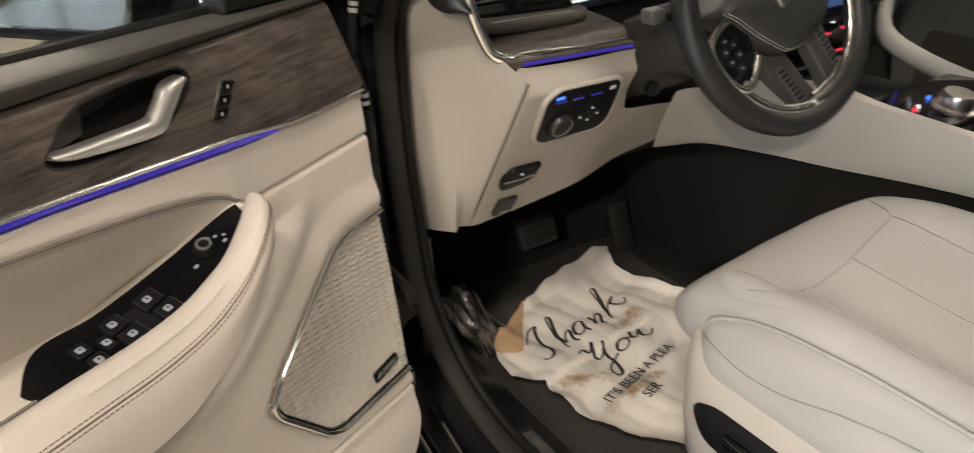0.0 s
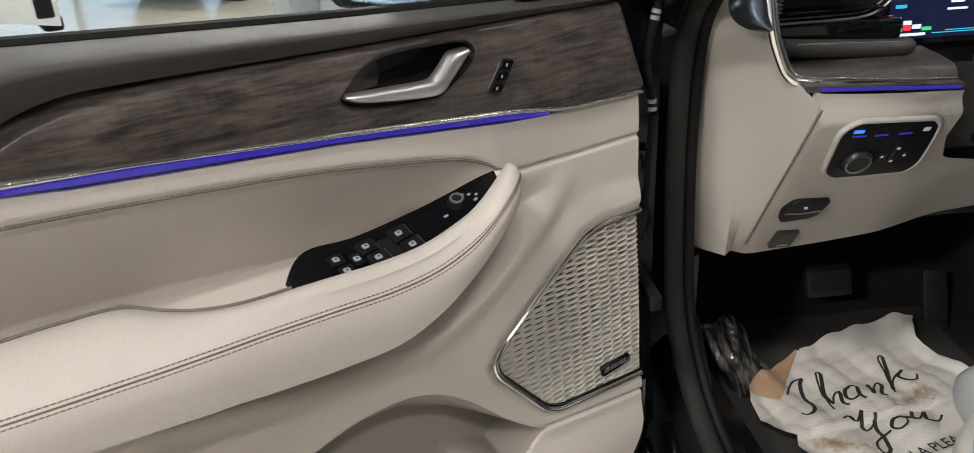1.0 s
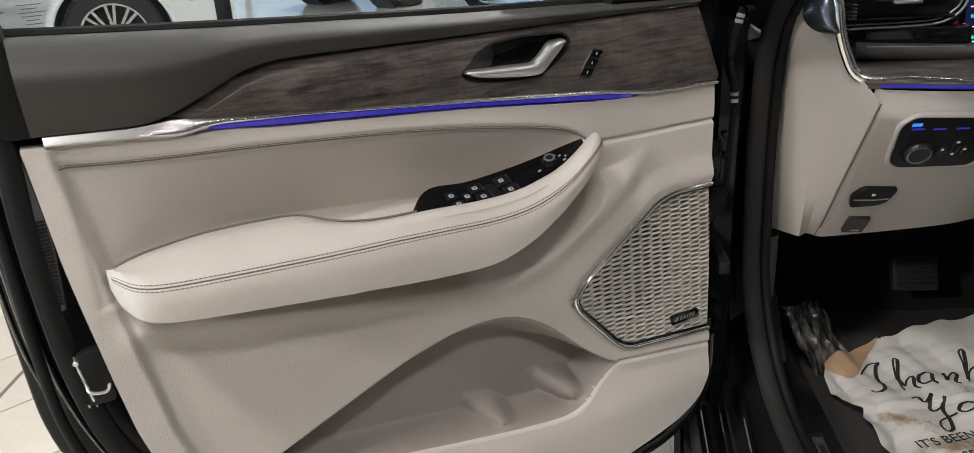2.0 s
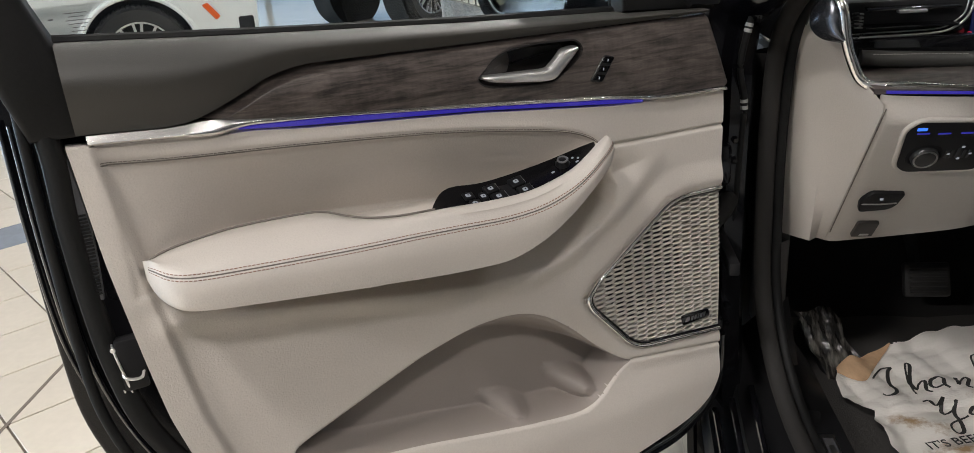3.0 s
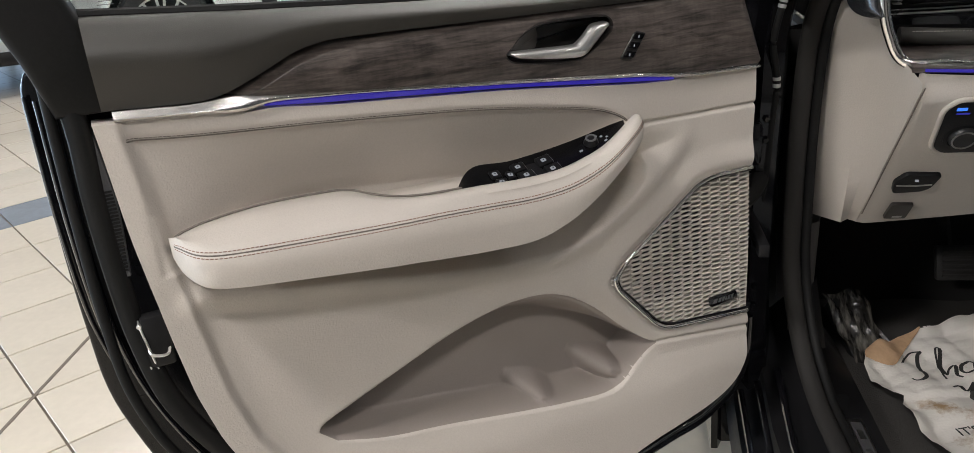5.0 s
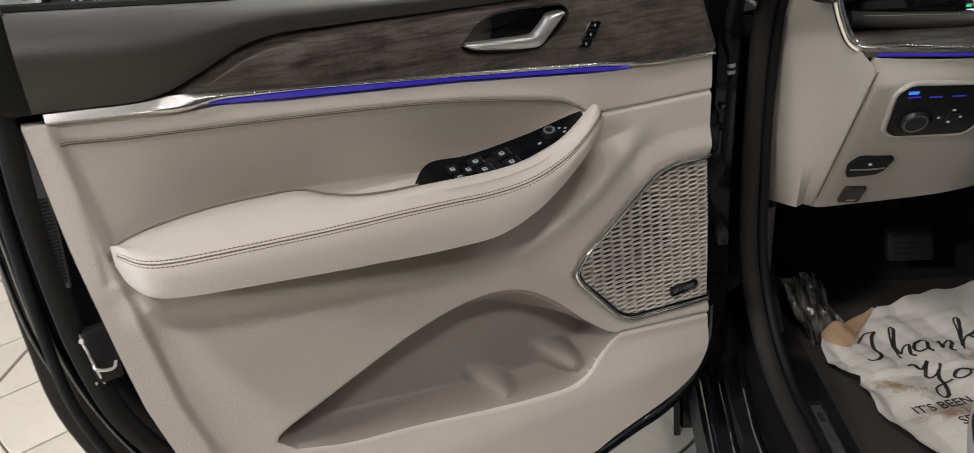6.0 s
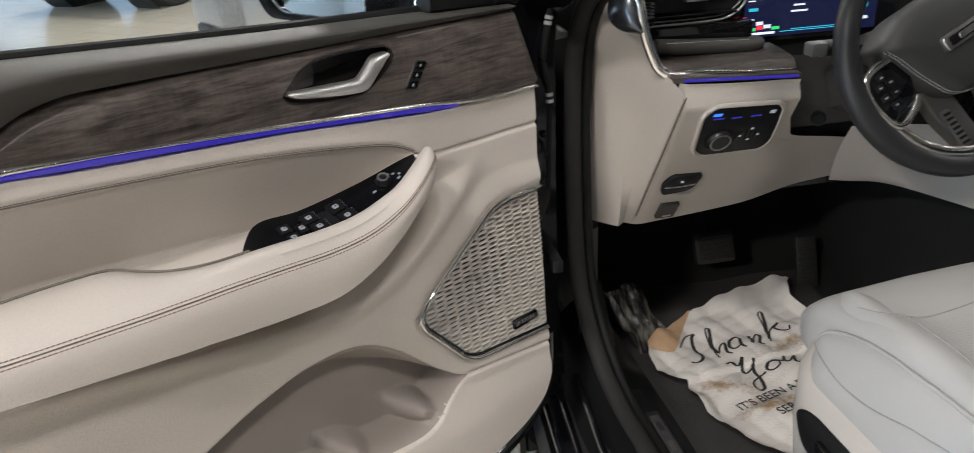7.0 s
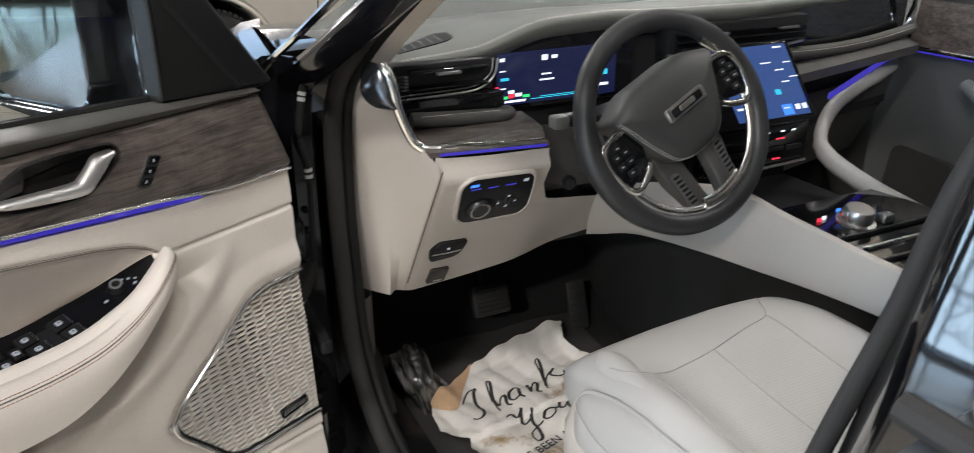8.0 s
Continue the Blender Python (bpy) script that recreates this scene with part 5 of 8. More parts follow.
# ---- paper mat with its lettering ----
def paper_material():
    m = material("white_paper", (0.80, 0.76, 0.70), 0.75, vary=0.05, grain=260, bump=0.5, depth=0.002, patch=9)
    t, b = m.node_tree, m.node_tree.nodes["Principled BSDF"]
    co = t.nodes.new("ShaderNodeTexCoord")
    # mud: three smeared patches with ragged edges, and a faint dusting
    ragged = t.nodes.new("ShaderNodeTexNoise")
    ragged.inputs["Scale"].default_value, ragged.inputs["Detail"].default_value, ragged.inputs["Roughness"].default_value = 34.0, 9, 0.7
    t.links.new(co.outputs["Object"], ragged.inputs["Vector"])
    total = None
    for px, py, sx, sy, turn in ((-0.093, -0.052, 0.060, 0.020, -20), (-0.052, -0.118, 0.085, 0.022, 12), (0.085, 0.058, 0.060, 0.026, 25), (-0.175, 0.115, 0.040, 0.012, 45)):
        mp = t.nodes.new("ShaderNodeMapping")
        mp.vector_type = "TEXTURE"
        mp.inputs["Location"].default_value = (px, py, 0.012)
        mp.inputs["Rotation"].default_value = (0, 0, radians(turn))
        mp.inputs["Scale"].default_value = (sx, sy, 0.2)
        ln = t.nodes.new("ShaderNodeVectorMath")
        ln.operation = "LENGTH"
        t.links.new(co.outputs["Object"], mp.inputs[0])
        t.links.new(mp.outputs[0], ln.inputs[0])
        fall = t.nodes.new("ShaderNodeMapRange")
        fall.inputs[1].default_value, fall.inputs[2].default_value, fall.inputs[3].default_value, fall.inputs[4].default_value = 0.0, 1.6, 0.42, 0.0
        t.links.new(ln.outputs["Value"], fall.inputs[0])
        if total is None:
            total = fall.outputs[0]
        else:
            mx = t.nodes.new("ShaderNodeMath")
            mx.operation = "MAXIMUM"
            t.links.new(total, mx.inputs[0])
            t.links.new(fall.outputs[0], mx.inputs[1])
            total = mx.outputs[0]
    both = t.nodes.new("ShaderNodeMath")
    both.operation = "ADD"
    t.links.new(total, both.inputs[0])
    t.links.new(ragged.outputs["Fac"], both.inputs[1])
    ramp = t.nodes.new("ShaderNodeValToRGB")
    ramp.color_ramp.elements[0].position, ramp.color_ramp.elements[0].color = 0.66, (0.82, 0.785, 0.73, 1)
    ramp.color_ramp.elements[1].position, ramp.color_ramp.elements[1].color = 0.90, (0.38, 0.25, 0.13, 1)
    t.links.new(both.outputs[0], ramp.inputs[0])
    t.links.new(ramp.outputs[0], b.inputs["Base Color"])
    return m


PAPER = thing("paper_mat", (-0.50, 0.22, 0.434), 0, "muddy white printed paper mat on the charcoal car mat", "paper mat")
PAPER_EDGE = [(-0.293, 0.495), (-0.334, 0.496), (-0.391, 0.487), (-0.457, 0.470), (-0.506, 0.459), (-0.556, 0.436), (-0.614, 0.396), (-0.668, 0.355), (-0.695, 0.331), (-0.707, 0.299), (-0.706, 0.279), (-0.708, 0.250), (-0.696, 0.220), (-0.679, 0.209), (-0.666, 0.202), (-0.676, 0.179), (-0.671, 0.150), (-0.672, 0.107), (-0.662, 0.061), (-0.639, 0.011), (-0.603, -0.034), (-0.550, -0.088), (-0.281, -0.067), (-0.239, 0.151), (-0.266, 0.280), (-0.280, 0.313), (-0.307, 0.389), (-0.323, 0.436), (-0.308, 0.476)]


def paper_height(x, y):
    x, y = np.asarray(x, float), np.asarray(y, float)
    d = inside_distance(x, y, PAPER_EDGE)
    h = 0.441 + 0.0035 * np.sin(x * 46 + y * 21) + 0.003 * np.sin(y * 63 - x * 17) + 0.0022 * np.abs(np.sin(x * 71 + 2.2 * np.sin(y * 19))) + 0.0016 * np.abs(np.sin(y * 97 - x * 41)) + 0.010 * (1 - ease(d, 0.0, 0.03)) * (0.4 + 0.6 * np.sin(x * 37 + y * 29) ** 2)
    lap = (y - 0.2018) - 0.19 * (x + 0.6656)
    h = h + 0.009 * ease(lap, -0.002, 0.002) * (1 - ease(lap, 0.0, 0.06)) * (1 - ease(x, -0.42, -0.34))
    return h + 0.008 * np.exp(-(((x + 0.675) / 0.06) ** 2 + ((y - 0.34) / 0.07) ** 2)) + 0.03 * ease(y, 0.42, 0.53)


gx, gy = np.meshgrid(np.linspace(-0.715, -0.24, 120), np.linspace(-0.13, 0.515, 150), indexing="ij")
inside = inside_distance(gx, gy, PAPER_EDGE)
pb, pv = bmesh.new(), {}
for _ in range(2):
    inside = inside_distance(gx, gy, PAPER_EDGE)
    ex = (inside_distance(gx + 2e-4, gy, PAPER_EDGE) - inside) / 2e-4
    ey = (inside_distance(gx, gy + 2e-4, PAPER_EDGE) - inside) / 2e-4
    near = np.abs(inside) < 0.0026
    gx, gy = gx - np.where(near, inside * ex, 0), gy - np.where(near, inside * ey, 0)
inside = inside_distance(gx, gy, PAPER_EDGE)
gz = paper_height(gx, gy)
for i in range(120):
    for j in range(150):
        if inside[i, j] > -0.0004:
            pv[i, j] = pb.verts.new((gx[i, j], gy[i, j], gz[i, j]))
for i, j in list(pv):
    if all(k in pv for k in ((i + 1, j), (i, j + 1), (i + 1, j + 1))):
        pb.faces.new((pv[i, j], pv[i + 1, j], pv[i + 1, j + 1], pv[i, j + 1]))
part("sheet", pb, paper_material(), PAPER, "creased muddy white paper sheet", angle=70)
fold_out = spline([(-0.701, 0.319), (-0.694, 0.332), (-0.650, 0.371), (-0.564, 0.433)], 24)
fold_in = spline([(-0.700, 0.315), (-0.675, 0.303), (-0.650, 0.301), (-0.609, 0.365), (-0.562, 0.431)], 24)
rows = []
for p, q in zip(fold_out, fold_in):
    row = []
    for v in np.linspace(0, 1, 7):
        x, y = p * (1 - v) + q * v
        row.append((x, y, float(paper_height(x, y)) + 0.003 + 0.007 * math.sin(math.pi * (0.2 + 0.8 * v)) * (1 - 0.6 * v) * (1 - len(rows) / 24)))
    rows.append(row)
part("folded_corner", grid(rows), material("brown_kraft_back", (0.56, 0.37, 0.22), 0.75, vary=0.15, grain=120, bump=0.4), PAPER, "brown folded-over paper edge", angle=70)
INK = material("dark_ink", (0.03, 0.03, 0.028), 0.6, vary=0.2)
SCRIPT = {
    "T": [(0.11, 0.57), (0.26, 0.75), (0.43, 0.89), (0.62, 0.92), (0.51, 0.81), (0.38, 0.52), (0.33, 0.26), (0.28, 0.06), (0.15, -0.08), (0.05, -0.08), (0.00, 0.01)],
    "h": [(0.56, -0.08), (0.64, 0.24), (0.77, 0.64), (0.88, 0.91), (0.94, 0.86), (0.79, 0.56), (0.68, 0.27), (0.67, 0.10), (0.80, 0.28), (0.93, 0.33), (0.82, 0.05), (0.86, -0.06)],
    "a": [(1.27, 0.29), (1.20, 0.39), (1.03, 0.30), (0.93, 0.12), (0.98, 0.01), (1.17, 0.10), (1.27, 0.31), (1.15, 0.07), (1.18, -0.05)],
    "n": [(1.52, 0.36), (1.37, 0.00), (1.53, 0.21), (1.69, 0.34), (1.68, 0.21), (1.53, 0.00), (1.60, -0.06)],
    "k": [(1.75, -0.06), (1.89, 0.28), (2.05, 0.65), (2.12, 0.88), (2.21, 0.91), (2.13, 0.68), (1.94, 0.34), (1.77, -0.00), (1.96, 0.27), (2.30, 0.46), (2.08, 0.31), (2.11, 0.14), (2.27, 0.07), (2.36, 0.19)],
    "y": [(0.51, -0.36), (0.64, -0.32), (0.68, -0.48), (0.92, -0.26), (0.78, -0.46), (0.71, -0.69), (0.91, -0.60), (1.06, -0.42), (0.87, -0.71), (0.77, -1.14), (0.67, -1.27), (0.57, -1.26), (0.58, -1.09), (0.75, -0.97), (1.02, -0.86)],
    "o": [(1.35, -0.65), (1.20, -0.67), (1.08, -0.83), (1.15, -0.92), (1.33, -0.85), (1.41, -0.69), (1.34, -0.66), (1.49, -0.74)],
    "u": [(1.65, -0.56), (1.51, -0.76), (1.58, -0.83), (1.81, -0.64), (1.67, -0.86), (1.75, -0.92), (1.86, -0.94), (2.00, -0.84)],
}
for word, strokes in (("thank_lettering", "Thank"), ("you_lettering", "you")):
    wb = bmesh.new()
    for ch in strokes:
        line = spline([(a, b, 0) for a, b in SCRIPT[ch]], 60)[:, :2]
        xy = np.stack([-0.636 + 0.1077 * line[:, 0] - 0.0186 * line[:, 1], 0.253 + 0.0245 * line[:, 0] + 0.0959 * line[:, 1]], 1)
        zz = paper_height(xy[:, 0], xy[:, 1]) + 0.0012
        d = np.gradient(xy, axis=0)
        wide = 0.0019 + 0.0017 * np.clip(-d[:, 1] / (np.linalg.norm(d, axis=1) + 1e-9), 0, 1)
        nrm = np.stack([-d[:, 1], d[:, 0]], 1) / (np.linalg.norm(d, axis=1)[:, None] + 1e-9)
        a, b = xy + nrm * wide[:, None], xy - nrm * wide[:, None]
        grid(np.stack([np.c_[a, zz], np.c_[b, zz]], 1), bm=wb)
    part(word, wb, INK, PAPER, "dark handwritten-style printed word")


def printed(text, size, at, turn, mat, parent, label="", tilt=(0, 0), extrude=0.0003):
    cu = bpy.data.curves.new("lettering", "FONT")
    cu.body, cu.size, cu.extrude = text, size, extrude
    cu.materials.append(mat)
    ob = new("lettering", cu)
    ob.parent = parent
    m = pose(*at, tilt[0], tilt[1], turn)
    ob.matrix_basis = WM[parent].inverted() @ m
    return tagged(ob, label)


printed("IT'S BEEN A PLEA", 0.027, (-0.616, 0.088, 0.4520), 16, INK, PAPER, "printed line of capitals")
printed("SER", 0.027, (-0.553, 0.061, 0.4520), 16, INK, PAPER, "printed line of capitals")

# ---- driver's seat ----
SEAT = thing("driver_seat", (-0.41, -0.4, 0.43), 0, "pale grey leather driver's seat with perforated centre", "car seat")
SX, SHALF = -0.408, 0.215


def seat_top(x, y):
    s = abs(x - SX) / SHALF
    f = y + 0.075
    z = 0.800 + 0.022 * float(ease(np.array(s), 0.58, 0.86)) * float(ease(np.array(-y), 0.10, 0.32)) - 0.010 * float(ease(np.array(-y), 0.15, 0.55)) + 0.016 * float(ease(np.array(x), -0.58, -0.36)) * float(ease(np.array(y), -0.35, -0.12))
    if y > -0.20:
        k = min(1.0, (y + 0.20) / 0.165)
        z -= 0.040 * k * k
    return z


rows = []
for y in np.r_[np.linspace(-0.032, -0.052, 6), np.linspace(-0.062, -0.74, 48)]:
    front = min(1.0, (-0.030 - y) / 0.060)
    half = SHALF * (0.86 + 0.14 * math.sqrt(max(0.0, 1 - (1 - front) ** 2)))
    low = 0.715 - 0.055 * math.sqrt(max(0.0, 1 - (1 - front) ** 2))
    ring = []
    for a in np.linspace(-math.pi / 2 - 0.85, math.pi / 2 + 0.85, 46):
        cx = math.copysign(abs(math.sin(a)) ** 0.45, math.sin(a))
        cz = math.copysign(abs(math.cos(a)) ** 0.45, math.cos(a))
        x = SX + half * cx
        top = seat_top(x, y) - 0.055 * (1 - math.sqrt(max(0.0, 1 - (1 - front) ** 2)))
        mid = (top + low) / 2
        ring.append((x, y, mid + (top - mid) * cz))
    rows.append(ring)
cush = grid(rows)
cap(cush, range(46))
cushion = part("cushion", cush, LEATHER_SEAT, SEAT, "pale grey leather seat cushion", angle=70)


def seat_line(points, count=40, lift=0.0008):
    return [(x, y, seat_top(x, y) + lift) for x, y in spline(points, count)]


SEAMPALE = material("grey_seam", (0.30, 0.29, 0.27), 0.8, vary=0.15)
SEAMLINES = ([(-0.571, -0.209), (-0.514, -0.204), (-0.454, -0.195), (-0.374, -0.174), (-0.330, -0.162), (-0.312, -0.146), (-0.296, -0.120), (-0.272, -0.085)], [(-0.571, -0.209), (-0.578, -0.30), (-0.584, -0.40), (-0.585, -0.73)], [(-0.322, -0.16), (-0.318, -0.25), (-0.312, -0.40), (-0.305, -0.73)], [(-0.454, -0.195), (-0.455, -0.30), (-0.455, -0.73)], [(-0.571, -0.209), (-0.60, -0.190), (-0.612, -0.165)])
for line in SEAMLINES:
    part("seam", tube(seat_line(line, lift=0.0002), 0.0008, 6), SEAMPALE, cushion, "stitched leather seam")
hb = bmesh.new()
for i in range(100):
    for j in range(48):
        y = -0.220 - i * 0.0052
        x = -0.562 + 0.0026 * (i % 2) + j * 0.0052
        if -0.562 < x < -0.322 and abs(x + 0.4545) > 0.006:
            z = seat_top(x, y) + 0.0004
            v = [hb.verts.new((x + a * 0.0009, y + b * 0.0009, z)) for a, b in ((1, 0), (0, 1), (-1, 0), (0, -1))]
            hb.faces.new(v)
part("perforations", hb, SEAMPALE, cushion, "rows of tiny holes")["kind"] = "stuff"
rows, pipe = [], []
for y in np.linspace(-0.098, -0.74, 46):
    k = min(1.0, (-0.096 - y) / 0.080)
    q = math.sqrt(max(0.0, 1 - (1 - k) ** 2))
    prof = [(-0.560, 0.792), (-0.573, 0.799), (-0.584, 0.803), (-0.597, 0.799), (-0.608, 0.786), (-0.614, 0.770), (-0.626, 0.757), (-0.646, 0.735), (-0.658, 0.712), (-0.662, 0.692), (-0.655, 0.665)]
    ring = [(-0.585 + (x + 0.585) * q if x < -0.585 else x, y, 0.735 + (z - 0.735) * (0.70 + 0.30 * q) if z > 0.735 else z) for x, z in prof]
    rows.append(ring)
    pipe.append((ring[5][0] - 0.001, y, ring[5][2] + 0.0008))
part("side_bolster", grid(rows), LEATHER_SEAT, SEAT, "padded leather side bolster", angle=70)
PIPE = [(-0.634, -0.121, 0.728), (-0.632, -0.130, 0.744), (-0.628, -0.149, 0.756), (-0.622, -0.195, 0.770), (-0.621, -0.250, 0.779), (-0.621, -0.294, 0.782), (-0.620, -0.353, 0.785), (-0.620, -0.45, 0.785), (-0.620, -0.74, 0.785)]
CREASE = [(-0.637, -0.122, 0.726), (-0.648, -0.150, 0.726), (-0.655, -0.204, 0.721), (-0.654, -0.262, 0.724), (-0.649, -0.307, 0.733), (-0.644, -0.343, 0.740), (-0.637, -0.45, 0.752), (-0.632, -0.74, 0.757)]
pa, pc = spline(PIPE, 50), spline(CREASE, 50)
rows = []
for p, q in zip(pa, pc):
    w = float(np.linalg.norm(p - q))
    rows.append([tuple(p * (1 - v) + q * v + np.array([-0.8, 0, 0.6]) * (0.0008 + 0.16 * w * math.sin(math.pi * v ** 0.8))) for v in np.linspace(0, 1, 9)])
insert = part("bolster_insert", grid(rows), LEATHER_SEAT, SEAT, "padded leather insert of the bolster", angle=70)
part("piping", tube([tuple(p + np.array([-0.0006, 0, 0.0016])) for p in pa], 0.0026, 8), LEATHER_SEAT, insert, "raised leather piping", angle=70)
part("seam", tube([tuple(p + np.array([-0.0022, 0, -0.0010])) for p in pa], 0.0008, 6), SEAMPALE, insert, "stitched leather seam", angle=70)
part("seam", tube([tuple(p + np.array([0.0016, 0, 0.0040])) for p in pa], 0.0007, 6), SEAMPALE, insert, "stitched leather seam", angle=70)
part("seam", tube([tuple(p + np.array([-0.0010, 0, 0.0002])) for p in pc], 0.0008, 6), SEAMPALE, insert, "stitched leather seam", angle=70)
rows = []
for y in np.linspace(-0.085, -0.74, 30):
    k = min(1.0, (-0.083 - y) / 0.07)
    q = math.sqrt(max(0, 1 - (1 - k) ** 2))
    rows.append([(-0.60, y, 0.715), (-0.60 - 0.045 * q, y, 0.712), (-0.60 - 0.062 * q, y, 0.69), (-0.60 - 0.064 * q, y, 0.62 - 0.03 * q), (-0.60 - 0.05 * q, y, 0.56 - 0.06 * q), (-0.58, y, 0.50)])
shield = part("side_shield", grid(rows), MOULDED, SEAT, "beige plastic seat side shield", angle=60)
inset = rounded([(-0.135, 0.632), (-0.175, 0.650), (-0.36, 0.650), (-0.38, 0.60), (-0.30, 0.575), (-0.16, 0.585)], 0.02, 5)
part("seat_control_panel", prism(inset, 0.655, 0.6665, lambda a, b, d: (-d, a, b), 0.002), BLACKPLASTIC, shield, "black seat control panel")
for y0, y1 in ((-0.20, -0.27), (-0.29, -0.34)):
    part("seat_button", box((-0.674, y1, 0.605), (-0.664, y0, 0.625), 0.004), PIANO, shield, "gloss black seat switch")
part("seat_base", box((-0.59, -0.72, 0.44), (-0.23, -0.12, 0.66), 0.02), BLACKPLASTIC, SEAT, "black seat frame")
rows = []
for z in np.linspace(0.80, 1.50, 20):
    lean = -0.24 * (z - 0.80)
    w = 0.215 - 0.05 * float(ease(np.array(z), 1.2, 1.5))
    rows.append([(SX + w * math.copysign(abs(math.cos(a)) ** 0.5, math.cos(a)), -0.755 + lean + 0.065 * math.copysign(abs(math.sin(a)) ** 0.6, math.sin(a)), z) for a in np.linspace(0, 2 * math.pi, 28, endpoint=False)])
bb = grid(rows, closed_v=True)
cap(bb, range(28))
cap(bb, range(28 * 19, 28 * 20))
part("backrest", bb, LEATHER_SEAT, SEAT, "pale grey leather backrest", angle=70)

# ---- dashboard ----
DASH = thing("dashboard", (-0.2, 0.35, 0.95), 0, "dashboard with charcoal leather top, beige lower trim and blue light", "dashboard")
bol_y = lambda z: 0.1275 + 0.62 * (1.0 - z)
CREASE = lambda z: -0.744 - (1.03 - z) * 0.045
zs = np.linspace(0.748, 1.045, 94)
rows = []
for z in zs:
    xl = CREASE(z)
    xr = float(look_at(z, [(0.74, -0.345), (0.81, -0.345), (0.880, -0.360), (0.905, -0.46), (0.922, -0.525), (0.965, -0.546), (1.05, -0.548)]))
    row = []
    for k in np.linspace(0, 1, 40):
        x = xl + (xr - xl) * k
        lift = 0.034 * max(0.0, (x + 0.753) / 0.37) * (1 - (z - 0.764) / 0.281) ** 2
        y = bol_y(z) + 0.028 * float(ease(np.array(z), 1.0, 1.045)) + 0.022 * float(ease(np.array(x), -0.56, -0.42)) * (1 - float(ease(np.array(z), 0.80, 0.93)) * 0.4) - 0.006 * math.sin(math.pi * min(1, k * 1.2)) + 0.03 * max(0, 0.03 - k) / 0.03 * 0.3
        row.append((x, y, z + lift - 0.010 * float(ease(np.array(z), 0.995, 1.045)) * max(0.0, (x + 0.744) / 0.196)))
    rows.append(row)
rows.insert(0, [(x, y + 0.05, z + 0.004) for x, y, z in rows[0]])
part("knee_panel", grid(rows), MOULDED, DASH, "beige lower dash panel", angle=50)
# end panel beside the door
rows = []
for z in np.linspace(0.746, 1.165, 36):
    k = (z - 0.746) / 0.419
    xl = -0.818 + 0.004 * float(ease(np.array(z), 1.05, 1.165)) - 0.008 * math.sin(k * math.pi)
    yl = 0.338 - 0.040 * k
    xr = CREASE(z) if z < 1.03 else float(np.interp(z, [1.03, 1.045, 1.07, 1.12, 1.165], [-0.744, -0.752, -0.768, -0.792, -0.803]))
    yr = bol_y(min(z, 1.03)) + (0.004 if z < 1.03 else 0.004 + 0.25 * (z - 1.03)) + 0.040 * float(ease(np.array(z), 1.03, 1.062)) + 0.06 * float(ease(np.array(z), 1.112, 1.126))
    xm, ym = -0.790 + 0.010 * k, 0.262 - 0.030 * k - 0.055 * float(ease(np.array(z), 0.95, 1.10)) * 0.5
    dent = 0.010 * math.exp(-(((z - 0.98) / 0.05) ** 2))
    up = 0.014 * (1 - k) ** 8
    rows.append([(xl - 0.004, yl + 0.03, z), (xl, yl, z), (xl + 0.004, yl - 0.006, z), (xl * 0.5 + xm * 0.5, (yl + ym) / 2 - 0.006, z + 0.6 * up), (xm, ym + 0.0, z + up), (xm * 0.5 + xr * 0.5, (ym + yr) / 2 + 0.007 + dent, z + 0.8 * up), (xr, yr, z + 0.004 * (1 - k) ** 8)])
part("end_panel", grid(rows), MOULDED, DASH, "beige dash end panel", angle=28)
part("panel_gap", tube([(CREASE(z) + 0.0015, bol_y(z) + 0.001, z) for z in np.linspace(0.772, 1.028, 20)], 0.0011, 6), SEAM, DASH, "thin dark gap between the panels")
END_CHROME = [(-0.806, 0.185, 1.184), (-0.797, 0.172, 1.163), (-0.790, 0.166, 1.120), (-0.780, 0.164, 1.090), (-0.766, 0.163, 1.063), (-0.749, 0.156, 1.0525), (-0.720, 0.149, 1.0520), (-0.640, 0.147, 1.0490), (-0.548, 0.146, 1.0455)]
left = [(-0.820, 0.215, 1.186), (-0.829, 0.215, 1.168), (-0.834, 0.208, 1.145), (-0.830, 0.200, 1.130), (-0.818, 0.186, 1.120), (-0.796, 0.168, 1.116)]
a, b = spline(left, 26), spline(END_CHROME[:3], 26)
rows = []
for p, q in zip(a, b):
    rows.append([p * (1 - v) + q * v + np.array([-0.004, -0.012, 0.003]) * math.sin(math.pi * v) ** 0.7 for v in np.linspace(0, 1, 10)])
part("end_cap", grid(rows), material("gloss_slate_cap", (0.16, 0.165, 0.18), 0.24, 0.85, vary=0.05, bump=0), DASH, "glossy dark slate cap at the dash end", angle=60)
ec = spline(END_CHROME, 70)
part("chrome_edge", sweep(ec, circle(0.0055, 10, 0.004), (0, -1, 0.2), [1.5 if i < 40 else max(0.5, 1.5 - (i - 40) * 0.07) for i in range(70)]), SOFTCHROME, DASH, "chrome edge sweeping round the dash end", angle=60)
led_z = lambda x: 1.0478 - 0.0495 * (x + 0.7246)
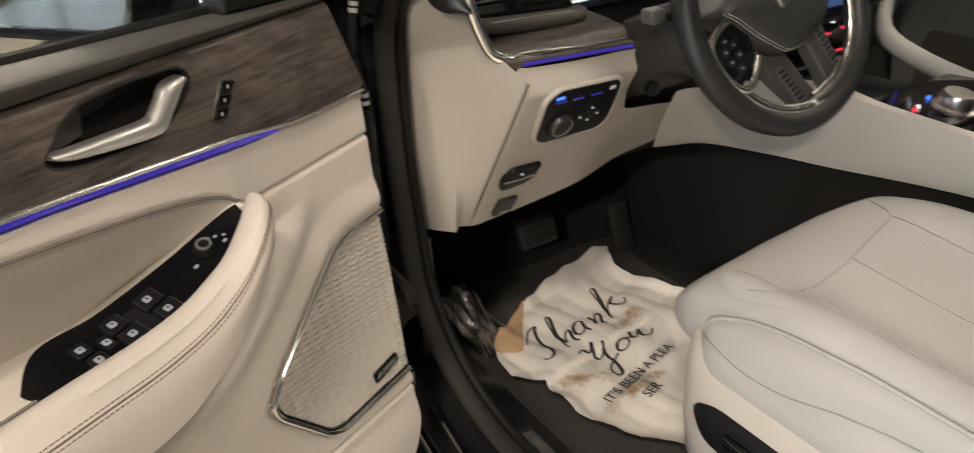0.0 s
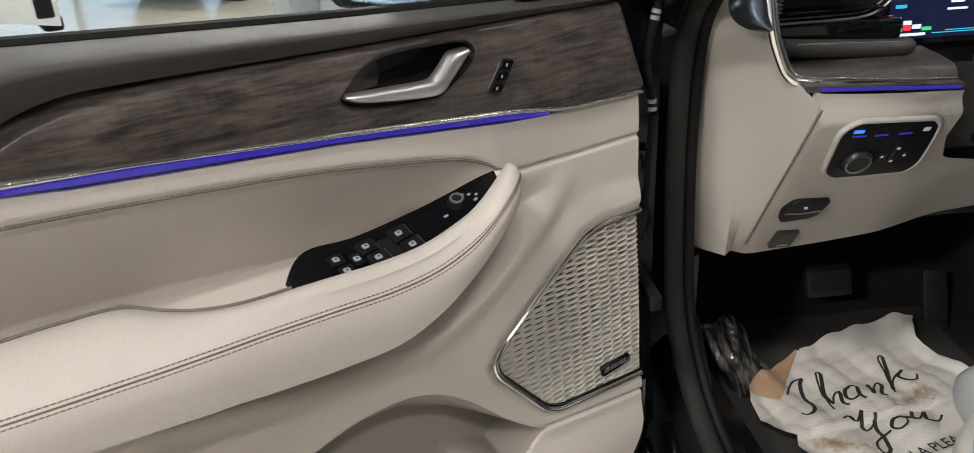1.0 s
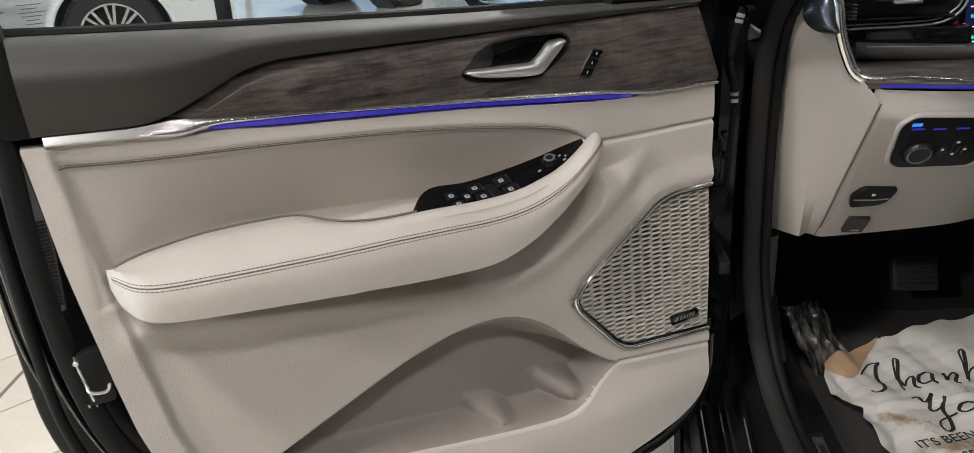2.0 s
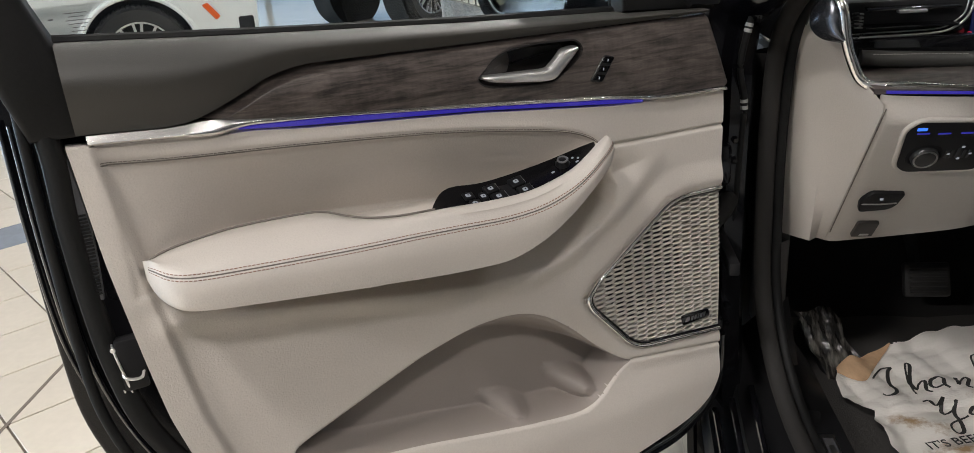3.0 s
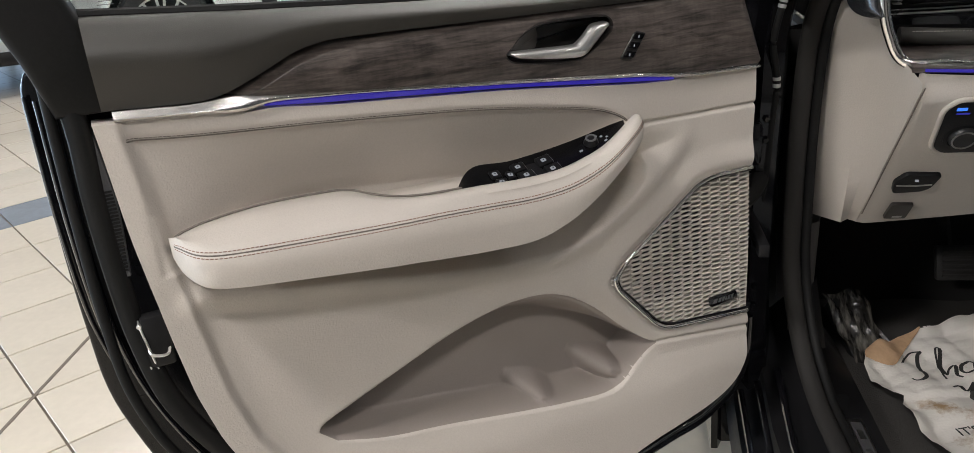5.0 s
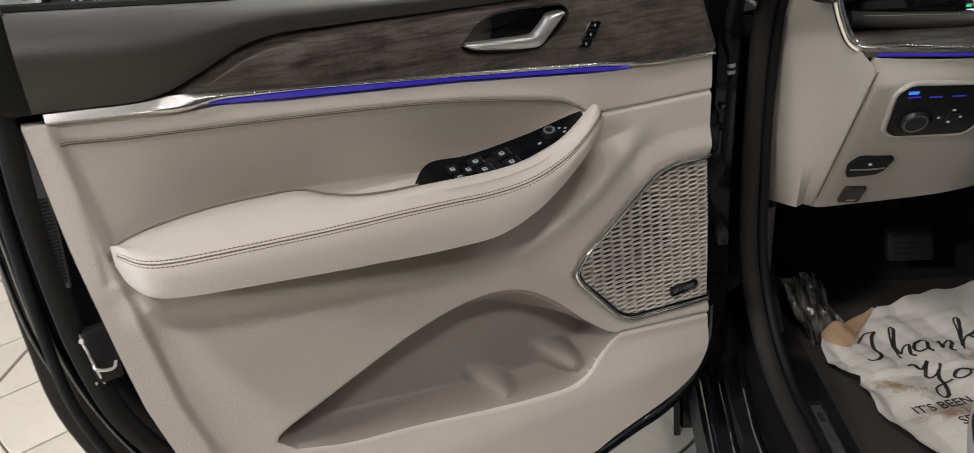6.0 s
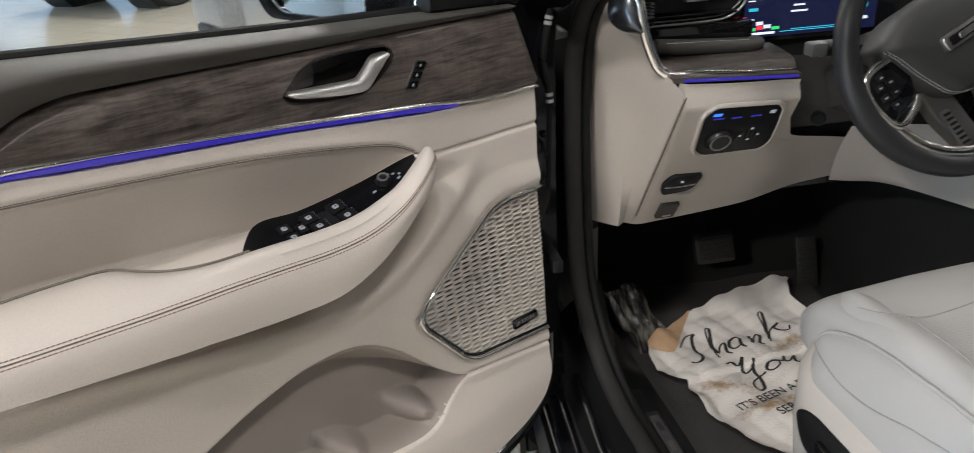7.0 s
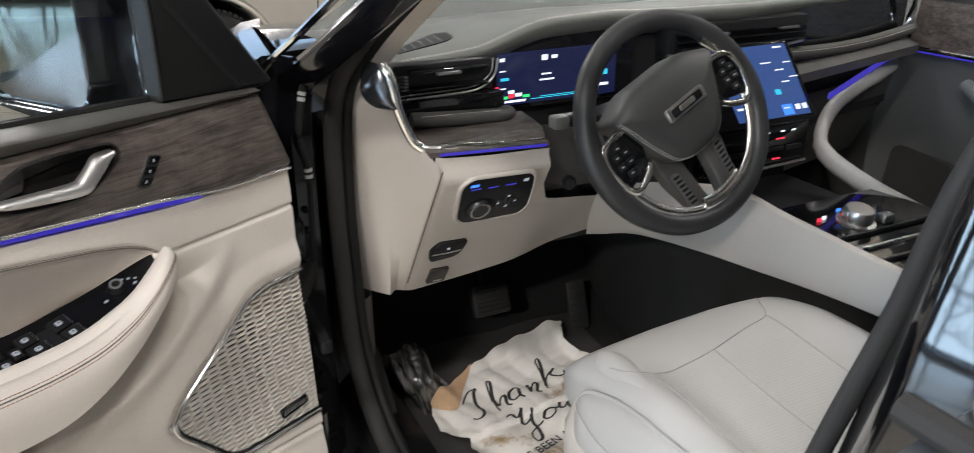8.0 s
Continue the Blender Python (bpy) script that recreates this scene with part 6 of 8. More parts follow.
part("light_strip", sweep([(x, 0.1315, led_z(x)) for x in (-0.738, -0.69, -0.64, -0.59, -0.552)], [(-0.002, -0.0019), (0.002, -0.0019), (0.002, 0.0019), (-0.002, 0.0019)], (0, 0, 1)), LED, DASH, "glowing blue ambient light strip")
rows = [[(x, 0.1335, led_z(x) - 0.004), (x, 0.1345, led_z(x) + 0.0035), (x, 0.148, led_z(x) + 0.006), (x, 0.154, 1.056), (x, 0.162, 1.0625), (x + 0.004, 0.20, 1.0655), (x + 0.008, 0.25, 1.067)] for x in np.linspace(-0.755, -0.545, 18)]
part("wood_shelf", grid(rows), WOOD, DASH, "grey wood ledge above the light strip", angle=40)
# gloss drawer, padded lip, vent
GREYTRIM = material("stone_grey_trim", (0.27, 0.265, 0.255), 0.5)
part("gloss_panel", box((-0.757, 0.246, 1.066), (-0.570, 0.270, 1.107), 0.004), PIANO, DASH, "piano black panel under the vent")
part("padded_lip", tube(spline([(-0.748, 0.226, 1.0815), (-0.70, 0.220, 1.0790), (-0.63, 0.218, 1.0755), (-0.588, 0.220, 1.0730), (-0.572, 0.234, 1.0725)], 24), 0.0160, 14, (0, 0, 1), 0.0125), DARKPAD, DASH, "charcoal padded lip", angle=60)
part("stitching", stitches([(x, 0.2092, 1.0897 - 0.036 * (x + 0.74)) for x in np.linspace(-0.735, -0.592, 30)], (0, -0.8, 0.6), 0.005, 0.0032), THREADPALE, DASH, "pale stitching")
vent = part("side_vent", box((-0.762, 0.268, 1.108), (-0.582, 0.31, 1.162), 0.006), BLACKPLASTIC, DASH, "black side air vent")
for z in (1.124, 1.151):
    part("slat", box((-0.735, 0.254, z - 0.0018), (-0.596, 0.275, z + 0.0018), 0.0012, Euler((radians(12), 0, 0)).to_matrix().to_4x4()), PIANO, vent)
part("vent_tab", box((-0.690, 0.247, 1.1435), (-0.648, 0.262, 1.1485), 0.002), SATIN, vent, "silver vent tab")
for grow, y, r in ((0.0, 0.258, 0.0020), (0.0052, 0.264, 0.0013)):
    part("vent_frame", tube(spline([(-0.757, y, 1.1075 + grow), (-0.722, y, 1.1080 + grow), (-0.667, y, 1.1085 + grow), (-0.618, y, 1.1115 + grow), (-0.592 - 0.6 * grow, y, 1.124 + grow), (-0.581 - grow, y, 1.140), (-0.576 - grow, y + 0.004, 1.160)], 36), r, 8), SATIN, vent, "silver vent frame", angle=60)
for k in range(5):
    part("vent_wheel_rib", box((-0.749, 0.258, 1.1215 + 0.0052 * k), (-0.738, 0.270, 1.1240 + 0.0052 * k), 0.0006), GREYTRIM, vent)
for k in range(4):
    part("vent_wheel_ridge", box((-0.757, 0.250, 1.126 + 0.006 * k), (-0.747, 0.258, 1.129 + 0.006 * k), 0.001), BLACKPLASTIC, vent)
part("face", grid([[(x, 0.315 + 0.24 * max(0, x), 0.90), (x, 0.318 + 0.24 * max(0, x), 1.05), (x, 0.323 + 0.24 * max(0, x), float(np.interp(x, [-0.80, -0.60, -0.53, -0.46], [1.130, 1.152, 1.172, 1.185])))] for x in np.linspace(-0.80, 0.66, 40)]), BLACKPLASTIC, DASH, "black dash face")

# top pad
EDGE = [(-0.815, 1.148), (-0.7565, 1.1545), (-0.740, 1.1585), (-0.7067, 1.162), (-0.650, 1.165), (-0.592, 1.171), (-0.5624, 1.179), (-0.5326, 1.1915), (-0.472, 1.209), (-0.331, 1.215), (-0.221, 1.210), (-0.01, 1.207), (0.334, 1.197), (0.66, 1.185)]


def pad_top(x, y):
    """Height of the dash top."""
    e, y0 = float(look_at(x, EDGE)), 0.288 + 0.25 * max(0.0, x)
    up = max(0.0, e - 1.17)
    return float(np.interp(y - y0, [0.0, 0.004, 0.03, 0.12, 0.26, 0.42, 0.52], [e - 0.003, e + 0.001, e + 0.004, e + 0.004 - 0.2 * up, 1.170 + 0.55 * up, 1.160 + 0.2 * up, 1.145]))


rows = []
for x in np.linspace(-0.815, 0.66, 120):
    e, y0 = float(look_at(x, EDGE)), 0.288 + 0.25 * max(0.0, x)
    rows.append([(x, y0 + 0.035, e - 0.045), (x, y0 + 0.012, e - 0.030), (x, y0 + 0.001, e - 0.010), *[(x, y0 + q, pad_top(x, y0 + q)) for q in (0.0, 0.004, 0.012, 0.03, 0.07, 0.12, 0.19, 0.26, 0.34, 0.42, 0.52)]])
part("top_pad", grid(rows), DASHTOP, DASH, "charcoal leather dash top", angle=60)
for dy in (0.010, 0.018):
    part("stitching", stitches([(x, 0.288 + 0.25 * max(0, x) + dy, float(look_at(x, EDGE)) + 0.0028) for x in np.linspace(-0.80, 0.62, 120)], (0, 0, 1), 0.006, 0.004, 0.0008), THREADPALE, DASH, "pale decorative stitching")
on_pad = lambda a, b, d: (a, b, pad_top(a, b) + d)
DEMIST = [(-0.7225, 0.348), (-0.7175, 0.384), (-0.606, 0.474), (-0.586, 0.462), (-0.597, 0.404), (-0.612, 0.388)]
part("defroster_vent", prism(rounded(DEMIST, 0.008), -0.004, 0.0014, on_pad), BLACKPLASTIC, DASH, "black defroster vent")
for k in range(1, 6):
    q = k / 6
    near, far = (-0.7225 + 0.117 * q, 0.348 + 0.046 * q), (-0.7175 + 0.122 * q, 0.384 + 0.089 * q)
    part("defroster_slat", prism([(near[0] - 0.0012, near[1]), (near[0] + 0.0012, near[1] + 0.0006), (far[0] + 0.0012, far[1] + 0.0006), (far[0] - 0.0012, far[1])], 0.0, 0.0026, on_pad), DASHTOP, DASH)

# instrument cluster
SCREEN = glow("navy_display", (0.008, 0.012, 0.052), 0.65)
part("cluster_surround", prism([(-0.588, 1.055), (-0.270, 1.055), (-0.270, 1.198), (-0.331, 1.200), (-0.472, 1.194), (-0.5326, 1.176), (-0.588, 1.158)], -0.030, 0.0, lambda x, z, d: (x, 0.302 - d, z), 0.004), PIANO, DASH, "piano black cluster surround")
part("cluster_screen", box((-0.560, 0.2960, 1.066), (-0.312, 0.3010, 1.159), 0.002), SCREEN, DASH, "lit navy instrument display")
COLS = {"w": glow("white_pixels", (0.85, 0.88, 0.95), 1.0), "g": glow("green_pixels", (0.05, 0.75, 0.18), 1.0), "r": glow("red_pixels", (0.9, 0.03, 0.06), 1.2), "c": glow("cyan_pixels", (0.05, 0.55, 0.75), 0.9), "b": glow("blue_pixels", (0.05, 0.20, 0.95), 1.3)}


def pixels_bar(c, x0, z0, w, h, y=0.2950, parent=None, d=0.0008, name="display_bar"):
    part(name, box((x0, y - d, z0), (x0 + w, y, z0 + h)), COLS[c], parent or DASH)


for c, x0, z0, w, h in (("w", -0.562, 1.152, 0.010, 0.006), ("c", -0.560, 1.118, 0.016, 0.005), ("g", -0.560, 1.085, 0.014, 0.005), ("r", -0.544, 1.086, 0.011, 0.007), ("w", -0.531, 1.088, 0.013, 0.006), ("g", -0.516, 1.085, 0.014, 0.005), ("w", -0.552, 1.078, 0.042, 0.004), ("w", -0.545, 1.094, 0.012, 0.006), ("w", -0.478, 1.148, 0.012, 0.010), ("w", -0.458, 1.150, 0.012, 0.006), ("w", -0.478, 1.122, 0.020, 0.003), ("w", -0.482, 1.112, 0.030, 0.003), ("c", -0.480, 1.083, 0.110, 0.0012), ("c", -0.500, 1.080, 0.130, 0.0012), ("w", -0.562, 1.134, 0.012, 0.002), ("w", -0.562, 1.103, 0.012, 0.002), ("c", -0.350, 1.110, 0.012, 0.010), ("w", -0.356, 1.090, 0.020, 0.005)):
    pixels_bar(c, x0 + 0.006, z0 - 0.007, w, h)
part("hazard_light", turned([(0.0048, 0), (0.0048, 0.002), (0.003, 0.003)], (-0.569, 0.280, 1.1010), (0, -1, 0), 14), COLS["r"], DASH, "small red warning light")

# headlamp switch panel, brake switch, hatch
tiltm = lambda x, z, d: (x, bol_y(z) - 0.006 - d * 0.876, z - d * 0.48)
LSW = rounded([(-0.706, 0.992), (-0.690, 1.008), (-0.588, 1.004), (-0.577, 0.994), (-0.572, 0.965), (-0.570, 0.928), (-0.582, 0.913), (-0.684, 0.912), (-0.700, 0.925)], 0.010)
lsw = part("light_switch_panel", prism(LSW, -0.01, 0.004, tiltm, 0.002), BLACKPLASTIC, DASH, "black headlamp switch panel")
part("panel_surround", tube([tiltm(x, z, 0.001) for x, z in [*[tuple(0.5 * (np.array(p) - LSW.mean(0)) * 2.06 + LSW.mean(0)) for p in LSW], tuple((LSW[0] - LSW.mean(0)) * 1.03 + LSW.mean(0))]], 0.004, 8, (0, -1, 0)), MOULDED, lsw, "beige raised surround", angle=60)
DIALGREY = material("dark_grey_dial", (0.040, 0.040, 0.040), 0.38, 0.3, vary=0.1)
kn = Vector(tiltm(-0.665, 0.944, 0.003))
ax = Vector((0, -0.876, -0.48))
part("dial_bezel", turned([(0.0265, 0), (0.0265, 0.002), (0.022, 0.003), (0.022, 0)], kn, ax, 32), BLACKPLASTIC, lsw, "dial bezel")
part("headlamp_dial", turned([(0.020, 0), (0.0195, 0.007), (0.0185, 0.0085), (0.0, 0.0085)], kn, ax, 32), DIALGREY, lsw, "round headlamp dial")
part("dial_ring", turned([(0.0175, 0.0080), (0.0175, 0.0096), (0.0150, 0.0096), (0.0150, 0.0080)], kn, ax, 32), SATIN, lsw, "silver dial ring")
part("dial_mark", box(kn + Vector((-0.001, -0.0125, 0.006)), kn + Vector((0.005, -0.0095, 0.013))), ICON, lsw)


def panel_bar(name, mat, x, z, w, h, d=0.0042):
    o = [(x, z), (x + w, z), (x + w, z + h), (x, z + h)]
    part(name, prism(o, d - 0.001, d + 0.0006, tiltm), mat, lsw)


panel_bar("mode_light", COLS["b"], -0.692, 0.9925, 0.014, 0.005)
DIMBLUE = glow("dim_blue_lettering", (0.03, 0.03, 0.35), 0.8)
for x in (-0.690, -0.660, -0.628):
    panel_bar("mode_lettering_bar", DIMBLUE, x, 0.985 + 0.001 * (x < -0.68), 0.018, 0.0025)
panel_bar("icon", ICON, -0.597, 0.988, 0.009, 0.006)
for k, x in enumerate((-0.636, -0.628, -0.620, -0.611, -0.604)):
    panel_bar("dimmer_ridge", DIALGREY, x, 0.940, 0.0035, 0.014 + 0.004 * (k == 2), 0.0050)
for x, z in ((-0.634, 0.947), (-0.617, 0.960), (-0.617, 0.938), (-0.603, 0.947)):
    panel_bar("icon", ICON, x, z, 0.004, 0.0025, 0.0056)
BRK = rounded([(-0.730, 0.850), (-0.716, 0.868), (-0.662, 0.866), (-0.670, 0.838), (-0.682, 0.830), (-0.726, 0.826)], 0.007)
brk = part("parking_brake_switch", prism(BRK, -0.008, 0.004, tiltm, 0.002), BLACKPLASTIC, DASH, "black parking brake switch")
part("switch_lip", tube([tiltm(-0.726, 0.8455, 0.004), tiltm(-0.698, 0.845, 0.0048), tiltm(-0.672, 0.8465, 0.004)], 0.0014, 6), SATIN, brk, "silver switch edge")
part("icon", box(Vector(tiltm(-0.698, 0.857, 0.005)) - Vector((0.003, 0.001, 0.002)), Vector(tiltm(-0.698, 0.857, 0.005)) + Vector((0.002, 0.001, 0.0015))), ICON, brk)
HATCH = [(-0.716, 0.798), (-0.681, 0.797), (-0.685, 0.764), (-0.720, 0.764)]
part("hatch_lip", prism([(-0.707, 0.7715), (-0.692, 0.7715), (-0.693, 0.7680), (-0.708, 0.7680)], 0.0, 0.0025, tiltm, 0.0005), SATIN, DASH, "pale hatch pull")
part("hatch", prism(rounded(HATCH, 0.003, 2), -0.006, 0.0015, tiltm, 0.001), material("taupe_hatch_plastic", (0.040, 0.036, 0.033), 0.5, vary=0.08), DASH, "small taupe hatch")
# column cove
part("column_cove", prism(rounded([(-0.560, 0.985), (-0.36, 0.985), (-0.36, 0.86), (-0.52, 0.86), (-0.560, 0.89)], 0.02), -0.04, 0.006, lambda x, z, d: (x, bol_y(z) + 0.045 - d, z)), BLACKPLASTIC, DASH, "dark gap under the steering column")

# passenger side and centre stack
skew = lambda x: 0.24 * max(0.0, x)
cv = part("centre_vents", box((-0.205, 0.283, 1.118), (0.150, 0.33, 1.182), 0.006), BLACKPLASTIC, DASH, "black centre air vents")
for z in (1.136, 1.150, 1.164):
    part("slat", box((-0.19, 0.272, z - 0.002), (0.135, 0.29, z + 0.002), 0.001), PIANO, cv)
for x in (-0.12, 0.06):
    part("vent_tab", box((x, 0.266, 1.158), (x + 0.05, 0.28, 1.163), 0.002), SATIN, cv, "silver vent tab")
part("vent_edge", tube(spline([(-0.215, 0.275, 1.128), (-0.10, 0.272, 1.120), (0.06, 0.274, 1.124), (0.135, 0.279, 1.13)], 24), 0.004, 8), SATIN, cv, "silver vent edge")
for c, x in (("w", -0.03), ("w", 0.0), ("w", 0.03), ("r", 0.07), ("b", -0.16)):
    pixels_bar(c, x, 1.124, 0.010, 0.004, 0.2645, cv, name="button_light")
rows = []
part("glove_face", grid([[(x, 0.278 + skew(x) + 0.01, z) for z in (1.09, 1.13, 1.165, 1.185)] for x in np.linspace(0.16, 0.64, 12)]), PIANO, DASH, "gloss black passenger dash panel")
part("glove_lip", tube([(x, 0.262 + skew(x), 1.088 + 0.01 * ((x - 0.4) / 0.24) ** 2) for x in np.linspace(0.10, 0.64, 20)], 0.014, 10), DARKPAD, DASH, "charcoal padded lip on the passenger side", angle=60)
part("stitching", stitches([(x, 0.249 + skew(x), 1.094 + 0.01 * ((x - 0.4) / 0.24) ** 2) for x in np.linspace(0.11, 0.63, 40)], (0, -0.8, 0.6), 0.006, 0.004), THREADPALE, DASH, "pale stitching")
part("wood_shelf", grid([[(x, 0.225 + skew(x), 1.045), (x, 0.222 + skew(x), 1.066), (x, 0.262 + skew(x), 1.078)] for x in np.linspace(0.10, 0.62, 14)]), DARKPAD, DASH, "charcoal ledge on the passenger side")
part("light_strip", sweep([(x, 0.170 + 0.50 * (x - 0.11), 1.036 + 0.012 * (x - 0.1)) for x in np.linspace(0.115, 0.575, 14)], [(-0.002, -0.006), (0.002, -0.006), (0.002, 0.006), (-0.002, 0.006)]), LED, DASH, "glowing blue ambient light strip")
# rail and glove box: the far side's shade is put into their greys
part("beige_rail", sweep(spline([(0.60, 0.42, 1.012), (0.50, 0.375, 1.005), (0.36, 0.315, 1.000), (0.24, 0.262, 0.985), (0.170, 0.225, 0.955), (0.145, 0.195, 0.915), (0.150, 0.12, 0.882), (0.160, 0.0, 0.855), (0.165, -0.15, 0.842), (0.168, -0.60, 0.84)], 60), circle(0.014, 12, 0.020), (0, 0, 1)), GREYTRIM, DASH, "beige leather rail, greyed for shade, curving down to the console", angle=60)
part("glove_box", grid([[(x, 0.30 + skew(x), 0.985), (x, 0.32 + skew(x), 0.90), (x, 0.40 + skew(x), 0.75)] for x in np.linspace(0.16, 0.66, 8)]), material("shaded_glove_box", (0.035, 0.034, 0.033), 0.5), DASH, "glove box door in a shaded dark tone")
part("dash_end_chrome", sweep(spline([(0.615, 0.40, 1.19), (0.625, 0.41, 1.15), (0.622, 0.415, 1.10), (0.60, 0.415, 1.055)], 20), circle(0.006, 8, 0.011)), CHROME, DASH, "chrome dash end on the passenger side", angle=60)
TS = lambda x, z, d: (x + 0.36 * (1.070 - z), 0.250 - d - 0.36 * (1.125 - z), z)
ts = part("touchscreen_frame", prism(rounded([(-0.155, 0.984), (0.092, 0.984), (0.092, 1.140), (-0.155, 1.140)], 0.006), -0.02, -0.0005, TS, 0.003), PIANO, DASH, "black touchscreen frame")
scrm = glow("blue_touchscreen", (0.040, 0.085, 0.25), 0.75)
part("touchscreen", prism([(-0.106, 0.997), (0.080, 0.997), (0.080, 1.134), (-0.106, 1.134)], -0.001, 0.001, TS), scrm, ts, "lit blue touchscreen")
for c, x, z, w, h in (("w", 0.045, 1.127, 0.022, 0.003), ("w", 0.0, 1.100, 0.026, 0.002), ("w", 0.030, 1.085, 0.022, 0.002), ("w", 0.058, 1.098, 0.018, 0.002), ("w", 0.060, 1.070, 0.022, 0.002), ("w", 0.036, 1.062, 0.020, 0.002), ("c", 0.010, 1.040, 0.014, 0.010), ("w", 0.046, 1.008, 0.012, 0.010), ("w", 0.064, 1.008, 0.012, 0.010), ("b", 0.012, 1.000, 0.026, 0.020), ("w", 0.016, 1.012, 0.014, 0.003), ("w", -0.098, 1.05, 0.012, 0.002), ("w", -0.098, 1.035, 0.014, 0.002), ("w", -0.098, 1.020, 0.014, 0.004)):
    part("display_bar", prism([(x, z), (x + w, z), (x + w, z + h), (x, z + h)], 0.0005, 0.0018, TS), COLS[c], ts)
hv = part("climate_panel", box((-0.140, 0.232, 0.880), (0.140, 0.262, 0.975), 0.008), PIANO, DASH, "gloss black climate control panel")
for c, x, z in (("r", 0.0, 0.935), ("r", 0.05, 0.940), ("b", -0.02, 0.905), ("r", 0.045, 0.897), ("w", 0.02, 0.955), ("w", 0.06, 0.955), ("w", 0.09, 0.955)):
    pixels_bar(c, x, z, 0.022 if c == "r" else 0.010, 0.003, 0.2315, hv, name="button_light")
for k in range(5):
    part("climate_button", box((-0.12 + 0.05 * k, 0.226, 0.915), (-0.08 + 0.05 * k, 0.233, 0.925), 0.002), BLACKPLASTIC, hv)
part("climate_edge", tube([(-0.13, 0.229, 0.885), (0.0, 0.226, 0.883), (0.135, 0.229, 0.887)], 0.003, 6), SATIN, hv, "silver edge")

# stalk and key surround
COWL = material("charcoal_cowl_plastic", (0.055, 0.052, 0.049), 0.5, vary=0.1, grain=700, bump=0.3)
COL = thing("steering_column", (-0.37, 0.16, 1.03), 0, "charcoal steering column shroud with stalks", "steering column")
cpath = [(-0.372, 0.09, 1.065), (-0.372, 0.16, 1.035), (-0.372, 0.26, 0.99)]
part("shroud", sweep(cpath, [(-0.09, -0.055), (-0.105, 0.0), (-0.07, 0.045), (0.07, 0.045), (0.105, 0.0), (0.09, -0.055), (0.0, -0.075)]), COWL, COL, "charcoal column shroud", angle=50)
part("cowl", grid([[(x, 0.175 + 0.02 * abs(x + 0.48) + max(0.0, 0.96 - z) * 0.9, z) for x in (-0.555, -0.52, -0.48, -0.44, -0.40, -0.36)] for z in (0.930, 0.95, 0.98, 1.02, 1.06)]), COWL, COL, "charcoal lower cowl")
part("stalk", sweep(spline([(-0.44, 0.115, 1.075), (-0.485, 0.10, 1.083), (-0.525, 0.09, 1.088), (-0.556, 0.085, 1.090)], 14), circle(0.011, 12, 0.008), (0, 0, 1), [0.6, 0.65, 0.7, 0.75, 0.8, 0.9, 1.1, 1.35, 1.5, 1.55, 1.55, 1.5, 1.45, 1.3]), BLACKPLASTIC, COL, "black indicator stalk", angle=60)
part("stalk_tip", box((-0.572, 0.070, 1.080), (-0.545, 0.095, 1.101), 0.005), material("dusty_grey_plastic", (0.09, 0.09, 0.087), 0.5), COL, "grey stalk end")
part("adjust_knob", turned([(0.012, 0), (0.012, 0.010), (0.009, 0.014)], (-0.497, 0.150, 0.962), (-0.3, -0.9, 0), 16), BLACKPLASTIC, COL, "round adjuster")

# ---- steering wheel ----
WHEEL = thing("steering_wheel", (-0.372, 0.035, 1.085), 0, "black leather steering wheel with chrome inner trim", "steering wheel")
WT = Matrix.Translation((-0.372, 0.035, 1.078)) @ Euler((radians(90 - 25), 0, 0)).to_matrix().to_4x4() @ pose(0, 0, 0, 0, 0, 26)
wl = lambda x, y, d=0.0: tuple(WT @ Vector((x, y, d)))
RIM_R = 0.166
rim = []
for a in np.linspace(0, 2 * math.pi, 72, endpoint=False):
    ring = []
    fat = 0.0172 + 0.0028 * math.exp(-((math.cos(a) ** 2 - 1) / 0.2) ** 2)
    for t in np.linspace(0, 2 * math.pi, 16, endpoint=False):
        r = RIM_R + fat * math.cos(t)
        ring.append(wl(r * math.cos(a), r * math.sin(a) * (0.985 if math.sin(a) < -0.5 else 1.0), 0.018 * math.sin(t)))
    rim.append(ring)
RIMLEATHER = material("black_smooth_leather", (0.022, 0.022, 0.023), 0.40, vary=0.15, grain=900, bump=0.3, spec=0.35)
part("rim", grid(rim, True, True), RIMLEATHER, WHEEL, "black leather rim", angle=60)
HUB = rounded([(-0.116, 0.066), (-0.060, 0.090), (0.060, 0.090), (0.116, 0.066), (0.100, 0.044), (0.084, 0.004), (0.056, -0.044), (0.026, -0.056), (-0.026, -0.056), (-0.056, -0.044), (-0.084, 0.004), (-0.100, 0.044)], 0.018, 5)
rows = [[wl(x * k, y * k, d) for x, y in HUB] for k, d in ((1.0, -0.03), (1.0, 0.012), (0.985, 0.022), (0.95, 0.030), (0.85, 0.038), (0.6, 0.043), (0.2, 0.045))]
hubm = grid(rows, closed_v=True)
cap(hubm, range(len(HUB) * 6, len(HUB) * 7))
hub = part("airbag_cover", hubm, HUBLEATHER, WHEEL, "black leather airbag cover", angle=60)
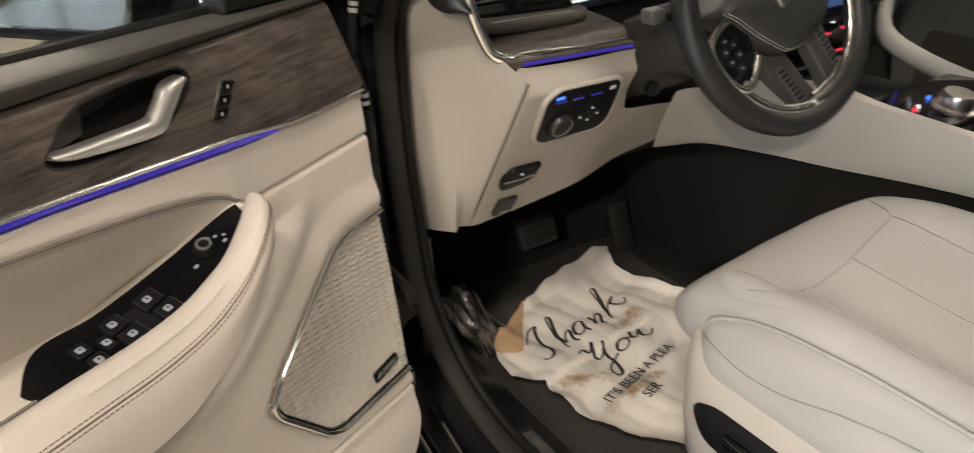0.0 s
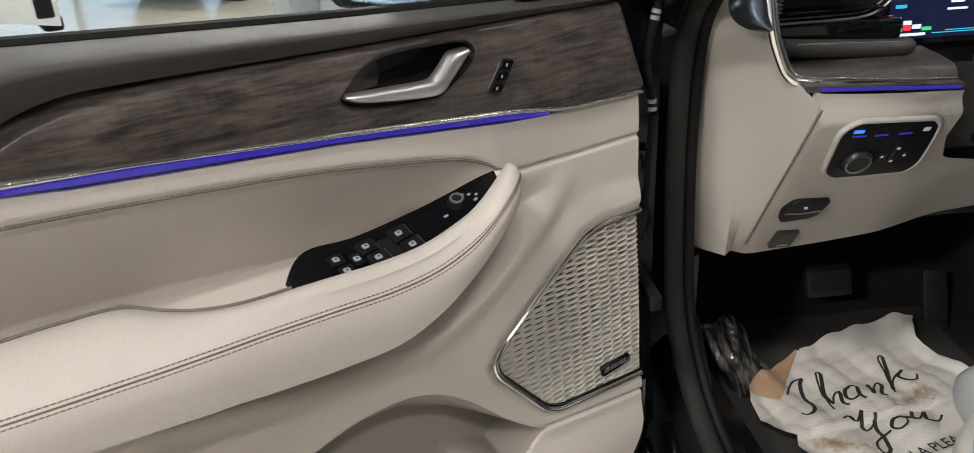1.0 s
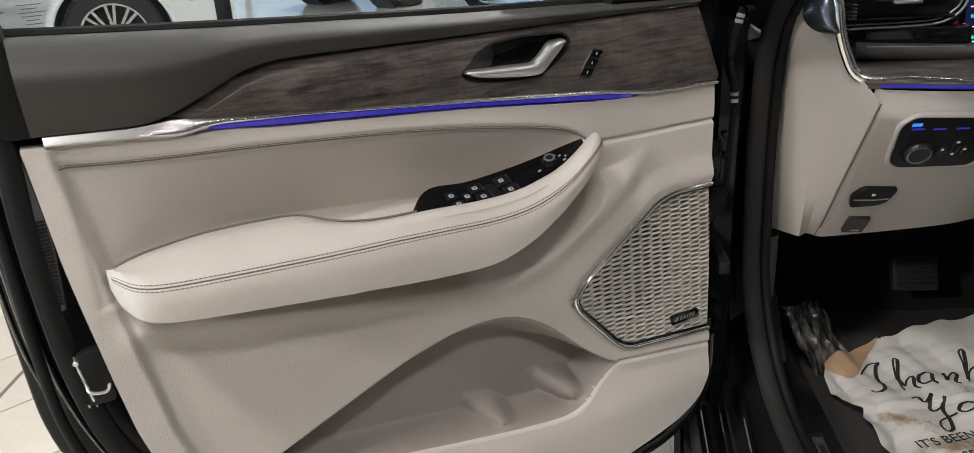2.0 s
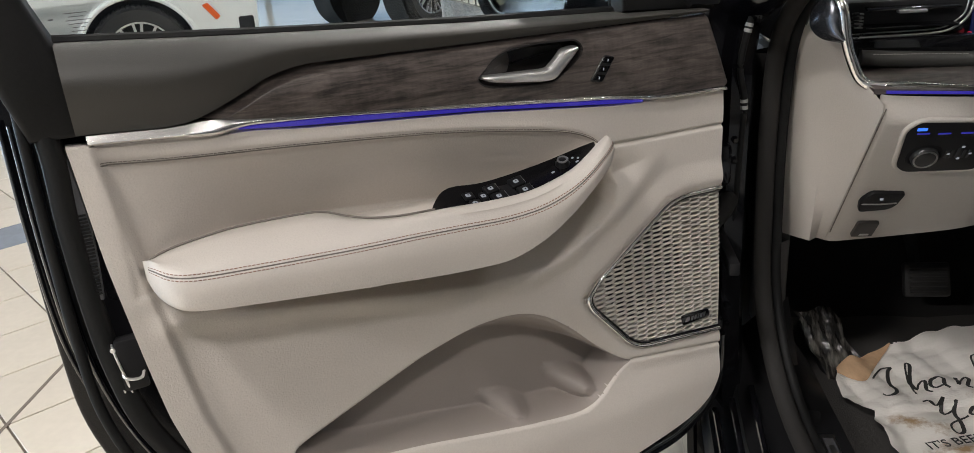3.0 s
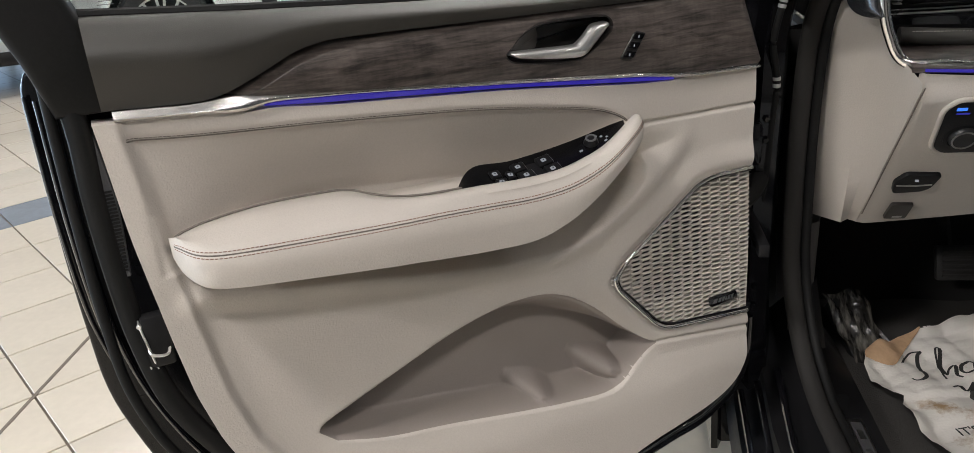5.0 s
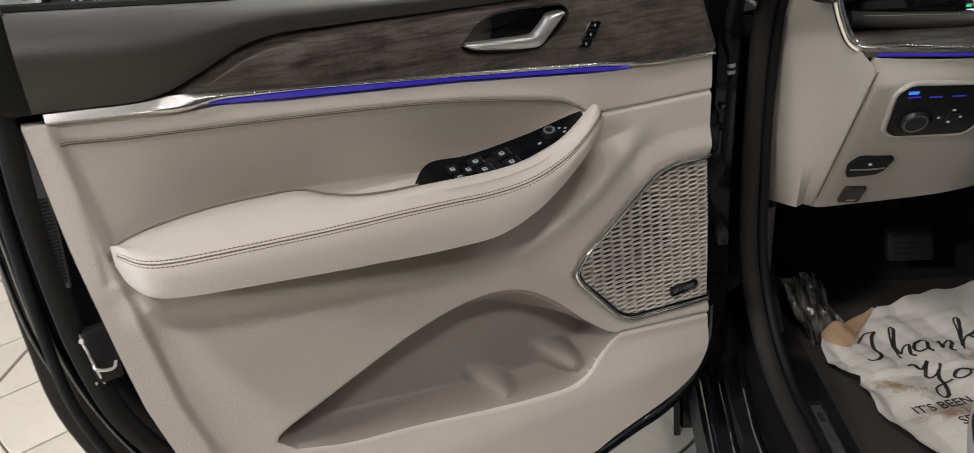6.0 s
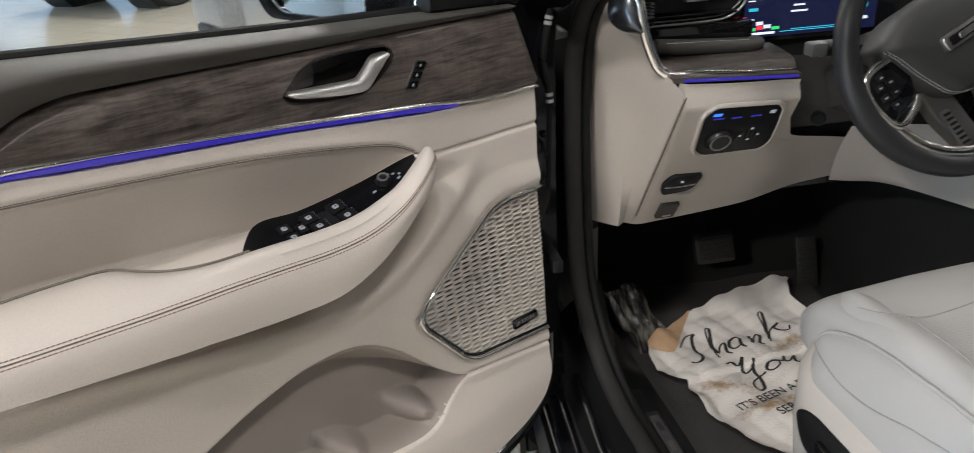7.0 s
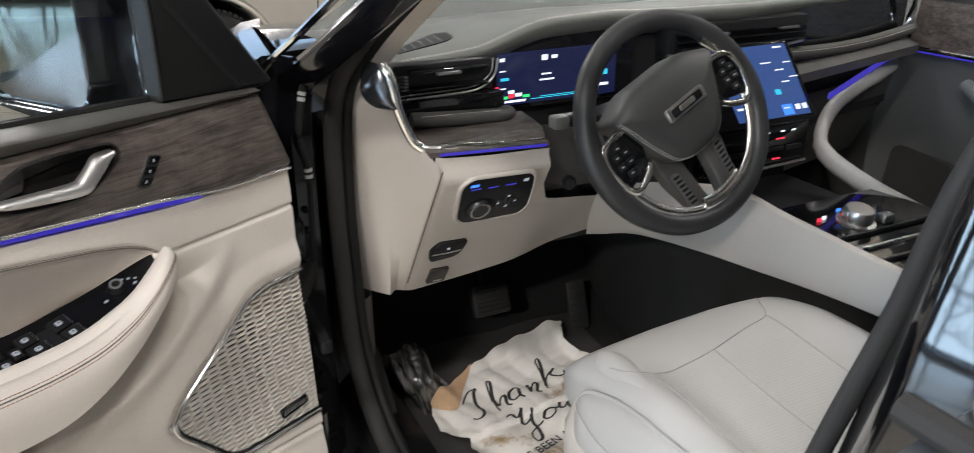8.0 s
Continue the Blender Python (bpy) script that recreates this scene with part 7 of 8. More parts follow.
for k, d in ((0.985, 0.0230), (0.965, 0.0278)):
    ring = [wl(x * k, y * k, d) for x, y in [*HUB, HUB[0]] if y < 0.060]
    part("stitching", stitches(ring, tuple(WT.to_3x3() @ Vector((0, 0, 1))), 0.004, 0.0028, 0.0008), THREADPALE, hub, "pale double stitching")
DIMICON = material("grey_button_print", (0.30, 0.30, 0.30), 0.6)
BAD = rounded([(-0.042, 0.034), (0.042, 0.034), (0.042, 0.012), (-0.042, 0.012)], 0.006)
part("badge_frame", prism(BAD, 0.040, 0.050, wl, 0.002), SATIN, hub, "satin silver badge frame")
part("badge_inset", prism(rounded([(-0.034, 0.0295), (0.034, 0.0295), (0.034, 0.0165), (-0.034, 0.0165)], 0.003), 0.045, 0.0505, wl), PIANO, hub, "black badge inset")
part("badge_bar", prism(rounded([(-0.017, 0.0275), (0.017, 0.0275), (0.017, 0.0185), (-0.017, 0.0185)], 0.003), 0.048, 0.0515, wl, 0.001), SATIN, hub)
for s in (-1, 1):
    o = rounded([(s * 0.088, 0.045), (s * 0.150, 0.040), (s * 0.158, 0.0), (s * 0.146, -0.036), (s * 0.092, -0.020), (s * 0.082, 0.01)], 0.010)
    o = o if s > 0 else o[::-1]
    sp = part("spoke", prism(o, -0.012, 0.014, wl, 0.003), PIANO, WHEEL, "gloss black switch spoke")
    part("spoke_trim", sweep([wl(s * x, y, 0.013) for x, y in spline([(0.090, 0.046), (0.128, 0.045), (0.150, 0.034), (0.156, 0.004), (0.148, -0.030), (0.132, -0.044), (0.104, -0.034), (0.088, -0.022)], 36)], circle(0.0056, 8, 0.0036), tuple(WT.to_3x3() @ Vector((0, 0, 1)))), SOFTCHROME, sp, "chrome spoke trim", angle=60)
    for i, (x, y) in enumerate(((0.118, 0.018), (0.136, 0.018), (0.118, 0.002), (0.136, 0.002), (0.127, 0.030), (0.127, -0.014))):
        part("wheel_button", prism(rounded([(s * x - 0.007, y + 0.005), (s * x + 0.007, y + 0.005), (s * x + 0.007, y - 0.005), (s * x - 0.007, y - 0.005)], 0.002, 2), 0.013, 0.0165, wl, 0.001), BLACKPLASTIC, sp)
        part("icon", prism([(s * x - 0.0025, y + 0.0012), (s * x + 0.0025, y + 0.0012), (s * x + 0.0025, y - 0.0012), (s * x - 0.0025, y - 0.0012)], 0.0163, 0.0169, wl), DIMICON, sp)
    o = [(s * 0.026, -0.030), (s * 0.070, -0.020), (s * 0.068, -0.075), (s * 0.052, -0.132), (s * 0.040, -0.153), (s * 0.010, -0.157), (s * 0.018, -0.115)]
    o = rounded(o if s > 0 else o[::-1], 0.010)
    lowsp = part("lower_spoke", prism(o, -0.030, -0.008, wl, 0.004), material("dark_satin_spoke", (0.095, 0.088, 0.082), 0.42, 0.25), WHEEL, "dark satin lower spoke")
    part("spoke_inset", prism(rounded([(s * 0.044, -0.066), (s * 0.060, -0.064), (s * 0.056, -0.126), (s * 0.040, -0.130)][:: 1 if s > 0 else -1], 0.005), -0.012, -0.0065, wl), material("grey_lettered_inset", (0.16, 0.155, 0.15), 0.4, 0.3), lowsp, "raised grey bar of marks on the spoke")
    for k in range(7):
        y = -0.071 - 0.0082 * k
        part("inset_bar", prism([(s * 0.0455 - 0.0008 * k * s, y), (s * 0.0570 - 0.0006 * k * s, y + 0.001), (s * 0.0570 - 0.0006 * k * s, y - 0.003), (s * 0.0455 - 0.0008 * k * s, y - 0.004)][:: 1 if s > 0 else -1], -0.008, -0.0052, wl), BLACKPLASTIC, lowsp)
ring = [wl(0.1465 * math.cos(a), 0.1465 * math.sin(a) * 0.985, 0.008) for a in np.linspace(math.radians(186), math.radians(394), 80)]
part("inner_ring", sweep(ring, circle(0.0082, 8, 0.0045), tuple(WT.to_3x3() @ Vector((0, 0, 1)))), SOFTCHROME, WHEEL, "chrome inner ring", angle=60)
part("ring_plate", sweep([wl(0.141 * math.cos(a), 0.141 * math.sin(a) * 0.985, 0.010) for a in np.linspace(math.radians(251), math.radians(289), 16)], circle(0.0115, 8, 0.005), tuple(WT.to_3x3() @ Vector((0, 0, 1)))), SOFTCHROME, WHEEL, "bright wide section of the ring", angle=60)

# ---- centre console ----
CON = thing("centre_console", (0.0, -0.2, 0.43), 0, "beige-sided centre console with gloss black top and rotary shifter", "centre console")
top = spline([(-0.405, 0.190, 0.925), (-0.30, 0.150, 0.926), (-0.205, 0.075, 0.922), (-0.168, -0.02, 0.898), (-0.160, -0.24, 0.888), (-0.160, -0.62, 0.885)], 40)
low = spline([(-0.385, 0.262, 0.800), (-0.29, 0.235, 0.792), (-0.210, 0.150, 0.776), (-0.172, 0.06, 0.772), (-0.163, -0.21, 0.805), (-0.160, -0.62, 0.83)], 40)
rows = [[a + (np.array([0.012, -0.006, 0.003])), a, *[a * (1 - v) + b * v - np.array([0.006 * math.sin(math.pi * v), 0, 0]) for v in np.linspace(0.1, 0.9, 7)], b, b + np.array([0.02, 0.0, -0.004])] for a, b in zip(top, low)]
part("side_panel", grid(rows), MOULDED, CON, "beige console side panel", angle=50)
part("top_plate", grid([[(x, y, 0.872) for x in np.linspace(-0.155, 0.155, 6)] for y in np.linspace(0.06, -0.62, 16)]), PIANO, CON, "gloss black console top")
part("cubby", grid([[(x, y, z) for x in (-0.155, 0.155)] for y, z in ((0.06, 0.872), (0.062, 0.83), (0.30, 0.83), (0.31, 0.90))]), BLACKPLASTIC, CON, "dark storage cubby")
knob = part("shifter", turned([(0.034, 0.0), (0.034, 0.004), (0.026, 0.006), (0.0255, 0.024), (0.0235, 0.028), (0.0, 0.0285)], (-0.030, -0.055, 0.876), (0, -0.2, 1), 32), SATIN, CON, "silver rotary shifter")
for k in range(24):
    a = 2 * math.pi * k / 24
    part("knurl", box((-0.030 + 0.0258 * math.cos(a) - 0.001, -0.055 + 0.0258 * math.sin(a) - 0.001, 0.882), (-0.030 + 0.0258 * math.cos(a) + 0.001, -0.055 + 0.0258 * math.sin(a) + 0.001, 0.899)), CHROME, knob)
for c, x, y, w in (("r", -0.082, -0.020, 0.012), ("w", -0.066, -0.016, 0.010), ("w", -0.130, -0.036, 0.009), ("r", -0.118, -0.034, 0.006), ("b", -0.014, 0.000, 0.012), ("b", -0.136, -0.030, 0.006)):
    part("console_light", box((x, y, 0.871), (x + 0.75 * w, y + 0.003, 0.8780)), COLS[c], CON)
for k in range(4):
    part("console_rib", box((-0.13, -0.10 - 0.045 * k, 0.872), (0.13, -0.094 - 0.045 * k, 0.878), 0.001), SATIN if k == 1 else BLACKPLASTIC, CON)
part("toggle", box((0.012, -0.080, 0.872), (0.040, -0.058, 0.888), 0.004), SATIN, CON, "silver toggle")
part("cubby_light", tube([(-0.105, 0.215, 0.855), (-0.105, 0.225, 0.885)], 0.0012, 6), COLS["b"], CON, "blue cubby light")

# ---- passenger door, closed ----
PD = thing("passenger_door", (0.70, 0.0, 0.45), 0, "closed passenger door with grey wood and beige trim darkened for shade", "car door")
# trim and armrest are darker copies of the driver's beige, shade painted in
part("lower_panel", grid([[(0.69 - 0.03 * math.sin(math.pi * (z - 0.5) / 0.5), y, z) for z in np.linspace(0.5, 1.03, 8)] for y in np.linspace(0.50, -1.3, 12)]), material("shaded_beige_trim", (0.065, 0.067, 0.068), 0.45), PD, "lower door trim, its beige darkened for shade")
part("wood_inlay", grid([[(0.685, y, 1.045), (0.690, y, 1.09), (0.70, y, 1.16)] for y in np.linspace(0.45, -1.3, 10)]), WOOD, PD, "grey wood inlay")
part("light_strip", sweep([(0.680, y, 1.036) for y in np.linspace(0.43, -1.3, 10)], [(-0.002, -0.0018), (0.002, -0.0018), (0.002, 0.0018), (-0.002, 0.0018)]), LED, PD, "glowing blue ambient light strip")
part("chrome_strip", tube([(0.680, y, 1.046) for y in np.linspace(0.43, -1.3, 10)], 0.003, 6), CHROME, PD, "chrome strip")
part("upper_pad", grid([[(0.70, y, 1.16), (0.69, y, 1.185), (0.73, y, 1.20)] for y in np.linspace(0.45, -1.3, 6)]), DARKPAD, PD, "charcoal upper pad")
part("armrest", sweep(spline([(0.66, 0.26, 0.985), (0.645, 0.20, 0.965), (0.64, 0.05, 0.93), (0.64, -0.3, 0.92), (0.64, -0.7, 0.92)], 24), circle(0.03, 12, 0.028), (0, 0, 1), [0.5 + 0.5 * min(1, i / 5) for i in range(24)]), material("shaded_armrest_leather", (0.16, 0.165, 0.17), 0.45), PD, "armrest, its beige leather darkened for shade", angle=60)
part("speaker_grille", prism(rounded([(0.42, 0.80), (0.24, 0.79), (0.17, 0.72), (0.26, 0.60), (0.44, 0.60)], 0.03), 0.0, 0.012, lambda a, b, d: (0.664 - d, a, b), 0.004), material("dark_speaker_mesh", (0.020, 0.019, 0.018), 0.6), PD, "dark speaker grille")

# ---- showroom ----
def tile_material():
    m = material("cream_polished_tile", (0.66, 0.60, 0.50), 0.16, vary=0.06, grain=30, bump=0.05, depth=0.001, patch=2.5)
    t, b = m.node_tree, m.node_tree.nodes["Principled BSDF"]
    info = t.nodes.new("ShaderNodeObjectInfo")
    mr = t.nodes.new("ShaderNodeMapRange")
    mr.inputs[3].default_value, mr.inputs[4].default_value = 0.93, 1.05
    sc = t.nodes.new("ShaderNodeVectorMath")
    sc.operation = "SCALE"
    old = b.inputs["Base Color"].links[0].from_socket
    t.links.new(info.outputs["Random"], mr.inputs[0])
    t.links.new(old, sc.inputs[0])
    t.links.new(mr.outputs[0], sc.inputs["Scale"])
    t.links.new(sc.outputs[0], b.inputs["Base Color"])
    return m


TILE = tile_material()
GROUT = material("brown_grout", (0.17, 0.14, 0.11), 0.8, vary=0.2, grain=60, bump=0.2)
BANDTILE = material("grey_blue_tile", (0.22, 0.25, 0.29), 0.22, vary=0.1, grain=30, bump=0.05)
floor = solo("floor", grid([[(-14, -11, -0.006), (14, -11, -0.006)], [(-14, 17, -0.006), (14, 17, -0.006)]]), GROUT, "cream polished tile floor of the showroom", "floor", "structure")
T_SIDE, T_TURN, T_O = 0.330, radians(49.3), np.array([-2.897, 0.771])
ta, tb = np.array([math.cos(T_TURN), math.sin(T_TURN)]), np.array([math.sin(T_TURN), -math.cos(T_TURN)])
tile_bm = bmesh.new()
h, e = T_SIDE / 2 - 0.0035, 0.0015
ring0 = [(-h, -h, -0.006), (h, -h, -0.006), (h, h, -0.006), (-h, h, -0.006)]
ring1 = [(x, y, -0.0015) for x, y, z in ring0]
ring2 = [(x - math.copysign(e, x), y - math.copysign(e, y), 0.0) for x, y, z in ring0]
grid([ring0, ring1, ring2], closed_v=True, bm=tile_bm)
cap(tile_bm, range(8, 12))
tile_mesh = mesh_from("tile", tile_bm, TILE, 30)
band_mesh = tile_mesh.copy()
band_mesh.materials.clear()
band_mesh.materials.append(BANDTILE)
cells = []
for i in range(-40, 44):
    for j in range(-40, 40):
        c = T_O + ta * (i + 0.5) * T_SIDE + tb * (j + 0.5) * T_SIDE
        if -13.8 < c[0] < 13.8 and -10.8 < c[1] < 16.8:
            cells.append((abs(c[0] + 3.5) + abs(c[1] - 1.6), c, i, j))
cells.sort(key=lambda k: k[0])
BAND = lambda i, j: j == -6
rest = bmesh.new()
for n, (d, c, i, j) in enumerate(cells):
    if n < 290:
        ob = new("tile", band_mesh if BAND(i, j) else tile_mesh)
        ob.parent = floor
        ob.matrix_basis = pose(c[0], c[1], 0, 0, 0, 49.3)
    elif not BAND(i, j):
        q = [c + ta * x + tb * y for x, y in ((-h, -h), (h, -h), (h, h), (-h, h))]
        rest.faces.new([rest.verts.new((p[0], p[1], 0.0)) for p in q])
far_tiles = part("far_tiles", rest, TILE, floor)
tagged(far_tiles, "", "", "", "stuff")
# dark diagonal inlay line
part("inlay_line", box((-0.006, -3.0, -0.004), (0.006, 3.0, 0.0012), 0.0, Euler((0, 0, radians(5.4))).to_matrix().to_4x4(), (0, 0, 0)), GROUT, floor)
bpy.data.objects["inlay_line"].location = (T_O[0], T_O[1], 0)

WALLPAINT = material("grey_wall_paint", (0.40, 0.395, 0.38), 0.7, vary=0.05, grain=40, bump=0.1)
CEILPAINT = material("dark_ceiling_paint", (0.12, 0.12, 0.125), 0.8, vary=0.1, grain=20, bump=0.1)
DAY = glow("bright_daylight", (0.50, 0.70, 0.95), 0.9)
solo("ceiling", box((-14, -11, CEILING), (14, 17, CEILING + 0.2)), CEILPAINT, "dark open showroom ceiling", "ceiling", "structure")
solo("wall_east", box((14, -11, 0), (14.2, 17, CEILING)), WALLPAINT, "pale grey painted showroom wall", "wall", "structure")
solo("wall_south", box((-14, -11.2, 0), (14, -11, CEILING)), WALLPAINT, "pale grey painted showroom wall", "wall", "structure")


def glazed_wall(name, at, rz, width, panes, far=0.3):
    """A wall of tall panes with dark frames and daylight behind."""
    ob = thing(name, at, rz, "tall showroom windows in dark frames with daylight outside", "window", kind="structure")
    part("window_sill", box((-width / 2, -0.1, 0), (width / 2, 0.1, 0.25)), WALLPAINT, ob, "", True)
    part("lintel", box((-width / 2, -0.1, 3.6), (width / 2, 0.1, CEILING)), WALLPAINT, ob, "", True)
    for k in range(panes + 1):
        x = -width / 2 + width * k / panes
        part("window_frame", box((x - 0.05, -0.08, 0.25), (x + 0.05, 0.08, 3.6), 0.005), BLACKPLASTIC, ob, "", True)
    part("window_frame", box((-width / 2, -0.06, 1.95), (width / 2, 0.06, 2.03)), BLACKPLASTIC, ob, "", True)
    part("daylight", grid([[(-width / 2 - far, far, -0.1), (width / 2 + far, far, -0.1)], [(-width / 2 - far, far, 3.7 + far), (width / 2 + far, far, 3.7 + far)]]), DAY, ob, "", True)
    return ob


glazed_wall("window_north", (0, 16.9, 0), 0, 28, 14)
glazed_wall("window_west", (-13.9, 3, 0), 90, 28, 14, 3.6)
ASPHALT = material("forecourt_asphalt", (0.06, 0.06, 0.062), 0.85, vary=0.2, grain=60, bump=0.3)
solo("forecourt", grid([[(-40, -30, -0.05), (-14.1, -30, -0.05)], [(-40, 40, -0.05), (-14.1, 40, -0.05)]]), ASPHALT, "grey asphalt forecourt outside the windows", "forecourt", "structure")
BARK = material("dark_bark", (0.03, 0.025, 0.02), 0.9, vary=0.3, grain=40, bump=0.5, depth=0.01)
rng = random.Random(5)


def bare_tree(at, height):
    ob = thing("bare_tree", at, 0, "bare dark tree on the forecourt outside", "tree", "trees outside")
    part("trunk", sweep([(0, 0, 0), (0.05, 0.06, height * 0.3), (-0.04, 0.0, height * 0.6), (0.03, 0.1, height)], circle(0.09, 9), (1, 0, 0), [1.2, 0.9, 0.6, 0.2]), BARK, ob, "dark trunk", True)
    for k in range(12):
        z0 = height * (0.18 + 0.06 * k)
        y, z, x = 0.0, z0, 0.0
        turn = rng.choice((-1, 1)) * rng.uniform(0.5, 1.2)
        pts = [(x, y, z)]
        for q in range(5):
            y += 0.32 * math.sin(turn)
            z += 0.32 * math.cos(turn)
            x += rng.uniform(-0.08, 0.08)
            turn += rng.uniform(-0.45, 0.45)
            pts.append((x, y, z))
        bm = sweep(pts, circle(0.045, 7), (1, 0, 0), [1, 0.8, 0.6, 0.45, 0.3, 0.15])
        for q in (2, 3, 4):
            px, py, pz = pts[q]
            a = rng.uniform(-1.4, 1.4)
            sweep([(px, py, pz), (px, py + 0.22 * math.sin(a), pz + 0.22 * math.cos(a)), (px, py + 0.5 * math.sin(a * 0.8), pz + 0.5 * math.cos(a * 0.8))], circle(0.022, 6), (1, 0, 0), [1, 0.7, 0.2], bm=bm)
        part("limb", bm, BARK, ob, "", True)
    return ob


for ty in (-2.5, 1.2, 3.8, 6.4, 8.6, 10.8, 13.5):
    bare_tree((-15.4 + rng.uniform(-0.5, 0.5), ty, -0.05), rng.uniform(3.6, 4.6))
# lamp housings over the lights
lamp_bm = box((-0.45, -0.35, 0.0), (0.45, 0.35, 0.10), 0.02)
lamp_mesh = mesh_from("ceiling_lamp", lamp_bm, material("white_lamp_housing", (0.7, 0.7, 0.7), 0.5))
for lx, ly, watts in LAMPS:
    ob = new("ceiling_lamp", lamp_mesh)
    ob.location = (lx, ly, CEILING - 0.10)
    tagged(ob, "white rectangular ceiling lamp housing under the dark ceiling", "ceiling lamp", "ceiling lamps")

# ---- parked vehicles ----
TYRE = material("black_tyre", (0.018, 0.018, 0.018), 0.75, vary=0.25, grain=200, bump=0.5, depth=0.003)
ALLOY = material("silver_alloy", (0.62, 0.63, 0.64), 0.28, 0.9, vary=0.05, bump=0)
LINER = material("black_wheel_liner", (0.012, 0.012, 0.012), 0.9)
LAMPGLASS = material("headlamp_lens", (0.55, 0.58, 0.6), 0.08, vary=0.15, bump=0, coat=0.6)
AMBER = material("amber_marker", (0.75, 0.12, 0.02), 0.25, vary=0.1, bump=0)


def car_wheel(parent, at, side, radius, rim):
    w = 0.13
    tyre = part("wheel", turned([(rim, -w * side * 0.9), (radius * 0.93, -w * side), (radius, -w * side * 0.7), (radius, w * side * 0.7), (radius * 0.985, w * side * 0.75), (radius * 0.94, w * side), (rim * 1.02, w * side * 0.95), (rim * 0.98, w * side * 0.7), (rim * 0.97, 0.0)], at, (0, 1, 0), 48), TYRE, parent, "black tyre on an alloy wheel", True, 30)
    blocks = bmesh.new()
    for k in range(60):
        a = 2 * math.pi * k / 60
        for s in (-0.6, 0.0, 0.6):
            c = Vector((math.cos(a) * radius, s * w, math.sin(a) * radius)) + Vector(at)
            bx = box(c - Vector((0.012, 0.03, 0.006)), c + Vector((0.012, 0.03, 0.008)), 0, Euler((0, -a + math.pi / 2, 0)).to_matrix().to_4x4(), c, bm=blocks)
    part("tread", blocks, TYRE, tyre, "", True)
    part("rim", turned([(rim * 1.0, w * side * 0.75), (rim * 1.0, w * side * 0.92), (rim * 0.95, w * side * 0.90), (rim * 0.94, w * side * 0.55)], at, (0, 1, 0), 40, None, False), ALLOY, tyre, "silver alloy rim", True, 40)
    part("brake_disc", turned([(rim * 0.94, w * side * 0.20), (rim * 0.94, w * side * 0.24), (rim * 0.2, w * side * 0.24)], at, (0, 1, 0), 30), LINER, tyre, "dark brake disc behind the spokes", True, 40)
    part("wheel_hub", turned([(rim * 0.25, 0), (rim * 0.25, w * side * 0.75), (rim * 0.17, w * side * 0.82), (rim * 0.1, w * side * 0.84)], at, (0, 1, 0), 20), ALLOY, tyre, "", True)
    for k in range(9):
        a0 = 2 * math.pi * k / 9 + 0.17
        for off in (-0.13, 0.13):
            p0 = Vector(at) + Vector((math.cos(a0 + off * 0.4) * rim * 0.18, w * side * 0.78, math.sin(a0 + off * 0.4) * rim * 0.18))
            p1 = Vector(at) + Vector((math.cos(a0 + off) * rim * 0.96, w * side * 0.84, math.sin(a0 + off) * rim * 0.96))
            part("spoke", sweep([p0, p1], [(-0.011, -0.012), (0.011, -0.012), (0.009, 0.012), (-0.009, 0.012)], (0, 1, 0)), ALLOY, tyre, "", True)
    return tyre


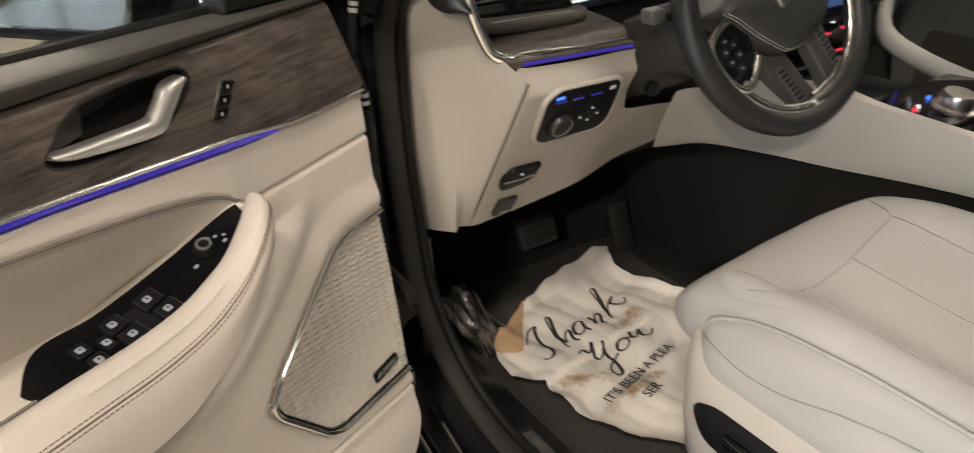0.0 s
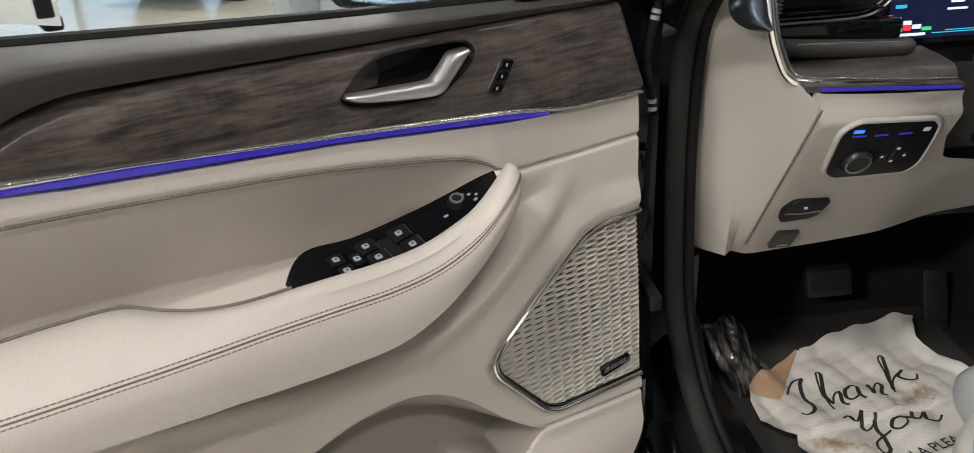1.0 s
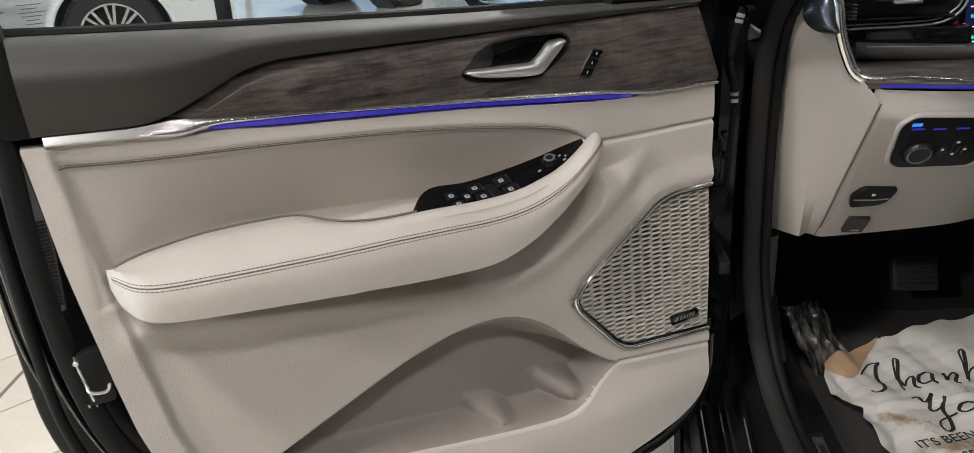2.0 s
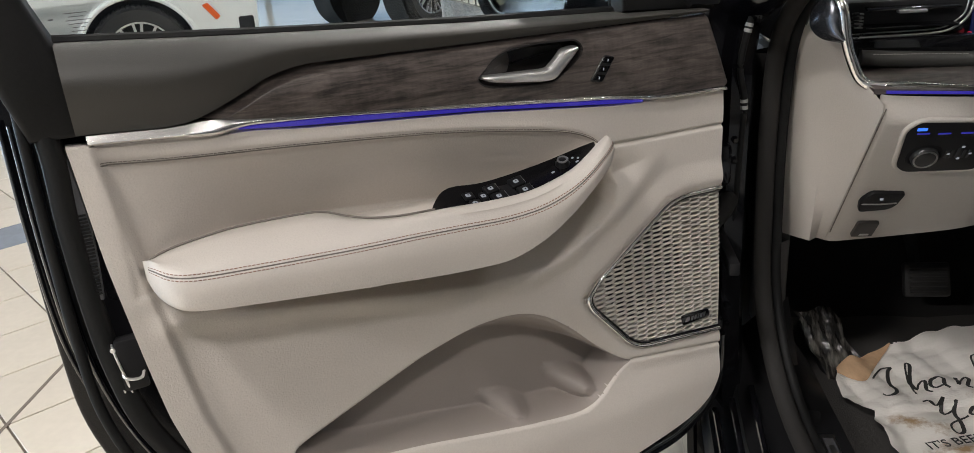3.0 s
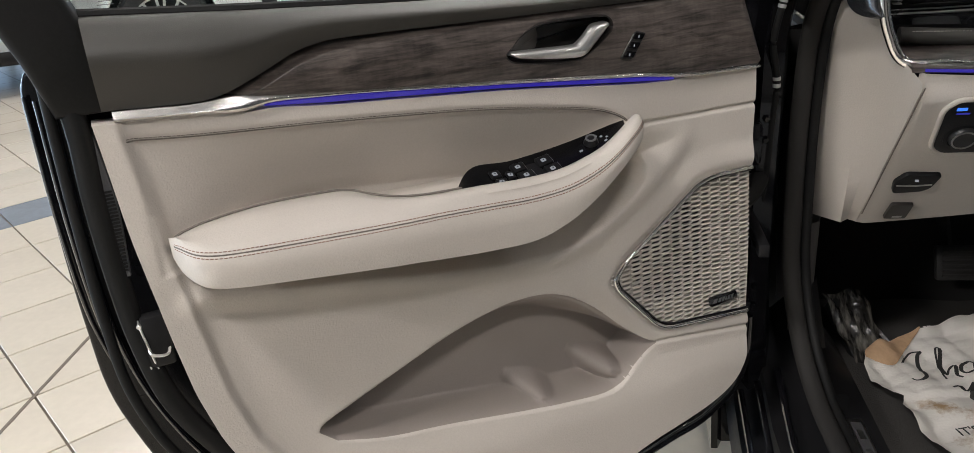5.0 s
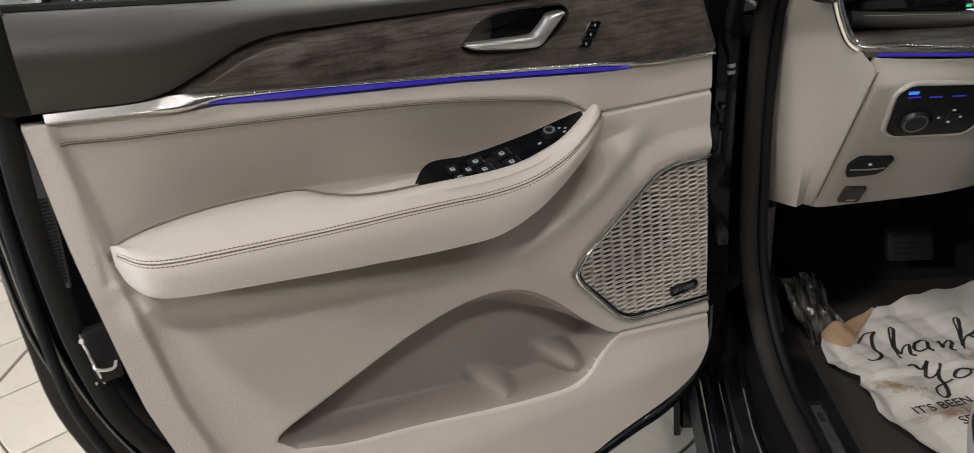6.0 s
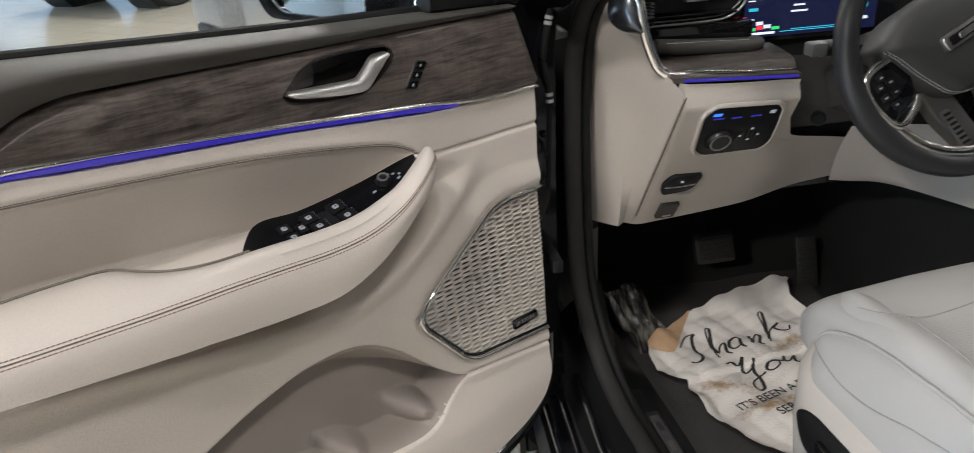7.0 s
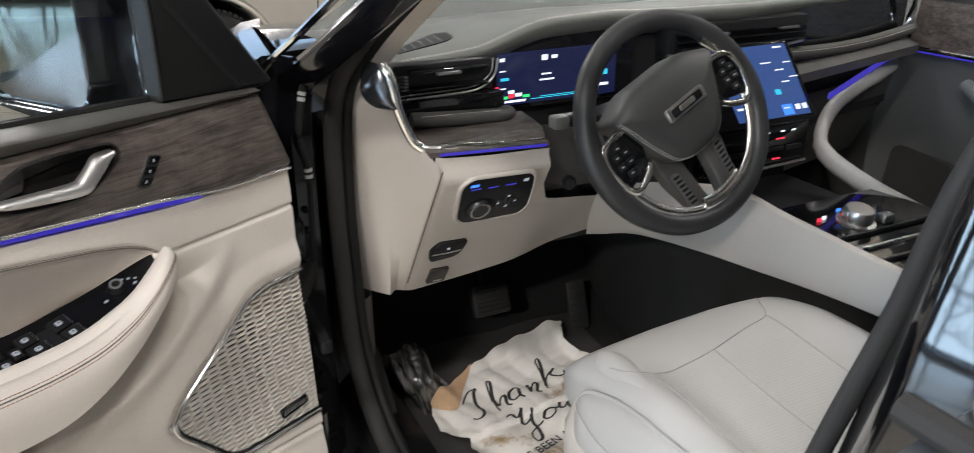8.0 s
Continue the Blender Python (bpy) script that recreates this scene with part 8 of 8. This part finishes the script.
def parked_suv(at, rz, paint, label, lift=0.0, radius=0.39):
    ob = thing("parked_suv", at, rz, label, "parked car", "parked cars")
    arch = lambda cx: [(cx + (radius + 0.075) * math.cos(a), radius + lift * 0 + (radius + 0.075) * math.sin(a)) for a in np.linspace(0.12, math.pi - 0.12, 15)]
    z0 = 0.30 + lift
    low = [(2.42, z0 + 0.05), *[(x, max(z, z0)) for x, z in arch(1.45)], (0.85, z0), (-0.85, z0), *[(x, max(z, z0)) for x, z in arch(-1.50)], (-2.30, z0 + 0.1), (-2.40, 0.70 + lift), (-2.36, 1.05 + lift), (-1.9, 1.12 + lift), (0.95, 1.10 + lift), (1.9, 1.06 + lift), (2.30, 0.96 + lift), (2.44, 0.75 + lift)]
    bodyw = 0.93
    part("body", prism(low, -bodyw, bodyw, lambda a, b, d: (a, d * (1 - 0.035 * max(0, (abs(a) - 1.5)) ** 1.5 - 0.06 * max(0, b - 0.95 - lift)), b), 0.05, 3), paint, ob, "painted car body", True, 35)
    part("body", prism(low, -bodyw * 0.2, bodyw, lambda a, b, d: (a, -d * (1 - 0.035 * max(0, (abs(a) - 1.5)) ** 1.5 - 0.06 * max(0, b - 0.95 - lift)), b), 0.05, 3), paint, ob, "painted car flank", True, 35)
    cab = [(0.95, 1.08 + lift), (0.15, 1.62 + lift), (-0.2, 1.72 + lift), (-1.7, 1.72 + lift), (-2.25, 1.10 + lift)]
    part("cabin", prism(cab, -0.80, 0.80, lambda a, b, d: (a, d * (1 - 0.18 * max(0, b - 1.1 - lift)), b), 0.04, 3), paint, ob, "painted cabin", True, 40)
    win = [(0.72, 1.12 + lift), (0.10, 1.56 + lift), (-0.3, 1.64 + lift), (-1.6, 1.62 + lift), (-2.0, 1.14 + lift)]
    for s in (-1, 1):
        part("window", prism(win, 0.0, 0.012, lambda a, b, d: (a, s * ((0.80 + d) * (1 - 0.18 * max(0, b - 1.1 - lift))), b)), PIANO, ob, "dark side windows", True)
        for cx in (1.45, -1.50):
            ring = [(cx + (radius + 0.085) * math.cos(a), s * 0.925, radius + (radius + 0.085) * math.sin(a)) for a in np.linspace(0.0, math.pi, 30)]
            part("arch_lip", tube(ring, 0.022, 8, (0, 1, 0)), paint, ob, "painted wheel arch lip", True)
            car_wheel(ob, (cx, s * 0.80, radius), s, radius, radius * 0.69)
            part("arch_liner", turned([(radius + 0.07, -0.25 * s), (radius + 0.07, 0.09 * s), (radius + 0.065, 0.09 * s), (radius + 0.065, -0.25 * s)], (cx, s * 0.75, radius), (0, 1, 0), 30), LINER, ob, "", True)
            part("arch_back", box((cx - 0.45, s * 0.42 - 0.02, z0), (cx + 0.45, s * 0.42 + 0.02, 0.9 + lift)), LINER, ob, "", True)
        part("sill_cladding", box((-1.0, s * 0.90 - 0.05, z0 - 0.05), (0.95, s * 0.90 + 0.05, z0 + 0.06), 0.02), BLACKPLASTIC, ob, "black sill cladding", True)
        part("side_marker", prism(rounded([(1.98, 0.74 + lift), (2.03, 0.76 + lift), (2.12, 0.64 + lift), (2.08, 0.61 + lift)], 0.01, 2), 0.0, 0.02, lambda a, b, d: (a, s * (bodyw * (1 - 0.035 * (a - 1.5) ** 1.5) - 0.006 + d), b), 0.004), AMBER, ob, "amber side marker", True)
        part("headlamp", box((2.20, s * 0.78 - 0.10, 0.80 + lift), (2.40, s * 0.78 + 0.09, 0.90 + lift), 0.03), LAMPGLASS, ob, "clear headlamp", True)
        part("fog_panel", box((2.26, s * 0.80 - 0.12, 0.42 + lift), (2.395, s * 0.80 + 0.085, 0.62 + lift), 0.02), BLACKPLASTIC, ob, "black fog lamp panel", True)
        part("fog_lamp", box((2.29, s * 0.80 - 0.10, 0.565 + lift), (2.405, s * 0.80 + 0.095, 0.605 + lift), 0.012), LAMPGLASS, ob, "slim fog lamp", True)
        part("door_gap", tube([(0.62, s * 0.931, z0 + 0.05), (0.64, s * 0.932, 0.7 + lift), (0.60, s * 0.925, 1.08 + lift)], 0.004, 6), LINER, ob, "", True)
    part("grille", box((2.38, -0.60, 0.72 + lift), (2.46, 0.60, 0.92 + lift), 0.02), PIANO, ob, "black grille", True)
    for k in range(7):
        part("grille_slot", box((2.45, -0.52 + 0.155 * k, 0.74 + lift), (2.475, -0.42 + 0.155 * k, 0.90 + lift), 0.01), CHROME, ob, "", True)
    part("lower_bumper", box((2.30, -0.80, z0), (2.455, 0.80, 0.42 + lift), 0.03), BLACKPLASTIC, ob, "black lower bumper", True)
    return ob


WHITE = material("white_car_paint", (0.74, 0.77, 0.78), 0.2, vary=0.03, bump=0, coat=0.8)
DARKGREY = material("dark_grey_car_paint", (0.035, 0.035, 0.04), 0.2, vary=0.1, bump=0, coat=0.8)
SILVER = material("champagne_car_paint", (0.52, 0.49, 0.46), 0.22, 0.5, vary=0.05, bump=0, coat=0.9)
parked_suv((-6.50, 5.50, 0), 28.9, WHITE, "white parked car with multi-spoke alloy wheels on the tiles")
parked_suv((-3.02, 11.25, 0), 238.0, DARKGREY, "dark grey raised truck parked on the tiles", 0.22, 0.43)
parked_suv((0.35, 5.6, 0), 205.0, SILVER, "pale silver parked car on the showroom floor")
